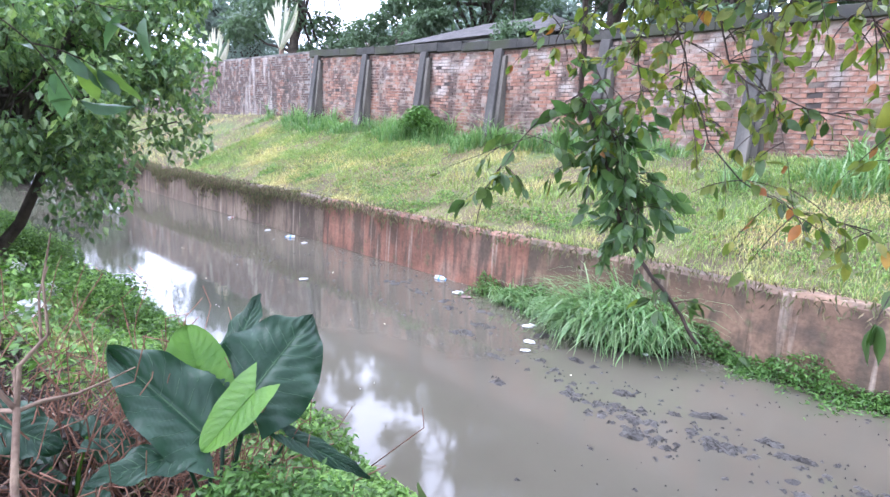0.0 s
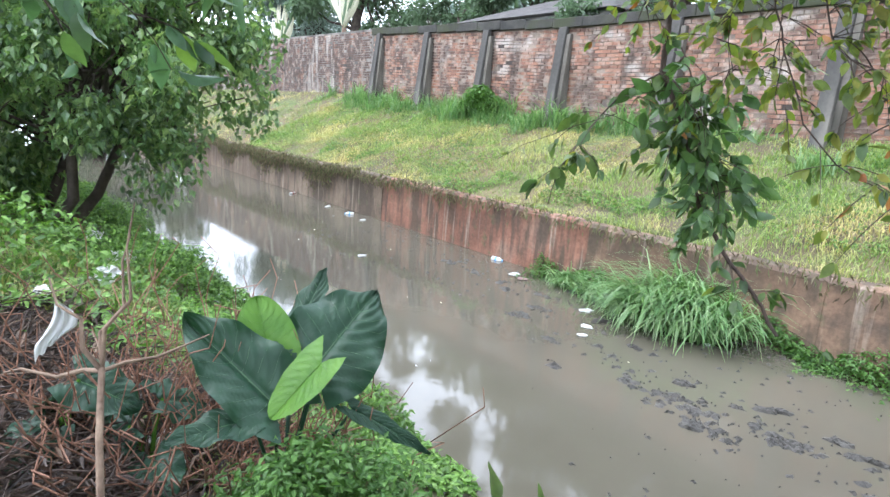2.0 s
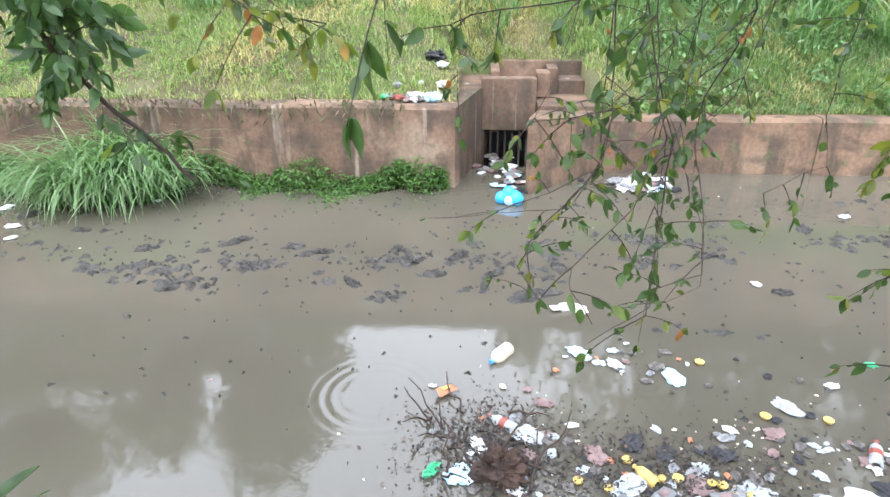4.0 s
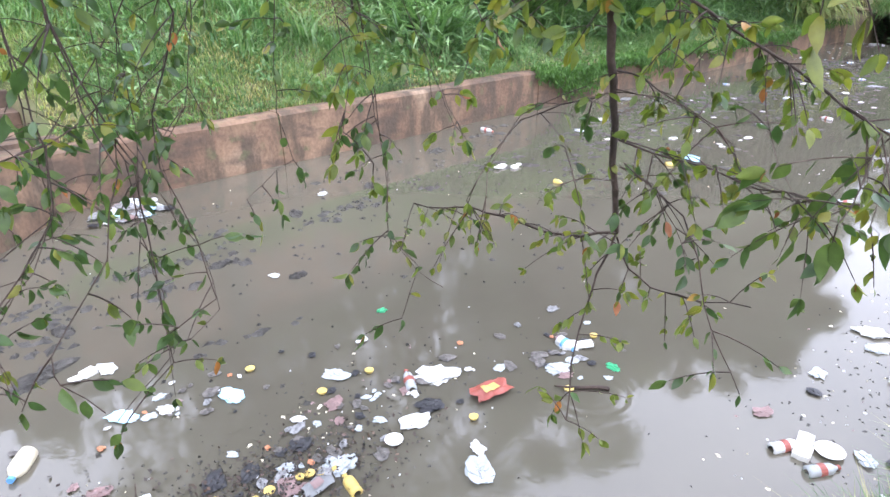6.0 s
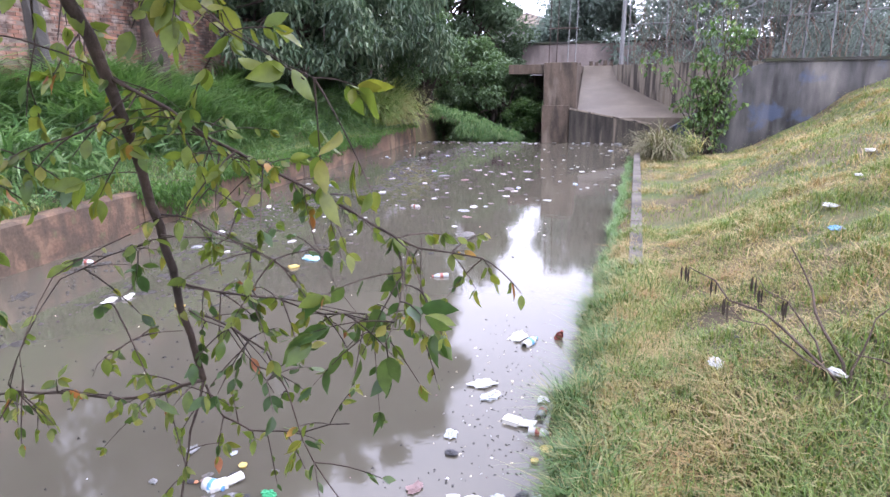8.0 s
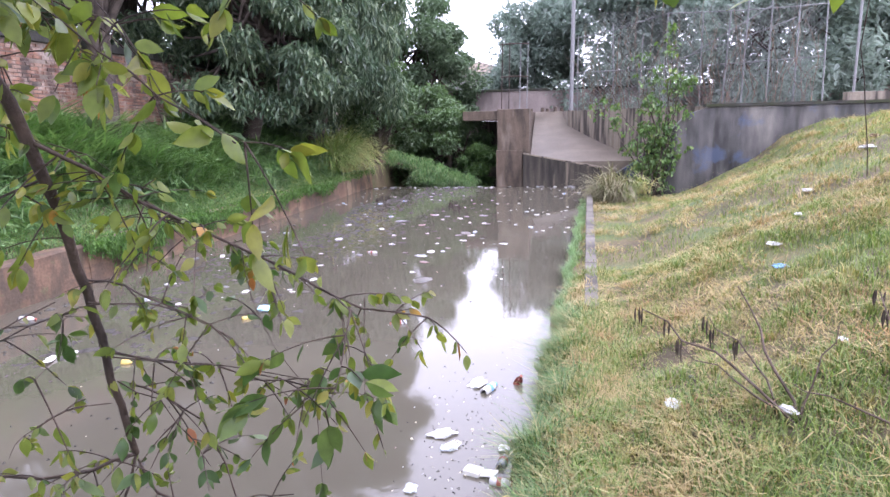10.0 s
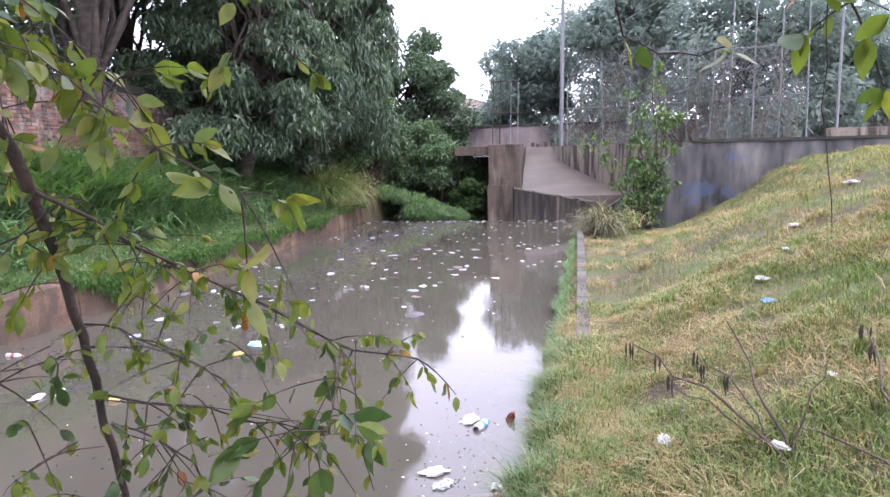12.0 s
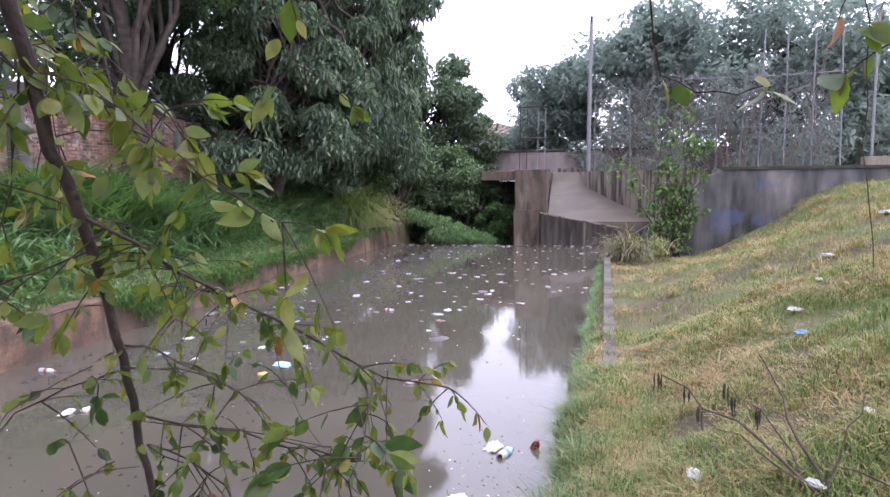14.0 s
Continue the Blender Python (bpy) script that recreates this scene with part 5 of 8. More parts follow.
p = np.concatenate([p, scatter(26000, 1.2, 9, -0.6, 1.4, lambda x, y: (near_edge(x) - y > 0.28 + 0.1 * np.sin(5 * x)) & (near_edge(x) - y < 0.75 + 0.35 * np.sin(2.3 * x) ** 2))])
g = blades("slope_straw", p, height, 0.03 + 0.06 * rough_noise(p[:, 0] * 3, p[:, 1] * 3), M_STRAW, None, 93, 0.010, 3.0)
tagged(g, "dry cut straw lying on the near slope", "grass", kind="stuff")
q = np.random.RandomState(96)
hx = np.concatenate([q.uniform(2.6, 9, 70), q.uniform(9, 21, 120)])
hy = near_edge(hx) - 0.3 - np.concatenate([q.uniform(0, 3.6, 70), q.uniform(0, 8, 120)])
pick = np.repeat(np.arange(len(hx)), 60)
p = np.stack([hx[pick] + q.normal(0, 0.16, len(pick)), hy[pick] + q.normal(0, 0.09, len(pick))], 1)
p = p[right_ok(p[:, 0], p[:, 1])]
g = blades("straw_heaps", p, height, 0.07 + 0.005 * p[:, 0] + q.uniform(0, 0.04, len(p)), M_STRAW, None, 97, 0.013, 2.2)
tagged(g, "raked heaps of dry straw left on the mown slope", "straw", kind="stuff")
x = rs.uniform(1.6, 8.2, 15000)
p = np.stack([x, near_edge(x) + 0.04 - np.abs(rs.normal(0, 0.12, 15000))], 1)
g = blades("edge_grass", p, height, 0.06 + 0.17 * np.abs(np.sin(x * 3.1) * np.sin(x * 7.7 + 1)) + rs.uniform(0, 0.05, len(x)), M_EDGE, None, 94, 0.009, 1.3)
tagged(g, "long green grass fringing the water's edge", "grass", kind="stuff")
x = rs.uniform(8.2, 21, 6000)
p = np.stack([x, near_edge(x) + 0.02 - np.abs(rs.normal(0, 0.05, 6000))], 1)
g = blades("edge_grass", p, height, np.full(len(p), 0.16), M_TUFT, None, 95, 0.012, 0.9)
tagged(g, "green grass fringe by the kerb", "grass", kind="stuff")



def crest(x, y):
    return np.maximum(height(x, y), np.maximum(height(x - 0.3, y), height(x + 0.3, y)))


p = np.concatenate([scatter(9000, 2.2, 5.0, -0.9, 1.15, lambda x, y: y < near_edge(x) - 0.3)])
g = blades("slope_grass", p, crest, 0.05 + rs.uniform(0, 0.09, len(p)), M_SLOPE, None, 99, 0.011, 1.2)
tagged(g, "tufty grass low on the near slope", "grass", kind="stuff")
p = scatter(9000, -1.2, 2.4, 10.82, 12.7)
g = blades("bank_grass", p, crest, 0.07 + rs.uniform(0, 0.09, len(p)), M_FIELD, None, 100, 0.014, 1.0)
tagged(g, "rough grass behind the drain box", "grass", kind="stuff")


def heap_rim(x, y):
    """Below 1 inside the ragged outline of the rotting heap."""
    a = np.arctan2(y - 0.35, x + 3.8)
    return np.hypot((x + 3.8) / 2.1, (y - 0.35) / 1.85) / (1 + 0.12 * np.sin(5 * a + 1) + 0.08 * np.sin(11 * a))


def fill_ok(x, y):
    return (y < near_edge(x) - 0.1) & (heap_rim(x, y) > 0.86 + 0.1 * np.sin(7 * x + 5 * y)) & ((x < 1.2 + 0.4 * np.sin(y * 3)) | (y < -2.6 + 0.5 * np.sin(x * 2)))


p = np.concatenate([scatter(60000, -9, 3, -5, 2.6, fill_ok), scatter(50000, -16, 22, -14, -2.5, lambda x, y: fill_ok(x, y) & ((y < -5.5 + np.sin(x)) | (x < -5)))])
g = blades("rough_grass", p, height, 0.05 + 0.15 * rough_noise(p[:, 0] * 2, p[:, 1] * 2), M_SLOPE, None, 104, 0.016, 1.1)
tagged(g, "rough grass and weeds on top of the near bank", "grass", kind="stuff")
p = scatter(9000, -4.5, 1.5, -3.5, 2.4, lambda x, y: fill_ok(x, y) & patchy(x, y, 1.3, 0.1))
g = leaves("low_weeds", np.stack([p[:, 0], p[:, 1], height(p[:, 0], p[:, 1]) + rs.uniform(0.02, 0.14, len(p))], 1), np.full(len(p), 0.05), M_WEED, None, 105, 0.1, 0.5)
tagged(g, "low green weeds round the rotting heap", "weeds", kind="stuff")

# ---- left bank: shrubs and undergrowth ----
x = rs.uniform(-20, -3.0, 60000)
p = np.stack([x, near_edge(x) + 0.25 - np.abs(rs.normal(0, 0.75, 60000))], 1)
mound = 0.30 + 0.20 * np.sin(p[:, 0] * 1.7 + p[:, 1]) + 0.12 * np.sin(p[:, 0] * 4.1 - 2 * p[:, 1])
mound = mound * (0.35 + 0.65 * ramp01(-p[:, 0], 3.2, 5.0))
z = np.maximum(height(p[:, 0], p[:, 1]), 0.0) + np.clip(mound, 0.05, 1) * rs.uniform(0.15, 1.0, 60000)
ok = ~((p[:, 0] > -4.6) & (p[:, 1] < 2.1))
g = leaves("bank_shrub", np.stack([p[:, 0], p[:, 1], z], 1)[ok], np.full(ok.sum(), 0.06), M_SHRUB, None, 96, 0.15, 0.5)
tagged(g, "bright green low undergrowth on the near bank", "undergrowth", kind="stuff")
x, y = rs.uniform(-2.75, -0.9, 26000), rs.uniform(1.35, 2.9, 26000)
ok = (y < near_edge(x) + 0.1) & (y > 1.5 + 0.14 * np.sin(x * 7) + 0.08 * np.sin(x * 17)) & (x < -1.05 + 0.2 * np.sin(y * 6) + 0.1 * np.sin(y * 15)) & (x > -2.6 + 0.12 * np.sin(y * 9))
x, y = x[ok], y[ok]
z = height(x, y) + (0.12 + 0.42 * np.exp(-((x + 2.15) ** 2 + (y - 1.82) ** 2) / 0.11) + 0.10 * ramp01(y, 1.4, 2.0)) * rs.uniform(0.1, 1.2, len(x)) * (0.7 + 0.3 * np.sin(x * 6) * np.cos(y * 7))
g = leaves("bank_shrub", np.stack([x, y, z], 1), np.full(len(x), 0.05), M_WEED, None, 97, 0.15, 0.5)
tagged(g, "dark green leafy weeds round the elephant ear plant", "undergrowth", kind="stuff")


x, y = rs.uniform(-14, -3.4, 18000), rs.uniform(-3.4, 1.9, 18000)
ok = heap_rim(x, y) > 0.75 + 0.15 * np.sin(3 * x) * np.sin(4 * y)
x, y = x[ok], y[ok]
z = height(x, y) + (0.35 + 0.25 * np.sin(x * 1.9) * np.cos(y * 2.3)) * rs.uniform(0.05, 1.0, len(x))
g = leaves("bank_shrub", np.stack([x, y, z], 1), np.full(len(x), 0.09), M_SHRUB, None, 98, 0.2, 0.6)
tagged(g, "leafy green undergrowth under the bank trees", "undergrowth", kind="stuff")


# weedy saplings with broad leaves
def broad_leaves(name, rows, material, parent, seed):
    """Pointed oval leaves, twelve facets each; rows of place, direction, length."""
    q = np.random.RandomState(seed)
    outline = ((0.0, 0.015), (0.10, 0.13), (0.28, 0.235), (0.50, 0.25), (0.72, 0.175), (0.88, 0.075), (1.0, 0.0))
    v, f = [], []
    for p, d, L in rows:
        p, d = Vector(p), Vector(d).normalized()
        s = d.cross(Vector((q.normal(0, 1), q.normal(0, 1), q.normal(0.3, 1)))).normalized()
        n = s.cross(d)
        k = len(v)
        curl = q.uniform(-0.05, 0.35)
        fold = q.uniform(0.02, 0.35)
        for u, w in outline:
            c = p + d * (0.12 + u) * L - n * curl * L * u * u
            rim = n * (fold * w + 0.02 * math.sin(9 * u + curl * 20)) * L
            v += [tuple(c + s * w * L + rim), tuple(c), tuple(c - s * w * L + rim)]
        for i in range(len(outline) - 1):
            b = k + 3 * i
            f += [(b, b + 1, b + 4, b + 3), (b + 1, b + 2, b + 5, b + 4)]
    return array_mesh(name, v, f, material, parent, True)


def sapling(x, y, h, n, size, mat, seed, label):
    ob = new("sapling")
    z = float(height(x, y))
    ob.location = (x, y, z)
    rng = random.Random(seed)
    t = Tubes()
    pts = []
    for k in range(5):
        end = Vector((rng.uniform(-0.45, 0.45), rng.uniform(-0.45, 0.45), h * rng.uniform(0.6, 1)))
        line = wander((0, 0, -0.05), end, 4, 0.05, rng)
        t.add(line, [0.014, 0.012, 0.01, 0.007, 0.004], 5)
        for q in line[1:]:
            for _ in range(n // 20):
                pts.append(q + Vector((rng.uniform(-0.16, 0.16), rng.uniform(-0.16, 0.16), rng.uniform(-0.08, 0.1))))
    tagged(t.make("stem", M_TWIG, ob), kind="stuff")
    broad_leaves("leaves", [(q, (rng.gauss(0, 1), rng.gauss(0, 1), rng.gauss(-0.25, 0.4)), size * rng.uniform(0.5, 1.2)) for q in pts], mat, ob, seed)
    return tagged(ob, label, "sapling")


for k, (x, y, h) in enumerate(((-4.9, 0.25, 1.3), (-6.4, 0.5, 1.5), (-5.2, -0.3, 1.5), (-4.5, -0.6, 1.4), (-5.8, 0.2, 1.7), (-4.3, 0.1, 1.0))):
    sapling(x, y, h, 240, 0.12, M_SHRUB if k % 3 else M_WEED, 101 + k, "broad-leaved weedy sapling on the near bank")


def tall_weed(x, y, top, label, seed):
    """A thin stem with a rosette of broad soft leaves at its head."""
    ob = new("tall_weed")
    z = float(height(x, y))
    ob.location = (x, y, z)
    rng = random.Random(seed)
    rows = []
    for dx, dy, drop in ((0, 0, 0), (0.06, 0.12, 0.05), (0.05, -0.08, 0.14)):
        head = Vector((dx, dy, top - z - drop))
        line = wander((dx * 0.2, dy * 0.2, -0.05), head, 6, 0.015, rng)
        t = Tubes()
        t.add(line, [0.007, 0.0065, 0.006, 0.0055, 0.005, 0.0045, 0.004], 6)
        t.make("stem", M_NEAR_LEAF, ob)
        for k in range(7):
            a = k * 2.4 + dx * 9
            rows.append((head - Vector((0, 0, 0.018 * k)), (math.cos(a), math.sin(a), 0.55 - 0.12 * k), rng.uniform(0.075, 0.115)))
    broad_leaves("leaves", rows, M_NEAR_LEAF, ob, seed)
    return tagged(ob, label, "weed")


tall_weed(-0.93, 1.70, 1.81, "soft broad-leaved green weed standing at the water's edge", 171)
# ---- left bank: heap, sticks, elephant ear ----
def chips(n, place, size, seed, thick=0.25):
    """Small crumpled flakes of rotting matter: folded quads with depth."""
    q = np.random.RandomState(seed)
    c = place(n, q)
    a = q.normal(0, 1, (n, 3)) * np.array([1, 1, 0.35])
    a /= np.linalg.norm(a, axis=1)[:, None]
    b = np.cross(a, np.array([0, 0, 1.0]) + q.normal(0, 0.35, (n, 3)))
    b /= np.linalg.norm(b, axis=1)[:, None]
    d = np.cross(a, b)
    s = (size * q.uniform(0.4, 1.5, n))[:, None]
    v = np.stack([c - a * s, c + b * s * 0.6, c + a * s, c - b * s * 0.6, c + d * s * thick], 1).reshape(-1, 3)
    i = (np.arange(n) * 5)[:, None, None]
    f = np.array([(0, 1, 4), (1, 2, 4), (2, 3, 4), (3, 0, 4), (0, 3, 1), (1, 3, 2)])[None]
    return v, (f + i).reshape(-1, 3)


def heap_place(n, q):
    x, y = q.uniform(-6.4, -1.4, 3 * n), q.uniform(-1.9, 2.4, 3 * n)
    ok = heap_rim(x, y) < q.uniform(0.85, 1.08, 3 * n)
    x, y = x[ok][:n], y[ok][:n]
    n = len(x)
    z = height(x, y) + 0.10 * np.exp(-((x + 3.6) ** 2 + (y - 0.5) ** 2)) * 2 * q.uniform(0, 1, n) + q.uniform(0, 0.05, n)
    return np.stack([x, y, z], 1)


M_LITTER = leafy("leaf_litter", [(0.02, 0.014, 0.011), (0.05, 0.03, 0.022), (0.09, 0.055, 0.04), (0.016, 0.011, 0.009), (0.17, 0.11, 0.075), (0.035, 0.022, 0.016)], 0.55, 0.05, ((0.02, 0.014, 0.011), 4.0, 0.5, 0.8))
q = heap_place(80000, np.random.RandomState(111))
size = np.where(np.random.RandomState(112).uniform(0, 1, len(q)) < 0.3, 0.12, 0.036)
tagged(leaves("rotting_heap", q, size, M_LITTER, None, 113, -0.05, 0.13, 0.9), "dark heap of rotting leaves and twigs on the bank", "compost", kind="stuff")


def stick(points, r, mat, label, name="stick"):
    p0 = Vector(points[0])
    ob = new(name)
    ob.location = p0
    t = Tubes()
    t.add([Vector(p) - p0 for p in points], [r * (1 - 0.6 * i / (len(points) - 1)) for i in range(len(points))], 6)
    t.make("wood", mat, ob)
    return tagged(ob, label, "stick")


M_RED_TWIG = earthy("reddish_twig", (0.13, 0.06, 0.035), (0.27, 0.14, 0.09), 8, 0.9, 60, 0.4)
rng = random.Random(17)
for k in range(190):
    x, y = rng.uniform(-5.2, -2.1), rng.uniform(-0.9, 1.9)
    a, L = rng.uniform(0, math.pi), rng.uniform(0.3, 1.1)
    e = (x + L * math.cos(a), y + L * math.sin(a))
    z0, z1 = float(height(x, y)) + 0.03, float(height(*e)) + rng.uniform(0.03, 0.30)
    stick(wander((x, y, z0), (e[0], e[1], z1), 5, 0.05, rng), rng.uniform(0.003, 0.012), M_TWIG if k % 3 else M_DRY_TWIG, "dry fallen stick on the rotting heap")
for k in range(190):
    x, y = rng.uniform(-3.4, -2.45), rng.uniform(1.1, 2.3)
    z0 = float(height(x, y))
    stick(wander((x, y, z0 - 0.02), (x + rng.uniform(-0.45, 0.45), y + rng.uniform(-0.4, 0.4), z0 + rng.uniform(0.3, 0.95)), 8, 0.10, rng), 0.005, M_RED_TWIG, "thin reddish dead stem standing in the weeds", "dead_weed")

t = Tubes()
for k in range(620):
    x, y = rng.uniform(-5.6, -1.9), rng.uniform(-1.2, 2.0)
    if heap_rim(x, y) > 1:
        continue
    a, L = rng.uniform(0, math.pi), rng.uniform(0.12, 0.6)
    z0 = float(height(x, y)) + rng.uniform(0.02, 0.12)
    t.add(wander((x, y, z0), (x + L * math.cos(a), y + L * math.sin(a), z0 + rng.uniform(-0.03, 0.14)), 4, 0.09, rng), [0.005, 0.0045, 0.004, 0.003, 0.002], 4)
tagged(t.make("twig_litter", M_TWIG), "fine dark twigs strewn over the rotting heap", "twigs", kind="stuff")
forked = new("forked_stick")
forked.location = (-2.12, 1.16, 0.95)
t = Tubes()
t.add([(0, 0, -0.15), (-0.02, 0, 0.25), (-0.16, 0.03, 0.5), (-0.30, 0.07, 0.68)], [0.015, 0.014, 0.012, 0.011], 8)
t.make("stem", M_DRY_TWIG, forked)
for end, r in (((-0.45, -0.05, 0.98), 0.010), ((-0.5, 0.22, 1.1), 0.008), ((-0.35, 0.45, 0.72), 0.008), ((-0.62, -0.2, 0.6), 0.01), ((-0.3, 0.2, 1.25), 0.009)):
    t = Tubes()
    t.add(wander((-0.30, 0.07, 0.67), end, 4, 0.07, rng), [r, r * 0.9, r * 0.7, r * 0.5, r * 0.3], 6)
    t.make("fork", M_DRY_TWIG, forked)
tagged(forked, "bare pale forked stick standing in the bank", "stick")


def crumple(name, mat, size, seed, squash=0.35, label="", category="plastic bag", seg=16):
    """A crumpled bag: a dented, folded shell."""
    ob = new(name)
    bm = bmesh.new()
    bmesh.ops.create_uvsphere(bm, u_segments=seg + 2, v_segments=seg - 2, radius=1.0)
    for v in bm.verts:
        c = v.co.copy()
        k = 1 + 0.5 * noise.noise(c * 1.6 + Vector((seed, 0, 0))) + 0.5 * noise.noise(c * 4.1 + Vector((0, seed, 0))) + 0.3 * noise.noise(c * 9 + Vector((0, 0, seed)))
        v.co = Vector((c.x * k * size[0], c.y * k * size[1], c.z * k * squash * size[0]))
    for f in bm.faces:
        f.smooth = False
    part("film", bm, mat, ob)
    return tagged(ob, label, category)


hung = new("plastic_bag")
hung.location = (-2.56, 1.13, 1.84)
v, f = [], []
for i in range(13):
    u = i / 12
    for j in range(11):
        w = j / 10 - 0.5
        fold = 0.016 * math.sin(w * 17 + 3 * u) + 0.01 * noise.noise(Vector((u * 5, w * 7, 2)))
        half = 0.02 + 0.115 * min(1, u * 1.4) - 0.06 * max(0, u - 0.7) / 0.3
        v.append((0.5 * fold + 0.01, -0.03 * u + w * half + 0.02 * math.sin(u * 4), -0.145 * u * (1 - 0.5 * w) - 0.02 * abs(math.sin(w * 9)) * u))
        if i and j:
            k = i * 11 + j
            f.append((k, k - 1, k - 12, k - 11))
array_mesh("film", v, f, M_WHITE, hung, True)
tagged(hung, "torn white plastic bag hanging on the forked stick", "plastic bag")


M_VEIN = plain("pale_leaf_vein", (0.06, 0.13, 0.055), 0.5)


def blade_leaf(parent, base, tip, normal, wide, mat, seed, curl=0.14, wave=0.035, trough=0.10, blunt=0.75, rib=1.0):
    """A heart-shaped leaf blade with lobes behind its stalk, ridged veins and a wavy edge."""
    base, tip, n = Vector(base), Vector(tip), Vector(normal).normalized()
    a = tip - base
    L = a.length
    a.normalize()
    n = (n - a * n.dot(a)).normalized()
    s = a.cross(n)
    v, f = [], []
    nu, nv = 44, 24
    for i in range(nu + 1):
        u = i / nu
        for j in range(nv + 1):
            w = j / nv * 2 - 1
            back = 0.30 * abs(w) ** 0.8 * (1 - u) ** 2
            half = wide * (math.sin(math.pi * min(1, 0.13 + 0.87 * u) ** 0.82) ** blunt) if u < 1 else 0.0
            half *= 1 - 0.15 * u
            along = (u - back) * L
            off = w * half
            ridge = rib * (0.0065 * math.cos((u - 0.42 * abs(w)) * 8 * 2 * math.pi) * min(1, 4 * abs(w)) * (1 - 0.75 * abs(w)) * 1.5 - 0.014 * math.exp(-(w * 9) ** 2))
            h = -curl * L * (u - 0.3) ** 2 - 0.35 * curl * wide * w * w * 3 + wave * wide * 4 * math.sin(u * 19 + seed) * abs(w) ** 3 + trough * wide * abs(w) + ridge
            v.append(tuple(base + a * along + s * off + n * h))
    for i in range(nu):
        for j in range(nv):
            k = i * (nv + 1) + j
            f.append((k, k + 1, k + nv + 2, k + nv + 1))
    blade = array_mesh("leaf_blade", v, f, mat, parent, True)

    def spot(u, w):
        i, j = min(nu, max(0, u * nu)), min(nv, max(0, (w + 1) / 2 * nv))
        k = int(round(i)) * (nv + 1) + int(round(j))
        return Vector(v[k]) + n * 0.002

    t = Tubes()
    t.add([spot(q / nu, 0) for q in range(0, nu, 2)], [0.0028 * (1 - 0.9 * q / nu) for q in range(0, nu, 2)], 5)
    t.make("midrib", M_VEIN if mat is M_EAR else M_EAR_YOUNG, blade)
    t = Tubes()
    for q in range(7):
        u0 = 0.02 + 0.11 * q
        for side in (-1, 1):
            t.add([spot(u0 + 0.06 * g, side * (0.02 + 0.235 * g)) for g in range(5)], [0.0010, 0.0009, 0.0008, 0.0006, 0.0004], 4)
    tagged(t.make("side_vein", M_VEIN if mat is M_EAR else M_EAR_YOUNG, blade), kind="stuff")
    return blade


ear = new("elephant_ear_plant")
root = Vector((-2.33, 1.86, 0.78))
ear.location = root
tagged(ear, "elephant ear plant with huge dark heart-shaped leaves", "plant")
for k, (b, tip, nrm, w, mat) in enumerate((
        ((-2.38, 2.02, 1.50), (-2.47, 2.36, 1.76), (0.74, -0.60, 0.40), 0.235, M_EAR),
        ((-2.37, 1.82, 1.38), (-2.68, 1.57, 1.69), (1.02, -0.08, 0.61), 0.175, M_EAR),
        ((-2.49, 1.86, 1.50), (-2.65, 1.86, 1.74), (0.83, -0.53, 0.35), 0.13, M_EAR_YOUNG),
        ((-2.67, 2.05, 1.53), (-2.75, 2.23, 1.81), (0.50, -1.04, 0.18), 0.095, M_EAR),
        ((-2.25, 1.97, 1.56), (-2.28, 1.77, 1.36), (0.25, -0.45, 0.90), 0.105, M_EAR_YOUNG),
        ((-2.36, 1.73, 1.34), (-2.38, 1.40, 1.33), (0.25, -0.20, 1.0), 0.10, M_EAR),
        ((-2.23, 2.12, 1.33), (-2.02, 2.38, 1.16), (0.25, -0.35, 0.8), 0.05, M_EAR))):
    young = mat is M_EAR_YOUNG
    blade_leaf(ear, Vector(b) - root, Vector(tip) - root, nrm, w * (1.1 if young else 1), mat, k, 0.06 if young else 0.14, 0.004 if young else 0.035, 0.15 if young else 0.45 if k == 1 else 0.10, 0.5 if young else 0.75, 0.3 if young else 1.0)
    t = Tubes()
    q = Vector(b) - root
    t.add([(-0.02, 0.01 * k - 0.04, -0.08), (q.x * 0.5 - 0.07, q.y * 0.5 + 0.02, q.z * 0.55), tuple(q - Vector((0.015, -0.005, 0.0)))], [0.013, 0.009, 0.006], 7)
    t.make("stalk", M_EAR, ear)
q = clumps([(-2.17, 1.93, 1.12), (-2.02, 2.1, 1.06), (-2.12, 1.82, 1.14), (-1.95, 1.98, 0.98), (-2.2, 1.7, 1.0), (-1.85, 2.2, 0.85), (-2.0, 1.75, 0.95)], [0.2, 0.22, 0.2, 0.22, 0.24, 0.22, 0.22], 900, np.random.RandomState(114), 0.3, 0.9)
tagged(leaves("bank_shrub", q, np.full(len(q), 0.042), M_WEED, None, 115, 0.1, 0.5), "leafy green weeds at the foot of the elephant ear", "undergrowth", kind="stuff")
for x, y, z, k in ((-3.0, 1.15, 1.38, 1), (-2.85, 1.45, 1.25, 2)):
    small = new("elephant_ear_plant")
    small.location = (x, y, float(height(x, y)))
    for j in range(3):
        a = j * 2.1 + k
        b = Vector((0.08 * math.cos(a), 0.08 * math.sin(a), z - float(height(x, y)) - 0.1 * j))
        blade_leaf(small, b, b + Vector((0.25 * math.cos(a), 0.25 * math.sin(a), -0.12)), (0.6, -0.3, 1), 0.13, M_EAR, j)
        t = Tubes()
        t.add([(0, 0, -0.05), (b.x * 0.4, b.y * 0.4, b.z * 0.6), tuple(b)], [0.014, 0.011, 0.007], 6)
        t.make("stalk", M_EAR_YOUNG, small)
    tagged(small, "smaller elephant ear plant in the undergrowth", "plant")


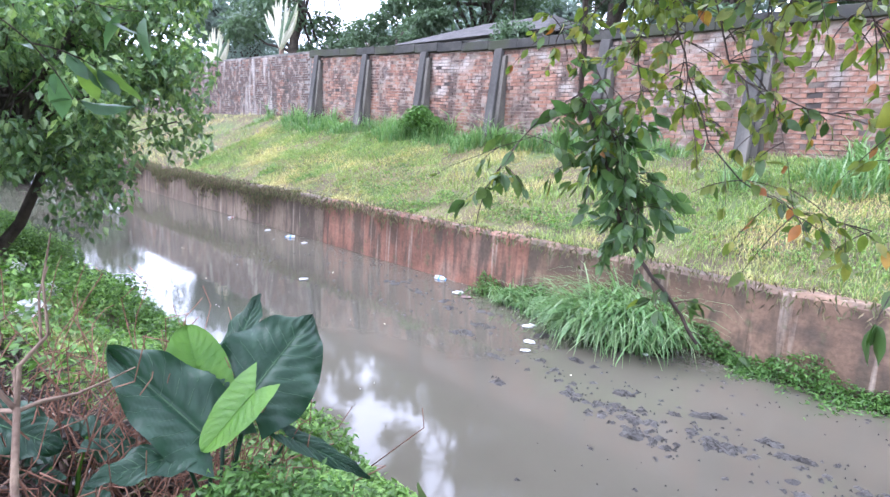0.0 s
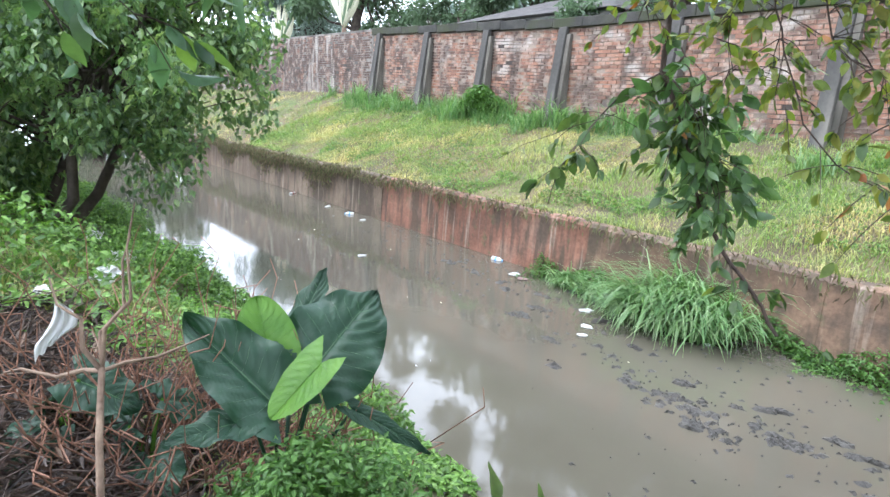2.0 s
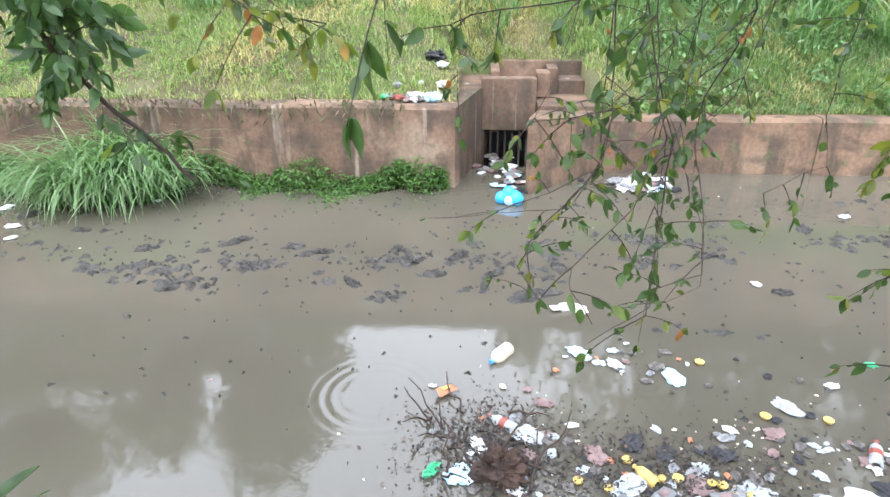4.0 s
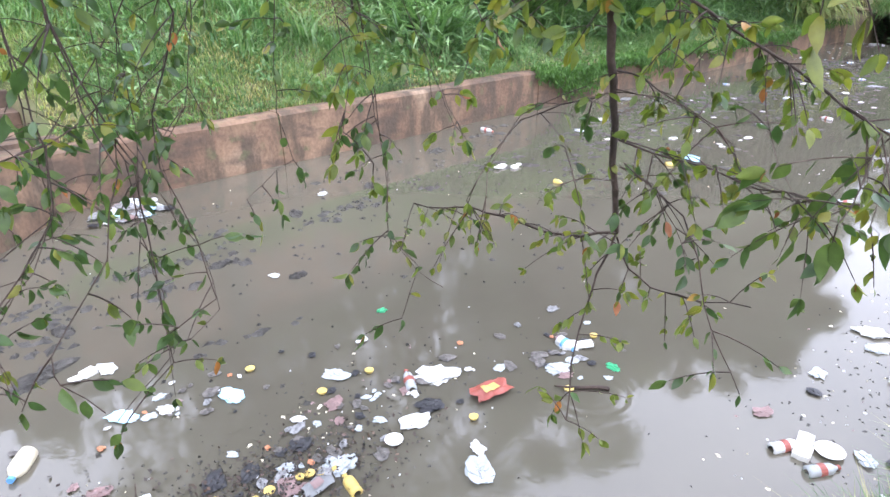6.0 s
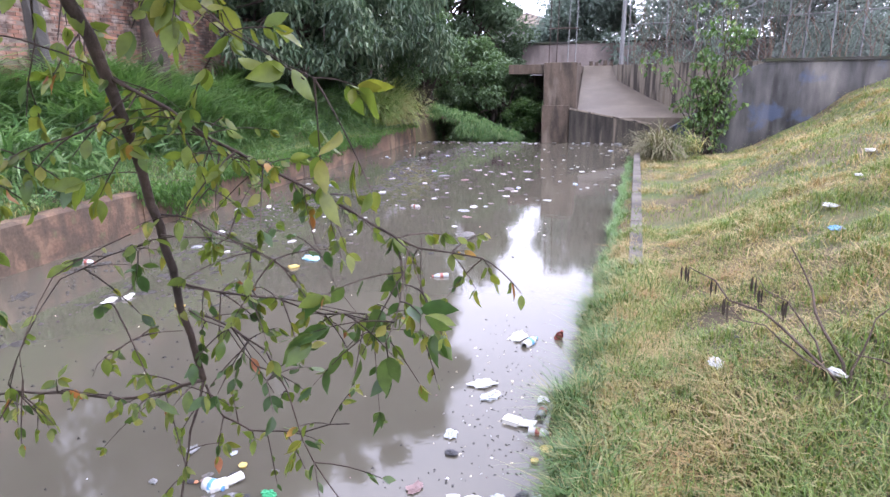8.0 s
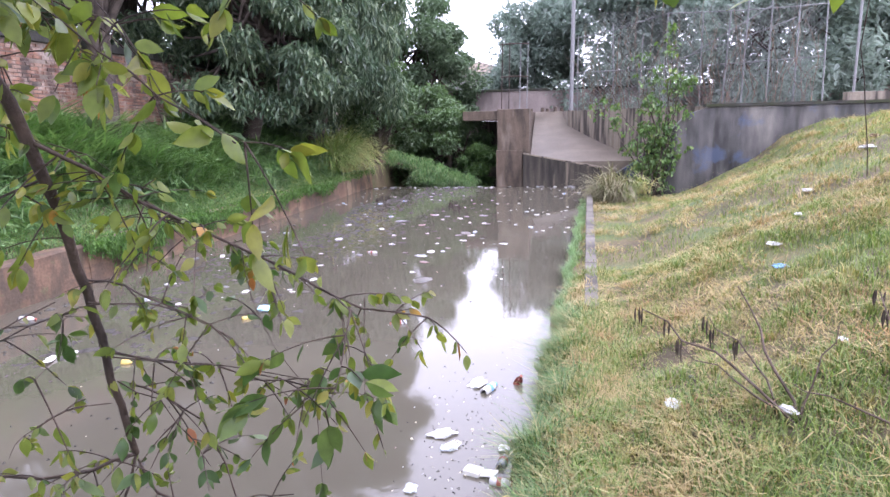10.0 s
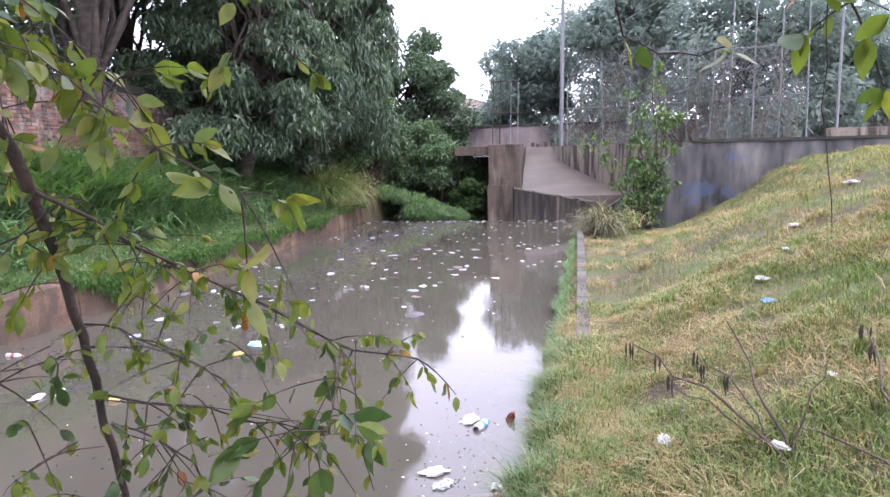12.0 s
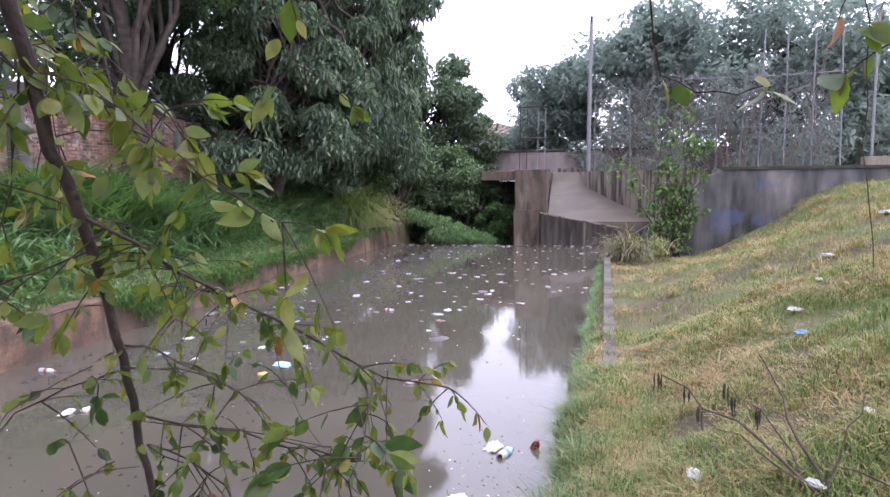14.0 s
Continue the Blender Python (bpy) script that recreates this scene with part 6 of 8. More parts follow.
# small litter on the banks
def on_ground(ob, x, y, dz=0.02, rz=0.0):
    ob.matrix_world = pose(x, y, float(height(x, y)) + dz, 0, 0, rz)
    return ob


for k, (x, y, s) in enumerate(((-2.97, 1.54, 0.12), (-3.26, 1.01, 0.06), (-8.3, 2.3, 0.16), (-6.6, 1.9, 0.14), (-9.5, 2.2, 0.15), (-3.6, 0.95, 0.05), (-3.4, 1.25, 0.04), (-2.6, 0.9, 0.04), (-3.1, 0.6, 0.04), (-5.6, 1.3, 0.07))):
    on_ground(crumple("plastic_bag", M_WHITE, (s, s * 0.7, 0), 10 + k, 0.5, "crumpled white plastic bag lying on the bank"), x, y, 0.12 if x < -5 else 0.04, 40 * k)
for k in range(12):
    on_ground(crumple("fruit_husk", M_ORANGE if k % 3 == 0 else M_DRY_TWIG, (0.05, 0.04, 0), 30 + k, 0.7, "rotting brown fruit husk on the heap", "husk", 8), rng.uniform(-4.6, -2.6), rng.uniform(-0.2, 1.2), 0.03, 50 * k)
for k, (x, y, s, mat, lab) in enumerate(((4.75, 0.32, 0.09, M_WHITE, "crumpled white paper on the grass slope"), (4.2, -0.28, 0.07, M_WHITE, "white plastic scrap on the grass slope"), (8.2, -1.4, 0.09, M_WHITE, "white plastic scrap high on the grass slope"), (10.6, -2.6, 0.10, M_WHITE, "white plastic scrap high on the grass slope"), (7.3, -1.2, 0.10, M_BLUE, "scrap of blue film on the grass slope"), (9.2, -2.0, 0.07, M_WHITE, "white plastic scrap high on the grass slope"), (5.2, 0.1, 0.03, M_BLACK, "black plastic scrap on the grass slope"), (6.9, -2.6, 0.05, M_WHITE, "white plastic scrap high on the grass slope"), (12.5, -4.2, 0.14, M_WHITE, "white plastic scrap high on the grass slope"), (13.2, -4.6, 0.12, M_DRY_TWIG, "brown paper scrap lying high on the slope"), (5.0, -0.9, 0.05, M_WHITE, "white plastic scrap on the grass slope"))):
    on_ground(crumple("litter_scrap", mat, (s * 0.8, s * 0.6, 0), 50 + k, 0.28, lab, "litter"), x, y, 0.05, 33 * k)
for k, (x, y, s, mat) in enumerate(((-0.9, 8.75, 0.09, M_WHITE), (-0.7, 8.7, 0.10, M_PALEBLUE), (-1.1, 8.65, 0.06, M_RED), (-0.6, 9.1, 0.08, M_WHITE), (-0.75, 9.9, 0.13, M_BLACK), (-1.3, 8.8, 0.05, M_GREEN), (-0.65, 9.65, 0.07, M_WHITE))):
    ob = crumple("litter_scrap", mat, (s, s * 0.8, 0), 70 + k, 0.5, "crumpled litter on the canal wall's corner", "litter")
    ob.location = (x, y, TOP_UP + 0.05 if y < 8.8 else float(height(x, y)) + 0.06)


M_DEAD_WOOD = earthy("weathered_dead_wood", (0.05, 0.036, 0.027), (0.15, 0.11, 0.085), 8, 0.9, 60, 0.5)


# dead branches with pods on the slope
def pod_branch(x, y, label, arms, pods, seed):
    ob = new("dead_branch")
    z = float(height(x, y))
    ob.location = (x, y, z)
    rng = random.Random(seed)
    lines = []
    for end, r in arms:
        line = wander((0, 0, -0.03), end, 6, 0.035, rng, -0.04)
        t = Tubes()
        t.add(line, [0.9 * r * (1 - 0.11 * i) for i in range(7)], 6)
        t.make("limb", M_DEAD_WOOD, ob)
        lines.append(line)
    for k in range(pods):
        line = lines[(0, 4)[k % 2] if len(lines) > 4 else 0]
        p = line[rng.randint(4, 6)] + Vector((rng.uniform(-0.05, 0.05), rng.uniform(-0.05, 0.05), 0))
        t = Tubes()
        L = rng.uniform(0.09, 0.15)
        t.add([p, p + Vector((0.01, 0, -L * 0.5)), p + Vector((rng.uniform(-0.02, 0.02), 0, -L))], [0.003, 0.009, 0.002], 5)
        t.make("pod", M_BARK, ob)
    return tagged(ob, label, "branch")


pod_branch(4.10, -0.32, "dead branch with hanging dark seed pods on the slope", (((0.90, 0.85, 0.45), 0.014), ((0.75, 0.21, 0.68), 0.014), ((0.30, -0.29, 0.55), 0.010), ((0.60, 0.61, 0.27), 0.010), ((0.90, 0.36, 0.40), 0.010), ((-0.10, -0.33, -0.14), 0.010)), 18, 5)
pod_branch(3.7, -0.75, "bare dead branch on the grass slope", (((0.75, -0.1, 0.62), 0.013), ((0.9, -0.5, 0.45), 0.008), ((0.4, 0.5, 0.12), 0.01)), 6, 6)


# ---- floating litter ----
def bottle(name, label, mat, cap, L=0.26, r=0.036):
    ob = new(name)
    rings = ((0, 0.6), (0.02, 1.0), (0.25, 1.0), (0.28, 0.94), (0.31, 1.0), (0.55, 1.0), (0.58, 0.95), (0.61, 1.0), (0.72, 0.95), (0.84, 0.55), (0.90, 0.36), (0.93, 0.36))
    t = Tubes()
    t.add([(L * (a - 0.45), 0, 0) for a, _ in rings], [r * b for _, b in rings], 14)
    t.make("body", mat, ob)
    bm = bmesh.new()
    bmesh.ops.create_cone(bm, cap_ends=True, segments=12, radius1=r * 0.44, radius2=r * 0.42, depth=L * 0.08, matrix=Matrix.Translation((L * 0.52, 0, 0)) @ Matrix.Rotation(radians(90), 4, "Y"))
    part("cap", bm, cap, ob)
    bm = bmesh.new()
    bmesh.ops.create_cone(bm, cap_ends=False, segments=14, radius1=r * 1.03, radius2=r * 1.03, depth=L * 0.2, matrix=Matrix.Translation((-L * 0.02, 0, 0)) @ Matrix.Rotation(radians(90), 4, "Y"))
    part("wrapper", bm, cap, ob)
    return tagged(ob, label, "bottle")


def foam_box(name, label, mat, s=0.16):
    ob = new(name)
    bm = bmesh.new()
    outline = [(-s / 2, -s * 0.4), (s / 2, -s * 0.4), (s * 0.56, 0), (s / 2, s * 0.4), (-s / 2, s * 0.4), (-s * 0.56, 0)]
    prism(bm, outline, -0.012, 0.022, "z")
    top = max(bm.faces, key=lambda f: f.calc_center_median().z)
    bmesh.ops.inset_region(bm, faces=[top], thickness=0.012)
    bmesh.ops.translate(bm, verts=top.verts[:], vec=(0, 0, -0.014))
    part("tray", bm, mat, ob)
    bm = bmesh.new()
    prism(bm, [(p[0] * 0.92, p[1] * 0.92) for p in outline], 0, 0.012, "z")
    bmesh.ops.transform(bm, matrix=pose(s * 0.98, 0.01, 0.006, 0, -9, 4), verts=bm.verts[:])
    part("lid", bm, mat, ob)
    return tagged(ob, label, "food box")


def packet(name, label, mat, stripe, s=0.15):
    ob = new(name)
    bm = bmesh.new()
    bmesh.ops.create_grid(bm, x_segments=12, y_segments=8, size=0.5)
    for v in bm.verts:
        x, y = v.co.x * s * 1.3, v.co.y * s * 0.8
        v.co = Vector((x * (1 + 0.1 * math.sin(y * 60)), y * (1 - 0.35 * abs(v.co.x) ** 2), 0.018 + 0.02 * noise.noise(Vector((x * 18, y * 18, s * 50))) + 0.012 * (1 - (2 * v.co.y) ** 2)))
    part("film", bm, mat, ob)
    bm = bmesh.new()
    bmesh.ops.create_grid(bm, x_segments=6, y_segments=4, size=0.5)
    for v in bm.verts:
        x, y = v.co.x * s * 0.55, v.co.y * s * 0.35
        v.co = Vector((x, y, 0.036 + 0.02 * noise.noise(Vector((x * 18, y * 18, s * 50)))))
    part("print", bm, stripe, ob)
    return tagged(ob, label, "wrapper")


def disc(name, label, mat, r):
    ob = new(name)
    bm = bmesh.new()
    bmesh.ops.create_cone(bm, cap_ends=True, segments=20, radius1=r * 0.8, radius2=r, depth=0.016, matrix=Matrix.Translation((0, 0, 0.004)))
    top = max(bm.faces, key=lambda f: f.calc_center_median().z)
    bmesh.ops.inset_region(bm, faces=[top], thickness=r * 0.25)
    bmesh.ops.translate(bm, verts=top.verts[:], vec=(0, 0, -0.006))
    part("dish", bm, mat, ob)
    return tagged(ob, label, "lid")


def jug(label):
    ob = new("plastic_jug")
    t = Tubes()
    rings = ((0, 0.5), (0.03, 0.95), (0.4, 1.0), (0.7, 0.98), (0.85, 0.7), (0.93, 0.35), (1.0, 0.33))
    t.add([(0.26 * (a - 0.5), 0, 0) for a, _ in rings], [0.066 * b for _, b in rings], 16)
    t.make("body", M_CREAM, ob)
    bm = bmesh.new()
    bmesh.ops.create_cone(bm, cap_ends=True, segments=12, radius1=0.026, radius2=0.024, depth=0.03, matrix=Matrix.Translation((0.145, 0, 0)) @ Matrix.Rotation(radians(90), 4, "Y"))
    part("cap", bm, M_BLUE, ob, "blue screw cap")
    return tagged(ob, label, "jug")


def afloat(ob, x, y, z=0.012, rz=0.0, tilt=0.0):
    ob.matrix_world = pose(x, y, z, tilt, 0, rz)
    return ob


kind_of = {
    "bag": lambda k, s: crumple("plastic_bag", M_WHITE, (s * 0.75, s * 0.5, 0), 200 + k, 0.15, "crumpled white plastic bag floating in the canal"),
    "film": lambda k, s: crumple("plastic_film", M_CLEAR, (s * 0.8, s * 0.55, 0), 230 + k, 0.22, "clear plastic film floating in the canal"),
    "blue": lambda k, s: crumple("plastic_bag", M_PALEBLUE, (s * 0.7, s * 0.5, 0), 260 + k, 0.16, "pale blue plastic bag floating in the canal"),
    "black": lambda k, s: crumple("plastic_bag", M_BLACK, (s * 0.6, s * 0.45, 0), 290 + k, 0.16, "black plastic bag floating in the canal"),
    "pink": lambda k, s: crumple("plastic_film", M_PINK, (s * 0.8, s * 0.55, 0), 320 + k, 0.14, "pink plastic film floating in the canal"),
    "box": lambda k, s: foam_box("foam_box", "open white foam food box floating in the canal", M_FOAM, s * 0.75),
    "bottle": lambda k, s: bottle("plastic_bottle", "clear plastic bottle with a red cap floating", M_CLEAR, M_RED, s),
    "milk": lambda k, s: bottle("plastic_bottle", "white plastic bottle floating in the canal", M_WHITE, M_BLUE, s, 0.045),
    "yellow": lambda k, s: bottle("plastic_bottle", "ribbed yellow plastic bottle floating", M_YELLOW, M_YELLOW, s, 0.034),
    "brown": lambda k, s: bottle("glass_bottle", "small dark brown bottle floating upright", M_BROWN_GLASS, M_RED, s, 0.04),
    "red": lambda k, s: bottle("plastic_bottle", "plastic bottle with a red wrapper floating", M_WHITE, M_RED, s, 0.036),
    "packet": lambda k, s: packet("food_packet", "red and yellow food packet floating", M_RED, M_YELLOW, s),
    "wrap": lambda k, s: packet("food_packet", "silvery food packet floating in the canal", M_METAL, M_PINK, s),
    "orange": lambda k, s: packet("food_packet", "orange wrapper floating in the canal", M_ORANGE, M_YELLOW, s),
    "plate": lambda k, s: disc("foam_plate", "white foam plate floating in the canal", M_FOAM, s),
    "lid": lambda k, s: disc("floating_lid", "yellow plastic lid floating in the canal", M_YELLOW, s),
    "green": lambda k, s: crumple("plastic_scrap", M_GREEN, (s, s * 0.5, 0), 350 + k, 0.4, "green plastic scrap floating in the canal", "litter"),
}
FLOAT = (
    "box .58 5.56 .12", "blue .59 4.93 .11", "bag .83 4.80 .08", "blue 1.18 4.67 .12", "bag 2.18 4.63 .06", "film 1.80 4.39 .10", "bag 2.29 3.94 .17", "packet 2.42 3.56 .20",
    "plate 1.68 3.62 .055", "bag 1.88 3.67 .12", "yellow 1.30 3.50 .16", "yellow .80 3.77 .16", "blue -.18 3.72 .13", "bag -.10 3.96 .08", "orange -.31 4.43 .10", "pink .30 4.36 .07",
    "milk 3.22 3.57 .15", "film 2.95 3.43 .10", "bottle 2.11 4.0 .22", "black 1.27 3.96 .11", "bag 1.37 4.17 .05", "lid 2.16 3.45 .03", "film 1.36 3.66 .10", "bag 1.99 3.25 .07",
    "film 1.87 3.12 .13", "bag .91 3.38 .07", "wrap 1.16 3.61 .12", "pink 1.05 3.72 .09", "green 2.55 4.88 .04", "bag 2.24 6.04 .07", "box 6.20 6.94 .15", "red 7.59 8.57 .26",
    "yellow 6.20 5.98 .12", "bag 3.78 7.67 .09", "black .95 3.95 .10", "black 2.05 3.72 .13", "wrap .85 3.62 .10", "pink .55 3.92 .10", "film .70 3.70 .12", "lid .72 3.88 .03",
    "film 1.15 3.35 .16", "wrap .62 3.55 .09", "black .78 4.02 .12", "lid 1.18 3.72 .03", "pink 1.62 4.15 .08", "bottle .05 4.15 .2", "film .2 4.05 .12", "green -.35 3.75 .06",
    "bag 6.10 1.95 .15", "milk 5.98 1.82 .24", "brown 6.16 1.55 .17", "bag 5.01 2.12 .14", "film 4.80 2.02 .10", "box 4.45 1.78 .17", "bottle 4.63 1.57 .20", "red 4.33 1.57 .17",
    "lid 4.11 1.49 .05", "lid 3.95 1.56 .03", "red 4.48 1.34 .10", "bag 4.84 1.58 .08", "box 3.29 1.98 .15", "red 3.27 2.07 .2", "bottle 3.22 1.86 .2", "plate 3.41 1.88 .08",
    "film 3.49 1.72 .08", "black 3.57 1.60 .07", "film 3.52 1.49 .09", "box 3.23 3.54 .15", "green 3.23 3.18 .05", "bag 6.89 1.30 .11", "bottle 7.96 3.23 .22", "bag 14.07 6.2 .16",
    "blue 8.44 5.35 .20", "yellow 7.95 5.40 .16", "bag 9.31 6.12 .10", "bag 9.68 7.7 .14", "box 6.30 6.80 .12", "red 12.56 4.95 .24", "pink 3.5 2.28 .07", "black 3.93 2.14 .07",
    "film 4.17 2.2 .07", "bag -5.41 7.46 .12", "bag -4.96 6.96 .10", "bag -4.77 6.66 .08", "pink -7.0 7.8 .10", "bag -7.28 7.9 .12", "milk -8.18 8.31 .22", "bag .69 5.53 .10",
    "bag -3.8 7.77 .06", "bag 1.6 8.5 .16", "blue 1.95 8.45 .13", "bag 2.0 8.85 .15", "pink 1.75 8.7 .10", "red -16.7 8.2 .25", "bag -14.35 8.1 .12", "bag -9.4 6.27 .10",
    "milk -13.2 8.1 .22", "bag -12.4 8.0 .10", "pink .05 9.15 .12", "bag .2 9.2 .10", "bag -.1 9.0 .09", "wrap .3 9.05 .14", "pink -.2 9.3 .12", "bag .1 8.85 .07", "black .42 8.35 .16",
)
rng = random.Random(29)
for k, row in enumerate(FLOAT):
    what, x, y, s = row.split()
    ob = kind_of[what](k, float(s))
    upright = -62 if what == "brown" else 0
    ob.matrix_world = pose(float(x), float(y), 0.012, 0, upright, rng.uniform(0, 360))
jar = jug("cream plastic jug with a blue cap floating")
afloat(jar, 0.05, 4.86, 0.022, 235)
jar.scale = (0.78, 0.78, 0.78)
balloons = new("balloon_bunch")
balloons.location = (0.21, 7.93, 0)
tagged(balloons, "bunch of bright blue balloons floating by the inlet", "balloons")
for k, (x, y, z, r, m) in enumerate(((-0.11, 0.0, 0.08, 0.10, M_SKYBLUE), (0.11, -0.04, 0.08, 0.115, M_SKYBLUE), (0.0, 0.08, 0.14, 0.10, M_SKYBLUE), (0.0, -0.08, 0.06, 0.075, M_PALEBLUE), (0.10, 0.12, 0.07, 0.09, M_SKYBLUE))):
    bm = bmesh.new()
    bmesh.ops.create_uvsphere(bm, u_segments=20, v_segments=14, radius=r)
    for v in bm.verts:
        v.co.z *= 1.06
        if v.co.z < -0.7 * r:
            v.co.x *= 0.8
            v.co.y *= 0.8
    for f in bm.faces:
        f.smooth = True
    bmesh.ops.translate(bm, verts=bm.verts[:], vec=(x, y, z))
    bmesh.ops.scale(bm, vec=(0.74, 0.74, 0.74), verts=bm.verts[:])
    part("balloon", bm, m, balloons)
# muted small pieces packed in the raft
kind_of["grey"] = lambda k, s: crumple("plastic_film", M_GREY_FILM, (s, s * 0.7, 0), 700 + k, 0.16, "soiled grey plastic film in the litter raft", seg=10)
kind_of["silver"] = lambda k, s: crumple("plastic_film", M_SILVER, (s, s * 0.6, 0), 800 + k, 0.25, "silvery film wrapper in the litter raft", seg=10)
kind_of["peel"] = lambda k, s: crumple("fruit_peel", M_ORANGE, (s * 0.6, s * 0.5, 0), 900 + k, 0.3, "rotting orange peel in the litter raft", "peel", 8)
rng = random.Random(35)
for k in range(210):
    cx, cy, sx, sy = rng.choice(((0.85, 3.72, 0.42, 0.17), (0.85, 3.72, 0.42, 0.17), (0.85, 3.72, 0.42, 0.17), (2.0, 4.0, 0.38, 0.22), (0.0, 3.9, 0.22, 0.25), (1.0, 4.85, 0.4, 0.12), (3.05, 3.6, 0.25, 0.25)))
    what = rng.choice(("grey", "film", "film", "black", "silver", "black", "pink", "grey", "peel", "film", "bag", "lid", "silver", "grey"))
    afloat(kind_of[what](k, rng.uniform(0.02, 0.035) if what == "lid" else rng.uniform(0.02, 0.06)), rng.gauss(cx, sx), rng.gauss(cy, sy), 0.01, rng.uniform(0, 360))
for k in range(26):
    kk = rng.choice(("grey", "pink", "bag", "silver", "black", "blue"))
    afloat(kind_of[kk](k, rng.uniform(0.05, 0.1)), rng.gauss(0.22, 0.13), rng.gauss(8.8, 0.3), 0.03, rng.uniform(0, 360))
for k in range(26):
    kk = rng.choice(("bag", "pink", "bag", "silver", "black", "grey", "wrap"))
    afloat(kind_of[kk](600 + k, rng.uniform(0.05, 0.09)), min(0.4, rng.gauss(0.14, 0.13)), rng.uniform(8.95, 9.7), rng.uniform(0.012, 0.05), rng.uniform(0, 360), rng.uniform(-25, 25))
for k in range(30):
    kk = rng.choice(("bag", "bag", "film", "silver", "black", "blue", "grey", "pink"))
    afloat(kind_of[kk](650 + k, rng.uniform(0.06, 0.15)), rng.gauss(1.9, 0.28), rng.gauss(8.62, 0.14), rng.uniform(0.012, 0.04), rng.uniform(0, 360))
for k in range(18):
    x, y = rng.uniform(-1.25, -0.6), 8.62 + 0.8 * rng.random() ** 2
    mat = rng.choice((M_WHITE, M_PALEBLUE, M_WHITE, M_RED, M_GREY_FILM, M_SILVER, M_PINK))
    ob = crumple("litter_scrap", mat, (rng.uniform(0.03, 0.07), rng.uniform(0.03, 0.06), 0), 90 + k, 0.6, "crumpled litter strewn behind the canal wall's corner", "litter", 10)
    ob.location = (x, y, (TOP_UP if y < 8.74 else max(TOP_UP - 0.02, float(height(x, y)))) + 0.03)
# litter drifting towards the weir
rng = random.Random(37)
for k in range(110):
    x = 10.5 + 15.8 * rng.random() ** 0.75
    y = rng.uniform(0.9 - 0.03 * x, 8.9)
    if x < 15 and y < 3.6:
        continue
    what = rng.choice(("bag", "bag", "milk", "bag", "film", "grey", "box", "pink", "black", "grey"))
    ob = kind_of[what](400 + k, rng.uniform(0.03, 0.09) if what not in ("milk", "red") else 0.15)
    afloat(ob, x, y, 0.008, rng.uniform(0, 360))
    ob.scale = (1, 1, 0.45)
for k in range(75):
    x = rng.uniform(8.5, 19.0)
    y = rng.gauss(5.6 - 0.1 * x, 1.7)
    if not 0.9 - 0.03 * x < y < 8.6 or (x < 13 and y < 3.4):
        continue
    what = rng.choice(("bag", "grey", "film", "box", "bag", "black", "silver", "grey", "pink", "bag"))
    ob = kind_of[what](1000 + k, 0.05 + 0.11 * rng.random() ** 2)
    afloat(ob, x, y, 0.006, rng.uniform(0, 360))
    ob.scale = (1.2, 1.2, 0.5)
for k in range(46):
    ob = kind_of[rng.choice(("bag", "film", "bag", "grey", "silver"))](520 + k, rng.uniform(0.05, 0.12))
    afloat(ob, WEIR_X - 0.1 - abs(rng.gauss(0, 0.35)), rng.uniform(0.4, 9.0), 0.02, rng.uniform(0, 360))

# clod of earth with roots, and twigs in the litter raft
clod = crumple("earth_clod", M_HUMUS, (0.13, 0.11, 0), 5, 0.8, "clod of brown earth and roots in the litter raft", "clod", 26)
clod.location = (0.03, 3.75, 0.03)
rng = random.Random(41)
for k in range(16):
    x, y = rng.uniform(-0.4, 0.3), rng.uniform(3.6, 4.3)
    stick(wander((x, y, 0.02), (x + rng.uniform(-0.3, 0.3), y + rng.uniform(-0.25, 0.35), rng.uniform(0.03, 0.22)), 4, 0.08, rng), 0.008, M_TWIG, "dark wet twig in the litter raft", "twig")
stick(wander((3.0, 3.05, 0.015), (2.75, 3.3, 0.03), 4, 0.05, rng), 0.016, M_TWIG, "dark wet stick floating in the canal", "twig")


# dark mud flakes and small bits
def mud_place(n, q):
    spine = np.array([(-8.5, 7.6), (-6.3, 7.5), (-4.8, 6.6), (-3.2, 5.9), (-2.2, 6.2), (-1.1, 6.3), (-0.4, 6.4), (0.3, 6.3), (1.3, 6.9), (2.2, 6.8), (4.0, 7.2), (6.5, 8.0), (9.0, 8.6)])
    n *= 2
    m = n // 14
    i = q.randint(0, len(spine) - 1, m)
    t = q.uniform(0, 1, m)[:, None]
    a = spine[i] * (1 - t) + spine[i + 1] * t + q.normal(0, 0.22, (m, 2)) * (1 + 2 * (q.uniform(0, 1, (m, 1)) > 0.75))
    a = a[q.randint(0, m, n // 2)] + q.normal(0, 0.07, (n // 2, 2)) * np.array([1.6, 0.7])
    return np.concatenate([a, np.zeros((len(a), 1))], 1)


def drift_place(n, q):
    b = np.stack([q.uniform(-12, 9, 3 * n), 8.2 - 4.0 * q.uniform(0, 1, 3 * n) ** 1.6], 1)
    b = b[(b[:, 0] > -3) | (b[:, 1] > 6)][:n]
    return np.concatenate([b, np.zeros((len(b), 1))], 1)


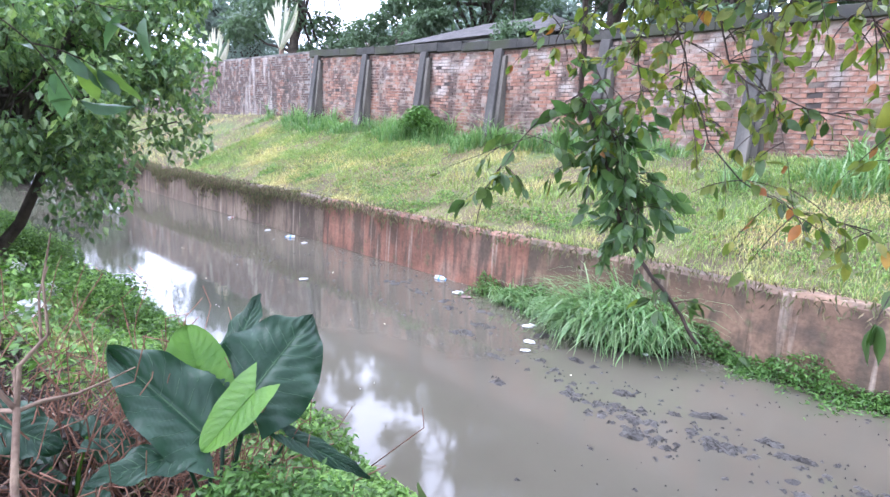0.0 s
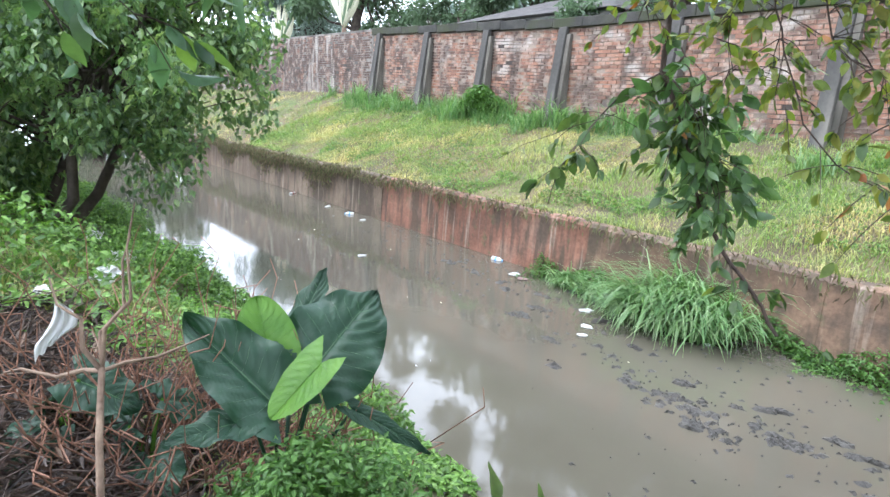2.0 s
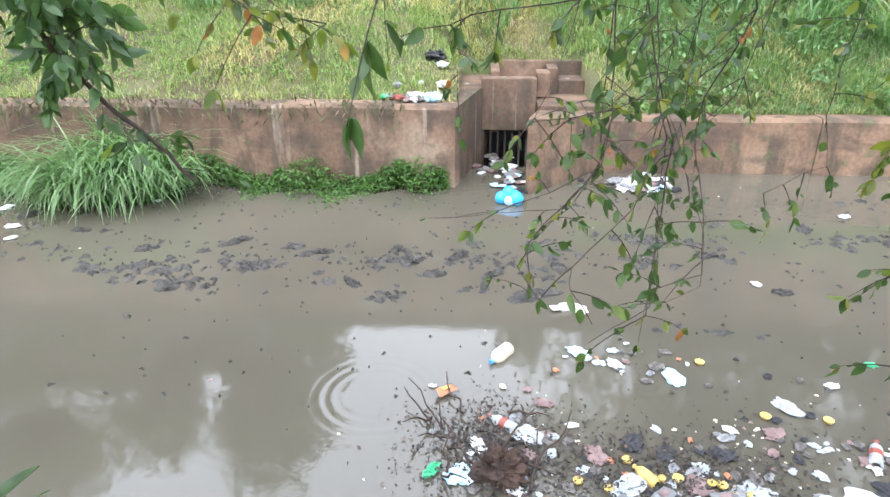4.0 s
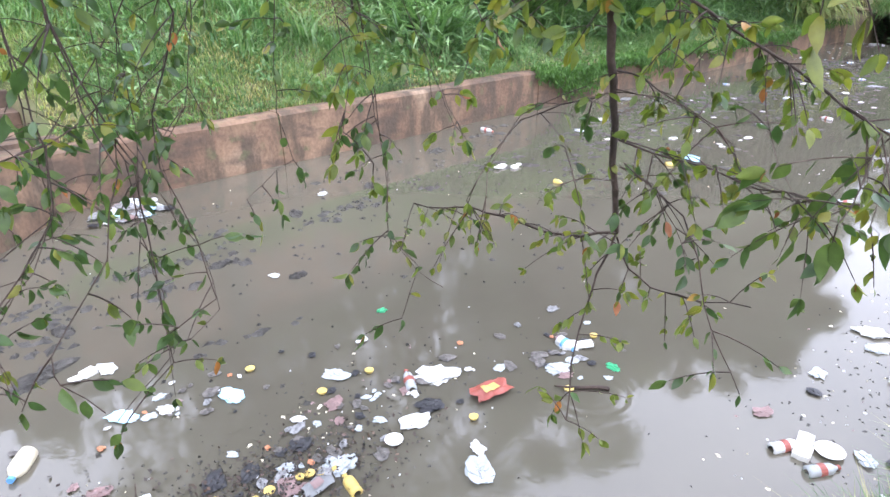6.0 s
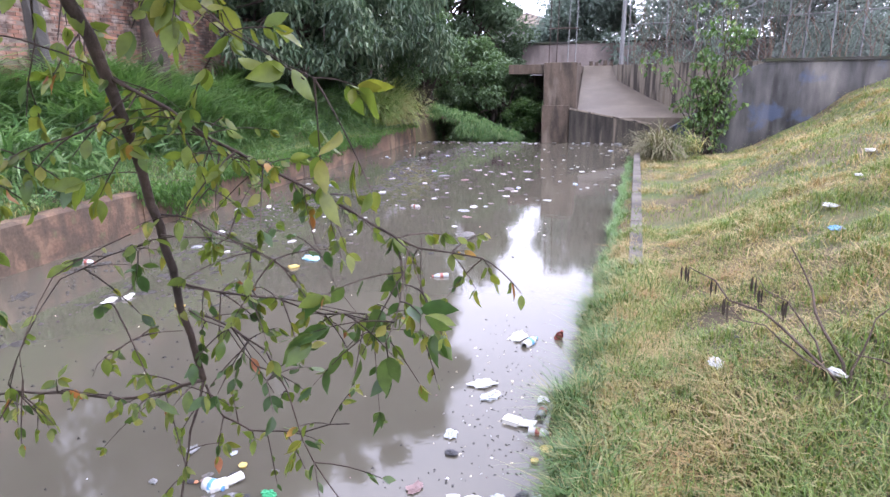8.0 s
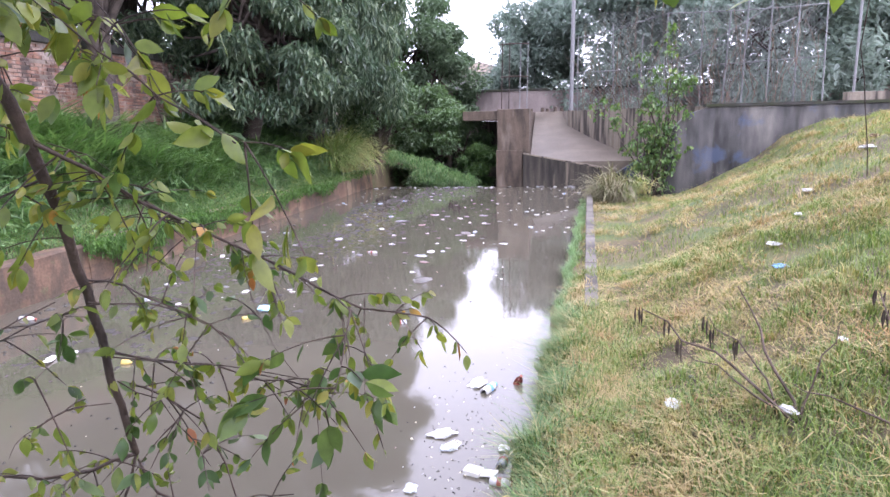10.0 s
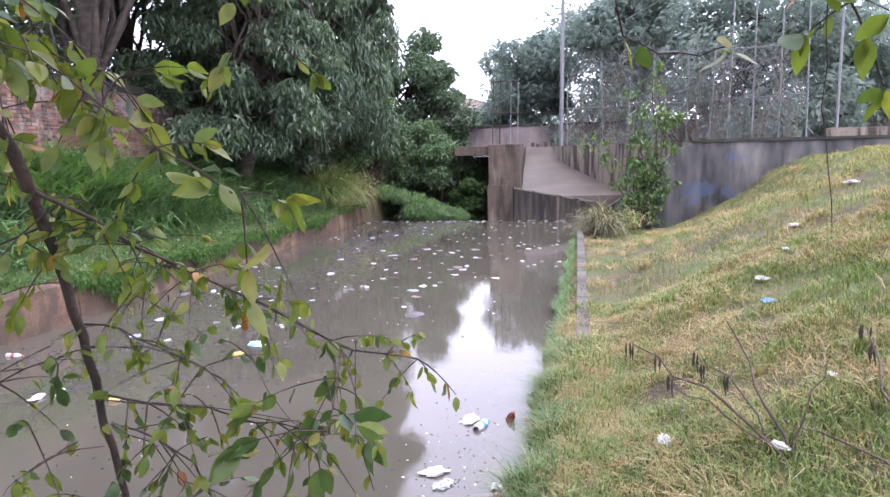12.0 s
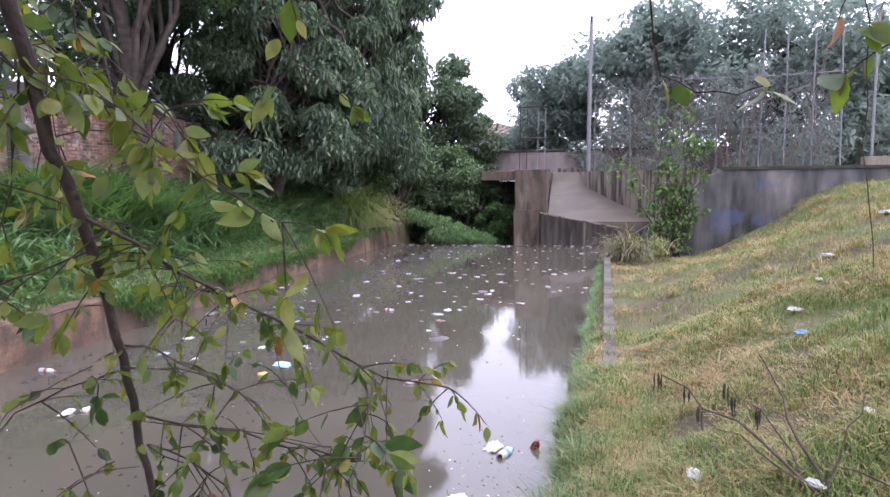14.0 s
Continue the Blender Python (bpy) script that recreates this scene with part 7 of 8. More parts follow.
def flakes(n, place, size, seed, z=0.012):
    """Ragged floating flakes, slightly domed."""
    q = np.random.RandomState(seed)
    c = place(n, q)
    v, f = [], []
    for k in range(n):
        s = size * q.uniform(0.15, 1.0) ** 2.6 + 0.010
        m = 9
        base = len(v)
        stretch, turn = q.uniform(0.45, 1.0), q.uniform(0, math.pi)
        for j in range(m):
            a = 2 * math.pi * j / m
            r = s * q.uniform(0.3, 1.3)
            x, y = r * math.cos(a), r * math.sin(a) * stretch
            v.append((c[k, 0] + x * math.cos(turn) - y * math.sin(turn), c[k, 1] + x * math.sin(turn) + y * math.cos(turn), -0.004))
        v.append((c[k, 0], c[k, 1], z + 0.25 * s * q.uniform(0.1, 0.6)))
        f += [(base + j, base + (j + 1) % m, base + m) for j in range(m)]
    return v, f


v, f = flakes(1000, drift_place, 0.045, 122, 0.015)
tagged(array_mesh("mud_flakes", v, f, M_MUD), "small dark flakes of mud drifting on the canal", "mud", kind="stuff")
def scum_place(n, q):
    x = 6 + 20 * q.uniform(0, 1, n) ** 0.8
    y = 7.9 - 1.2 * np.abs(q.normal(0, 1, n)) - 0.05 * (x - 6) + 0.5 * np.sin(x * 0.7)
    x, y = x + 0.35 * np.sin(y * 5), np.clip(y, 1.5, 8.9)
    return np.stack([x, y, 0 * x], 1)


v, f = flakes(2400, scum_place, 0.13, 123, 0.006)
tagged(array_mesh("mud_flakes", v, f, M_MUD), "dark scum and leaves drifting in bands towards the weir", "scum", kind="stuff")
v, f = flakes(800, mud_place, 0.10, 121, 0.02)
tagged(array_mesh("mud_flakes", v, f, M_MUD), "dark flakes of mud floating on the canal", "mud", kind="stuff")


def crust(x, y, size, seed):
    """A raised, broken crust of mud: a lumpy low dome with a ragged rim."""
    ob = new("mud_crust")
    q = np.random.RandomState(seed)
    v, f = [(0, 0, 0.02 + 0.05 * size)], []
    rings, m = 5, 18
    for i in range(1, rings + 1):
        u = i / rings
        for j in range(m):
            a = 2 * math.pi * j / m
            r = size * u * (0.75 + 0.35 * math.sin(2 * a + seed) * u + 0.25 * noise.noise(Vector((math.cos(a) * 2, math.sin(a) * 2, seed))) + q.uniform(-0.14, 0.14) * u)
            z = -0.012 if i == rings else 0.018 + 0.05 * size * (1 - u) + q.uniform(-0.012, 0.016)
            v.append((r * math.cos(a) * 1.25, r * math.sin(a) * 0.75, z))
    f += [(0, 1 + j, 1 + (j + 1) % m) for j in range(m)]
    for i in range(rings - 1):
        for j in range(m):
            a, b = 1 + i * m + j, 1 + i * m + (j + 1) % m
            f += [(a, a + m, b + m), (a, b + m, b)]
    array_mesh("crust", v, f, M_MUD, ob)
    ob.matrix_world = pose(x, y, 0, 0, 0, q.uniform(0, 360))
    return tagged(ob, "raised black crust of mud floating on the canal", "mud", "floating mud crusts")


rng = random.Random(43)
for k, (x, y, size) in enumerate(((-2.75, 5.75, 0.15), (-3.3, 6.5, 0.12), (-2.5, 6.7, 0.16), (-2.2, 6.2, 0.13), (-1.6, 6.5, 0.10), (-1.9, 6.6, 0.12), (-0.75, 6.35, 0.16), (-0.5, 6.1, 0.12), (-0.3, 6.5, 0.14), (0.35, 5.75, 0.2), (0.0, 6.1, 0.12), (-0.9, 6.6, 0.1), (0.6, 6.3, 0.12), (1.6, 6.9, 0.14), (2.0, 6.6, 0.12), (-4.2, 6.9, 0.1), (-5.0, 7.3, 0.13), (-1.2, 5.9, 0.1), (3.2, 7.3, 0.14), (4.4, 7.5, 0.15), (2.4, 5.9, 0.09))):
    crust(x, y, size, 300 + k)


def bits_place(n, q):
    a = np.stack([q.normal(1.2, 0.9, n // 3), q.normal(3.9, 0.35, n // 3)], 1)
    b = np.stack([q.normal(4.2, 1.2, n // 3), q.normal(1.9, 0.3, n // 3)], 1)
    m = n - 2 * (n // 3)
    c = np.stack([q.uniform(-16, 26, m), q.uniform(2.2, 8.8, m)], 1)
    xy = np.concatenate([a, b, c])
    xy[:, 1] = np.maximum(xy[:, 1], near_edge(xy[:, 0]) + 0.05)
    return np.concatenate([xy, np.zeros((n, 1))], 1)


for mat, n, seed, lab in ((M_WHITE, 170, 131, "tiny white litter scraps floating on the canal"), (M_MUD, 700, 132, "tiny dark scraps floating on the canal"), (M_CREAM, 220, 133, "tiny yellowish scraps floating on the canal"), (M_PINK, 60, 134, "tiny pink scraps floating on the canal")):
    v, f = flakes(n, bits_place, 0.017, seed, 0.006)
    tagged(array_mesh("floating_scraps", v, f, mat), lab, "litter", kind="stuff")


def far_bits_place(n, q):
    k = q.randint(0, 36, n)
    cx, cy = q.uniform(8, 25, 36), q.uniform(1.2, 8.2, 36)
    x = cx[k] + q.normal(0, 0.55, n)
    y = np.clip(cy[k] + q.normal(0, 0.45, n), near_edge(x) + 0.1, 8.8)
    return np.stack([x, y, 0 * x], 1)


for mat, n, seed, lab in ((M_WHITE, 130, 135, "small white scraps clustered on the far water"), (M_MUD, 500, 136, "small dark scraps clustered on the far water")):
    v, f = flakes(n, far_bits_place, 0.055, seed, 0.006)
    tagged(array_mesh("floating_scraps", v, f, mat), lab, "litter", kind="stuff")


def raft_place(n, q):
    xy = np.concatenate([np.stack([q.normal(0.9, 0.42, n // 2), q.normal(3.75, 0.2, n // 2)], 1), np.stack([q.normal(0.0, 0.22, n - n // 2), q.normal(3.95, 0.22, n - n // 2)], 1)])
    return np.concatenate([xy, q.uniform(0, 0.03, (n, 1))], 1)


v, f = chips(2200, raft_place, 0.012, 142, 0.1)
tagged(array_mesh("raft_debris", v, f, M_LITTER), "brown rotting scraps matted in the litter raft", "debris", kind="stuff")
v, f = chips(3600, raft_place, 0.010, 141)
tagged(array_mesh("raft_debris", v, f, M_MUD), "dark wet debris matted in the litter raft", "debris", kind="stuff")

# ---- overhanging branches close to the eye ----
def mixed(kind, rng):
    u = rng.random()
    if kind == "pale":
        return "orange" if u < 0.02 else "green" if u < 0.16 else kind
    if kind == "green":
        return "orange" if u < 0.01 else "pale" if u < 0.18 else kind
    return kind


def spray(label, lines, anchor, seed):
    """A hanging branch: twigs given as (points, radius, leaf spacing, leaf length, leaf kind, side twigs)."""
    ob = new("overhanging_branch")
    a = Vector(anchor)
    ob.location = a
    rng = random.Random(seed)
    kinds = {}
    for pts, r, gap, size, kind, side in lines:
        pts = [Vector(p) - a for p in pts]
        fine = []
        for p, q in zip(pts, pts[1:]):
            m = max(2, int((q - p).length / 0.05))
            fine += [p.lerp(q, i / m) for i in range(m)]
        fine.append(pts[-1])
        fine = [p + Vector((rng.uniform(-1, 1), rng.uniform(-1, 1), rng.uniform(-1, 1))) * 0.004 for p in fine]
        t = Tubes()
        slim = 1.0 if r > 0.01 else 0.48
        t.add(fine, [slim * r * (1 - 0.55 * i / len(fine)) for i in range(len(fine))], 7)
        t.make("twig", M_TWIG, ob)
        shoots = [fine]
        if side:
            t = Tubes()
            for _ in range(side):
                s = rng.choice(fine[1:])
                d = Vector((rng.uniform(-1, 1), rng.uniform(-1, 1), rng.uniform(-0.9, 0.5))).normalized()
                L = rng.uniform(0.05, 0.17)
                shoot = [s + d * L * k / 4 + Vector((0, 0, -0.25 * L * (k / 4) ** 2)) for k in range(5)]
                t.add(shoot, [0.0018, 0.0016, 0.0014, 0.0012, 0.0008], 4)
                shoots.append(shoot)
            tagged(t.make("side_shoot", M_TWIG, ob), kind="stuff")
        for j, sh in enumerate(shoots):
            if not gap:
                break
            if j:
                way = (sh[-1] - sh[0]).normalized()
                for _ in range(rng.randint(4, 8)):
                    i = rng.choice((2, 3, 4, 4))
                    d = way * 0.7 + Vector((rng.gauss(0, 0.4), rng.gauss(0, 0.4), rng.gauss(-0.55, 0.3)))
                    kk = mixed(kind, rng)
                    kinds.setdefault(kk, []).append((sh[i], d, size * rng.uniform(0.35, 0.95)))
                continue
            length = sum((q - p).length for p, q in zip(sh, sh[1:]))
            for _ in range(int(length / gap * 0.75)):
                i = rng.randrange(len(sh))
                d = Vector((rng.gauss(0, 0.55), rng.gauss(0, 0.55), rng.gauss(-0.6, 0.4)))
                kk = mixed(kind, rng)
                kinds.setdefault(kk, []).append((sh[i], d, size * rng.uniform(0.35, 0.95)))
    for kind, rows in kinds.items():
        broad_leaves("leaves", rows, {"green": M_NEAR_LEAF, "pale": M_PALE_LEAF, "orange": M_ORANGE_LEAF, "dark": M_DARK_LEAF, "shade": M_SHADE_LEAF}[kind], ob, seed)
    return tagged(ob, label, "branch")


spray("thick brown branch forking over the canal with yellowing leaves", (
    ([(0.75, 2.0, 3.5), (0.99, 2.03, 2.68), (1.06, 2.04, 2.57), (1.13, 2.07, 2.45), (1.19, 2.09, 2.32), (1.24, 2.09, 2.07), (1.27, 2.08, 1.89)], 0.016, 0.16, 0.06, "pale", 7),
    ([(1.27, 2.08, 1.89), (1.23, 2.16, 1.87), (1.18, 2.24, 1.87), (1.14, 2.36, 1.89), (1.11, 2.44, 1.9), (1.08, 2.52, 1.89), (1.05, 2.62, 1.88)], 0.009, 0.05, 0.04, "pale", 27),
    ([(1.27, 2.08, 1.89), (1.21, 2.09, 1.79), (1.16, 2.08, 1.72), (1.08, 2.05, 1.6), (1.0, 2.0, 1.5)], 0.007, 0.07, 0.045, "pale", 9),
    ([(1.27, 2.08, 1.88), (1.24, 2.02, 1.82), (1.25, 1.96, 1.79), (1.27, 1.89, 1.78), (1.31, 1.74, 1.8)], 0.006, 0.06, 0.04, "pale", 9),
    ([(1.06, 2.04, 2.57), (1.12, 1.98, 2.51), (1.17, 1.94, 2.46), (1.24, 1.86, 2.39), (1.27, 1.76, 2.33), (1.32, 1.66, 2.26), (1.32, 1.57, 2.22), (1.34, 1.44, 2.2)], 0.008, 0.03, 0.042, "pale", 45),
    ([(1.21, 2.09, 2.29), (1.23, 2.03, 2.28), (1.24, 1.96, 2.24), (1.25, 1.86, 2.2)], 0.005, 0.05, 0.045, "pale", 9),
    ([(1.24, 2.09, 2.13), (1.26, 2.0, 2.11), (1.27, 1.88, 2.1), (1.22, 1.74, 2.1), (1.16, 1.63, 2.12)], 0.006, 0.05, 0.042, "pale", 18),
    ([(1.25, 2.08, 2.07), (1.27, 2.0, 2.03), (1.26, 1.91, 1.98), (1.22, 1.84, 1.91), (1.18, 1.79, 1.83), (1.15, 1.73, 1.75), (1.13, 1.67, 1.69)], 0.005, 0.07, 0.045, "green", 10),
    ([(1.2, 2.12, 2.23), (1.19, 2.22, 2.2), (1.15, 2.31, 2.16), (1.13, 2.37, 2.08), (1.11, 2.42, 1.98), (1.11, 2.46, 1.92)], 0.004, 0.12, 0.045, "pale", 6),
    ([(1.09, 2.05, 2.5), (1.08, 2.16, 2.46), (1.06, 2.26, 2.43), (1.03, 2.34, 2.4)], 0.005, 0.05, 0.055, "pale", 12),
    ([(1.32, 1.66, 2.26), (1.27, 1.58, 2.23), (1.16, 1.56, 2.16), (1.06, 1.56, 2.12)], 0.004, 0.03, 0.075, "green", 7),
), (0.75, 2.0, 3.5), 151)
spray("thin drooping branches with yellow-green leaves over the canal", (
    ([(0.4, 2.2, 3.3), (0.94, 2.03, 2.8), (1.01, 1.96, 2.78), (1.03, 1.87, 2.7), (1.04, 1.78, 2.63), (1.05, 1.67, 2.56)], 0.006, 0.035, 0.065, "pale", 12),
    ([(0.94, 2.03, 2.8), (1.0, 2.09, 2.9), (1.07, 2.04, 2.82), (1.13, 1.98, 2.78), (1.17, 1.93, 2.76)], 0.005, 0.02, 0.065, "pale", 16),
    ([(0.7, 1.7, 3.2), (1.07, 1.64, 2.92), (1.09, 1.63, 2.85), (1.11, 1.63, 2.79)], 0.004, 0.05, 0.075, "pale", 3),
    ([(0.94, 2.03, 2.8), (1.0, 2.12, 2.62), (1.03, 2.2, 2.5)], 0.004, 0.03, 0.06, "pale", 8),
), (0.4, 2.2, 3.3), 152)
spray("hanging twigs with broad pale leaves beside the slope", (
    ([(0.5, 1.1, 3.2), (0.95, 1.10, 2.84), (1.02, 1.08, 2.76), (1.02, 1.03, 2.735), (1.02, 0.98, 2.73), (1.01, 0.94, 2.74)], 0.004, 0.026, 0.075, "pale", 2),
    ([(0.5, 1.1, 3.2), (0.97, 0.85, 2.85), (1.0, 0.83, 2.76), (1.01, 0.83, 2.66), (1.0, 0.82, 2.58), (1.0, 0.81, 2.50)], 0.0025, 0.07, 0.05, "pale", 2),
    ([(1.0, 0.83, 2.80), (1.0, 0.80, 2.79), (0.99, 0.77, 2.77)], 0.0025, 0.014, 0.06, "pale", 2),
    ([(0.97, 0.85, 2.86), (0.99, 0.87, 2.83), (0.99, 0.875, 2.81)], 0.002, 0.03, 0.075, "orange", 0),
), (0.5, 1.1, 3.2), 153)
spray("tangle of thin drooping twigs with sparse green leaves", (
    ([(0.2, 2.5, 3.2), (0.28, 2.85, 2.42), (0.33, 2.82, 2.23), (0.38, 2.82, 2.09), (0.38, 2.81, 1.89), (0.36, 2.75, 1.74), (0.34, 2.69, 1.63), (0.23, 2.68, 1.55)], 0.007, 0.05, 0.055, "green", 22),
    ([(0.2, 2.5, 3.2), (0.19, 2.77, 2.42), (0.2, 2.74, 2.18), (0.18, 2.7, 2.05), (0.09, 2.68, 1.95), (0.01, 2.66, 1.86), (-0.02, 2.63, 1.8), (0.03, 2.59, 1.73)], 0.006, 0.05, 0.055, "green", 16),
    ([(0.18, 2.7, 2.05), (0.06, 2.7, 1.98), (-0.07, 2.69, 1.93), (-0.26, 2.67, 1.91)], 0.003, 0.14, 0.045, "green", 2),
    ([(0.2, 2.5, 3.2), (0.48, 2.68, 2.42), (0.43, 2.78, 2.21), (0.42, 2.75, 2.09), (0.45, 2.68, 1.91), (0.45, 2.63, 1.79), (0.35, 2.64, 1.75)], 0.006, 0.045, 0.055, "green", 20),
    ([(0.5, 2.4, 3.3), (0.92, 2.65, 2.42), (0.93, 2.61, 2.21), (0.92, 2.57, 2.04), (0.89, 2.53, 1.87), (0.92, 2.45, 1.78), (0.85, 2.43, 1.66)], 0.005, 0.05, 0.055, "green", 18),
    ([(0.33, 2.82, 2.23), (0.21, 2.78, 2.17), (0.1, 2.75, 2.16), (0.0, 2.76, 2.15)], 0.004, 0.05, 0.055, "green", 8),
    ([(0.5, 2.4, 3.3), (1.07, 2.65, 2.41), (1.11, 2.6, 2.25), (1.14, 2.54, 2.11)], 0.004, 0.05, 0.055, "pale", 9),
    ([(0.2, 2.4, 3.2), (0.17, 2.38, 2.65), (0.18, 2.38, 2.5), (0.2, 2.36, 2.31), (0.22, 2.33, 2.22), (0.17, 2.31, 2.09), (0.06, 2.28, 1.97), (0.06, 2.26, 1.93), (0.1, 2.23, 1.88)], 0.004, 0.06, 0.05, "green", 16),
    ([(0.19, 2.28, 2.49), (0.05, 2.35, 2.46), (-0.09, 2.42, 2.44), (-0.29, 2.5, 2.38)], 0.004, 0.06, 0.06, "green", 4),
), (0.2, 2.5, 3.2), 154)
spray("hanging branch with a dense bunch of dark green leaves", (
    ([(-1.3, 2.4, 3.6), (-1.35, 2.65, 3.14), (-1.36, 2.7, 2.91), (-1.37, 2.71, 2.72), (-1.3, 2.77, 2.55), (-1.23, 2.79, 2.31), (-1.15, 2.82, 2.18), (-1.04, 2.85, 2.06), (-0.95, 2.86, 1.94)], 0.012, 0.06, 0.07, "green", 12),
    ([(-1.37, 2.71, 2.72), (-1.44, 2.6, 2.64), (-1.48, 2.51, 2.53), (-1.53, 2.45, 2.4), (-1.54, 2.42, 2.28)], 0.006, 0.022, 0.085, "green", 8),
    ([(-1.47, 2.64, 2.58), (-1.57, 2.55, 2.53), (-1.69, 2.43, 2.46), (-1.74, 2.37, 2.41)], 0.003, 0.12, 0.06, "green", 1),
    ([(-1.34, 2.73, 2.82), (-1.28, 2.78, 2.66), (-1.24, 2.81, 2.52), (-1.17, 2.83, 2.3)], 0.005, 0.007, 0.08, "dark", 34),
    ([(-1.34, 2.73, 2.7), (-1.25, 2.75, 2.58), (-1.2, 2.77, 2.45), (-1.2, 2.78, 2.3)], 0.005, 0.007, 0.08, "dark", 34),
    ([(-1.30, 2.73, 2.66), (-1.33, 2.75, 2.55), (-1.34, 2.75, 2.42)], 0.004, 0.015, 0.08, "green", 16),
), (-1.3, 2.4, 3.6), 155)
spray("long bare arching twigs with scattered yellow-green leaves", (
    ([(-1.0, 2.2, 3.5), (-1.02, 2.52, 3.06), (-0.95, 2.62, 2.76), (-0.89, 2.66, 2.58), (-0.81, 2.69, 2.48), (-0.67, 2.74, 2.41), (-0.51, 2.78, 2.38)], 0.007, 0.10, 0.055, "pale", 34),
    ([(-1.0, 2.2, 3.5), (-0.87, 2.49, 3.03), (-0.82, 2.57, 2.78), (-0.78, 2.59, 2.73), (-0.65, 2.65, 2.67), (-0.51, 2.69, 2.63)], 0.007, 0.07, 0.055, "pale", 44),
    ([(-1.0, 2.2, 3.5), (-0.75, 2.55, 3.02), (-0.73, 2.6, 2.82), (-0.69, 2.63, 2.59), (-0.64, 2.64, 2.41)], 0.003, 0.08, 0.055, "pale", 38),
    ([(-1.02, 2.52, 3.06), (-1.1, 2.6, 2.85), (-1.12, 2.66, 2.72)], 0.004, 0.05, 0.055, "pale", 30),
    ([(-0.9, 2.4, 3.2), (-0.55, 2.6, 2.9), (-0.45, 2.66, 2.7), (-0.4, 2.7, 2.5)], 0.004, 0.06, 0.055, "pale", 38),
    ([(-0.6, 2.1, 3.2), (-0.31, 2.2, 2.72), (-0.31, 2.16, 2.61), (-0.26, 2.11, 2.5), (-0.26, 2.1, 2.39)], 0.003, 0.08, 0.085, "green", 4),
    ([(-1.02, 2.52, 3.06), (-0.98, 2.62, 2.9), (-1.0, 2.7, 2.75), (-0.98, 2.74, 2.62)], 0.003, 0.05, 0.05, "pale", 26),
    ([(-0.87, 2.49, 3.03), (-0.70, 2.6, 2.93), (-0.6, 2.68, 2.88), (-0.5, 2.72, 2.86)], 0.003, 0.05, 0.05, "pale", 26),
    ([(-1.02, 2.52, 3.06), (-1.2, 2.6, 3.0), (-1.33, 2.62, 2.93), (-1.45, 2.6, 2.9)], 0.003, 0.05, 0.05, "pale", 22),
), (-1.0, 2.2, 3.5), 156)
spray("spray of large soft green leaves close overhead", (
    ([(-0.9, 0.5, 3.1), (-1.19, 0.80, 2.80), (-1.218, 0.867, 2.72), (-1.214, 0.958, 2.73), (-1.2, 1.073, 2.73), (-1.193, 1.138, 2.68), (-1.186, 1.18, 2.60)], 0.004, 0.05, 0.085, "shade", 6),
    ([(-1.214, 0.958, 2.73), (-1.213, 1.017, 2.69), (-1.19, 1.05, 2.64)], 0.003, 0.05, 0.075, "shade", 2),
    ([(-0.9, 0.5, 3.1), (-1.19, 0.9, 2.80), (-1.19, 1.097, 2.77), (-1.162, 1.221, 2.745), (-1.14, 1.28, 2.735)], 0.003, 0.05, 0.075, "shade", 4),
    ([(-0.9, 0.5, 3.1), (-1.1, 0.78, 2.75), (-1.2, 0.83, 2.68)], 0.003, 0.02, 0.085, "shade", 8),
), (-0.9, 0.5, 3.1), 157)

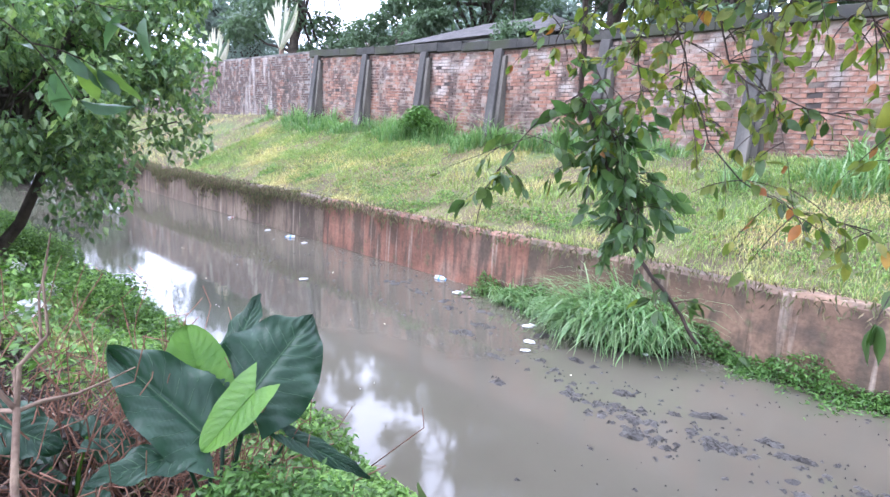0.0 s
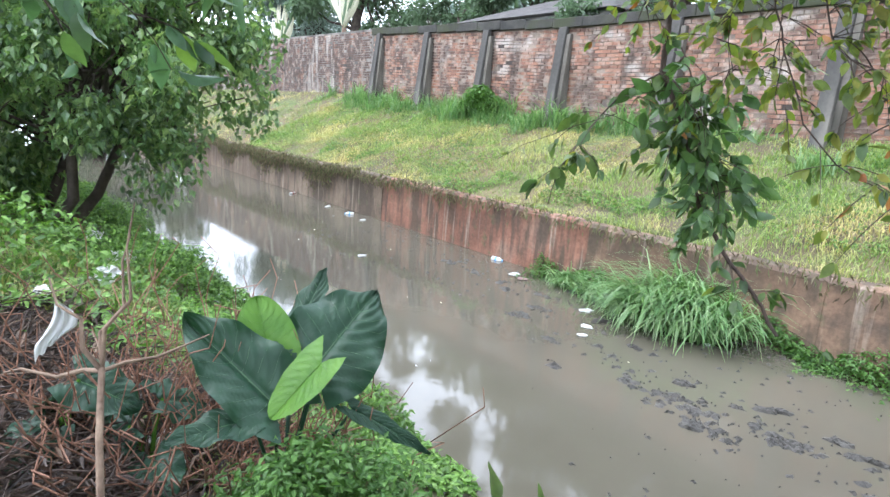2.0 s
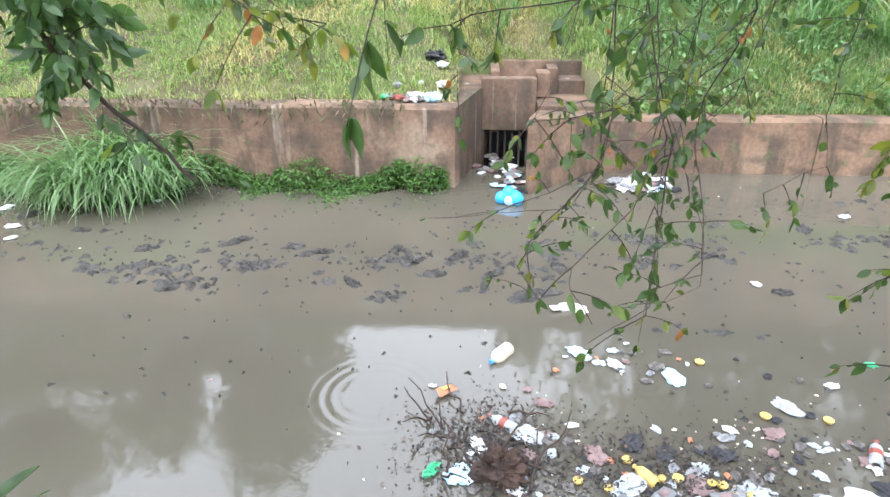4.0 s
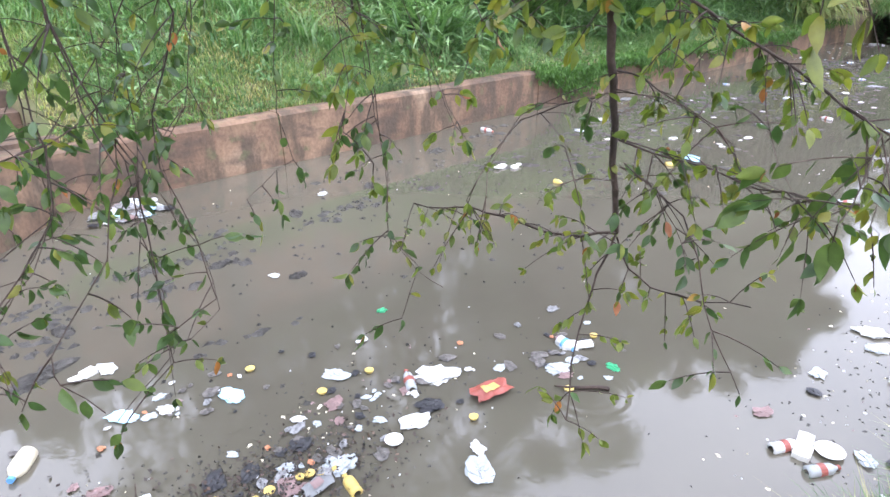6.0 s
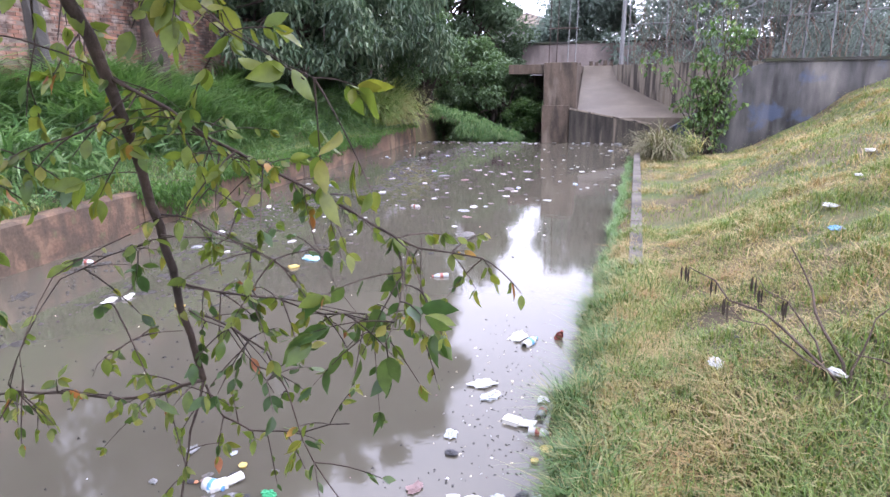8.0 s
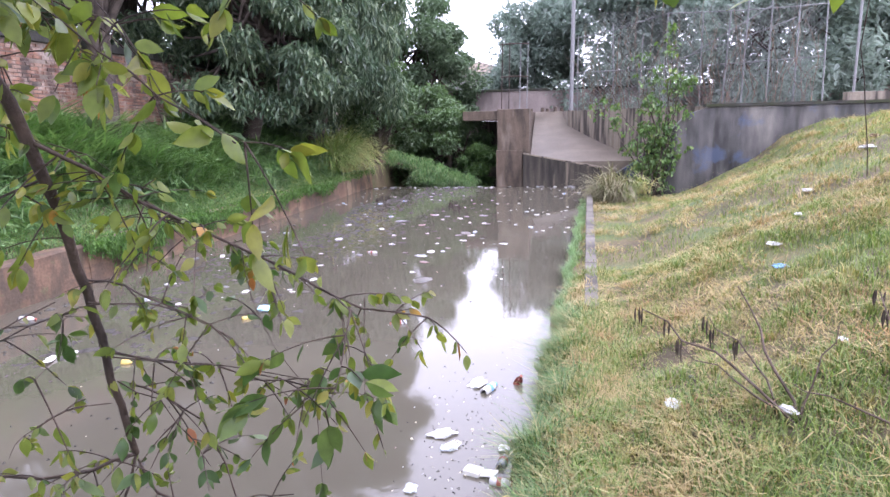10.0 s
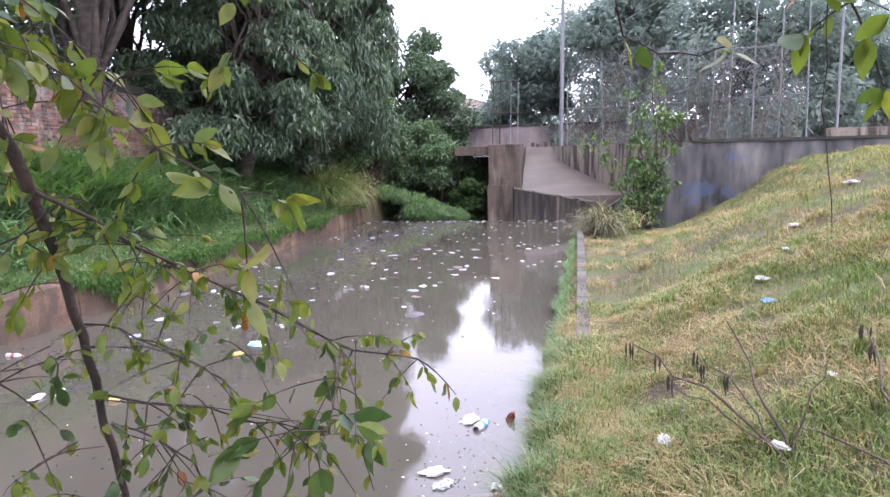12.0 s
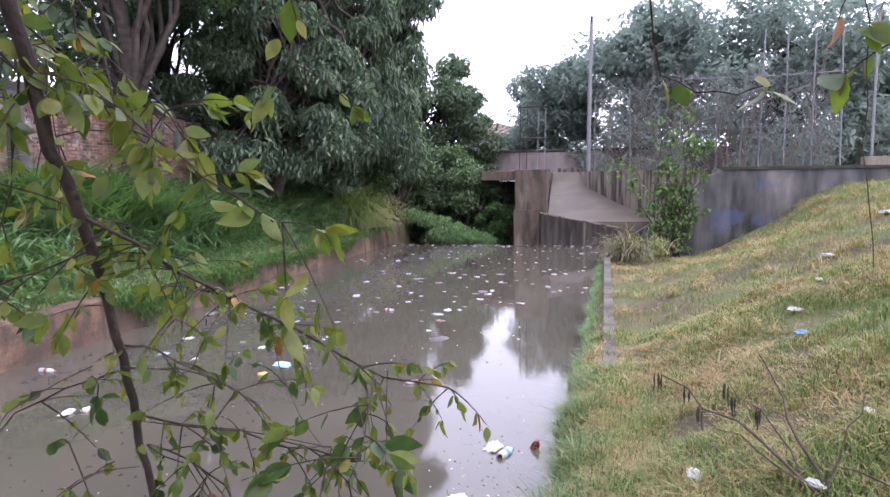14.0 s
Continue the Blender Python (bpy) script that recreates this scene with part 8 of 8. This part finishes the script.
spray("yellowing leafy twigs hanging thickly beside the brown branch", (
    ([(1.14, 2.10, 3.05), (1.18, 2.13, 2.91), (1.21, 2.11, 2.82), (1.25, 2.08, 2.73), (1.29, 2.03, 2.67)], 0.004, 0.027, 0.0475, "pale", 13),
    ([(1.14, 2.09, 2.90), (1.12, 1.98, 2.82), (1.09, 1.88, 2.75), (1.07, 1.82, 2.67), (1.04, 1.78, 2.59)], 0.0032, 0.045, 0.0617, "pale", 8),
    ([(1.09, 1.88, 2.75), (1.04, 1.78, 2.64), (1.03, 1.72, 2.60), (1.01, 1.64, 2.56)], 0.0024, 0.045, 0.0712, "pale", 3),
    ([(1.13, 2.21, 3.02), (1.17, 2.22, 2.87), (1.20, 2.21, 2.77), (1.21, 2.21, 2.66), (1.20, 2.22, 2.57)], 0.004, 0.024, 0.0475, "pale", 14),
    ([(1.21, 2.14, 2.56), (1.25, 2.09, 2.54), (1.28, 2.04, 2.48), (1.30, 2.01, 2.44)], 0.0024, 0.045, 0.0475, "pale", 6),
    ([(1.22, 2.04, 2.49), (1.25, 1.99, 2.44), (1.27, 1.95, 2.40), (1.23, 1.99, 2.35)], 0.0024, 0.045, 0.038, "pale", 7),
    ([(1.09, 1.69, 2.96), (1.12, 1.68, 2.87), (1.14, 1.66, 2.82), (1.16, 1.65, 2.78)], 0.0024, 0.0525, 0.057, "pale", 2),
    ([(1.16, 2.06, 2.26), (1.22, 1.98, 2.25), (1.25, 1.91, 2.21), (1.28, 1.84, 2.16), (1.27, 1.79, 2.08)], 0.0032, 0.045, 0.0427, "pale", 7),
    ([(1.15, 2.02, 2.16), (1.21, 1.89, 2.13), (1.24, 1.79, 2.11), (1.26, 1.67, 2.09), (1.28, 1.60, 2.08)], 0.0032, 0.045, 0.0427, "pale", 9),
    ([(1.16, 2.02, 2.11), (1.18, 1.95, 2.06), (1.19, 1.89, 1.98), (1.18, 1.85, 1.93)], 0.0032, 0.0375, 0.0475, "green", 7),
    ([(1.16, 2.04, 2.06), (1.11, 2.10, 2.06), (1.06, 2.14, 2.04), (1.03, 2.15, 2.01)], 0.0024, 0.075, 0.0427, "pale", 4),
    ([(1.17, 2.08, 2.25), (1.14, 2.10, 2.23), (1.12, 2.10, 2.17), (1.08, 2.12, 2.14)], 0.0024, 0.045, 0.0522, "green", 4),
    ([(1.29, 1.81, 2.35), (1.28, 1.79, 2.25), (1.27, 1.74, 2.15), (1.26, 1.66, 2.05)], 0.0024, 0.045, 0.0522, "green", 5),
    ([(1.32, 1.56, 2.24), (1.28, 1.56, 2.14), (1.26, 1.55, 2.07), (1.25, 1.53, 2.04)], 0.0024, 0.03, 0.0427, "pale", 4),
), (1.14, 2.10, 3.05), 158)

spray("tangle of fine bare twigs and small leaves hanging over the canal", (
    ([(0.30, 2.95, 2.51), (0.30, 2.94, 2.34), (0.34, 2.92, 2.22), (0.38, 2.88, 2.09), (0.37, 2.83, 1.92), (0.37, 2.77, 1.78), (0.35, 2.70, 1.65), (0.26, 2.69, 1.59), (0.19, 2.68, 1.54)], 0.004, 0.1, 0.05, "green", 9),
    ([(0.22, 2.92, 2.51), (0.20, 2.89, 2.18), (0.21, 2.85, 2.02), (0.13, 2.82, 1.90), (0.01, 2.79, 1.79), (0.02, 2.73, 1.68)], 0.004, 0.1, 0.05, "green", 8),
    ([(0.40, 2.97, 2.51), (0.38, 2.95, 2.19), (0.45, 2.87, 1.98), (0.50, 2.80, 1.83), (0.49, 2.74, 1.70), (0.41, 2.74, 1.65)], 0.003, 0.1, 0.045, "green", 8),
    ([(0.43, 2.91, 2.51), (0.42, 2.88, 2.17), (0.36, 2.82, 1.90)], 0.003, 0.06, 0.05, "green", 9),
    ([(0.90, 2.67, 2.51), (0.92, 2.62, 2.21), (0.92, 2.56, 2.01), (0.88, 2.52, 1.86), (0.92, 2.44, 1.77), (0.95, 2.39, 1.73)], 0.003, 0.07, 0.05, "green", 10),
    ([(0.21, 2.85, 2.01), (0.11, 2.82, 1.89), (-0.19, 2.82, 1.86), (-0.27, 2.81, 1.86)], 0.003, 0.2, 0.045, "green", 2),
    ([(0.14, 2.88, 2.51), (0.07, 2.87, 2.23), (0.02, 2.85, 2.14), (0.09, 2.85, 2.16), (0.19, 2.85, 2.20)], 0.003, 0.1, 0.05, "green", 7),
    ([(-0.18, 2.90, 2.51), (-0.19, 2.87, 2.19)], 0.002, 0.1, 0.05, "green", 3),
    ([(0.84, 2.65, 2.51), (0.85, 2.61, 2.24), (0.82, 2.61, 2.12), (0.87, 2.55, 2.05)], 0.003, 0.05, 0.055, "pale", 10),
    ([(1.17, 2.14, 2.26), (1.07, 2.25, 2.19), (1.00, 2.28, 2.06), (0.97, 2.26, 1.95)], 0.003, 0.3, 0.03, "pale", 1),
    ([(0.62, 2.89, 2.51), (0.55, 2.89, 2.19), (0.47, 2.90, 2.08), (0.47, 2.84, 1.90)], 0.003, 0.06, 0.05, "green", 9),
    ([(0.76, 2.76, 2.51), (0.72, 2.75, 2.17), (0.73, 2.71, 2.06), (0.61, 2.75, 1.97)], 0.003, 0.06, 0.05, "green", 9),
    ([(1.01, 2.58, 2.51), (1.06, 2.50, 2.21), (1.07, 2.46, 2.14)], 0.002, 0.1, 0.045, "pale", 4),
    ([(0.53, 2.98, 2.51), (0.40, 3.02, 2.30), (0.25, 3.03, 2.13), (0.08, 3.04, 2.07)], 0.004, 0.1, 0.045, "green", 7),
    ([(0.71, 2.96, 2.51), (0.53, 3.02, 2.26), (0.35, 3.03, 2.03), (0.23, 3.01, 1.89)], 0.003, 0.1, 0.045, "green", 7),
), (0.40, 2.97, 2.51), 159)

# the tree that carries them, standing unseen behind the path
host = new("tree")
host.location = (-1.4, -1.6, float(height(-1.4, -1.6)))
tagged(host, "unseen tree carrying the hanging branches, its crown widened to shade the water", "tree")
rng = random.Random(47)
t = Tubes()
t.add([(0, 0, -0.3), (0.1, 0.2, 1.2), (0.4, 0.7, 2.6), (0.9, 1.5, 3.9)], [0.16, 0.14, 0.12, 0.09], 10)
hz = host.location.z
for end in ((1.14, 2.10, 3.05), (0.40, 2.97, 2.51), (0.75, 2.0, 3.5), (0.4, 2.2, 3.3), (0.5, 1.1, 3.2), (0.2, 2.5, 3.2), (-1.3, 2.4, 3.6), (-1.0, 2.2, 3.5), (-0.9, 0.5, 3.1), (0.5, 2.4, 3.3), (0.7, 1.7, 3.2), (-0.6, 2.1, 3.2), (-0.9, 2.4, 3.2), (0.2, 2.4, 3.2)):
    e = Vector(end) - Vector(host.location)
    t.add(wander((0.4, 0.7, 2.6), tuple(e), 4, 0.04, rng, -0.1), [0.05, 0.04, 0.03, 0.022, 0.014], 6)
for _ in range(12):
    t.add(wander((0.9, 1.5, 3.9), (rng.uniform(-1.2, 5.0), rng.uniform(-0.2, 4.2), rng.uniform(4.0, 5.4)), 4, 0.06, rng), [0.05, 0.04, 0.03, 0.02, 0.01], 6)
t.make("trunk", M_BARK, host)
# Crown out of sight overhead, spread wide to shade the water below.
q = clumps([(rng.uniform(-1.5, 5.5), rng.uniform(-0.6, 4.6), rng.uniform(3.6, 5.6)) for _ in range(46)], [0.75] * 46, 230, np.random.RandomState(48), 0.2)
leaves("crown", q, np.full(len(q), 0.12), M_NEAR_LEAF, host, 49, width=0.55)

# the bricks seen closest, one by one
rs = np.random.RandomState(22)
shapes = []
for k in range(8):
    v, f = brick_arrays([(-0.119, 0.119, -0.037, 0.037)], rs)
    me = bpy.data.meshes.new("brick")
    me.from_pydata([tuple(p) for p in v], [], [tuple(int(i) for i in q) for q in f])
    me.materials.append(M_BRICK)
    shapes.append(me)
for k, (x0, x1, z0, z1) in enumerate(close):
    ob = new("brick", shapes[k % 8])
    ob.parent = brick_wall
    ob.location = ((x0 + x1) / 2, 0, (z0 + z1) / 2)
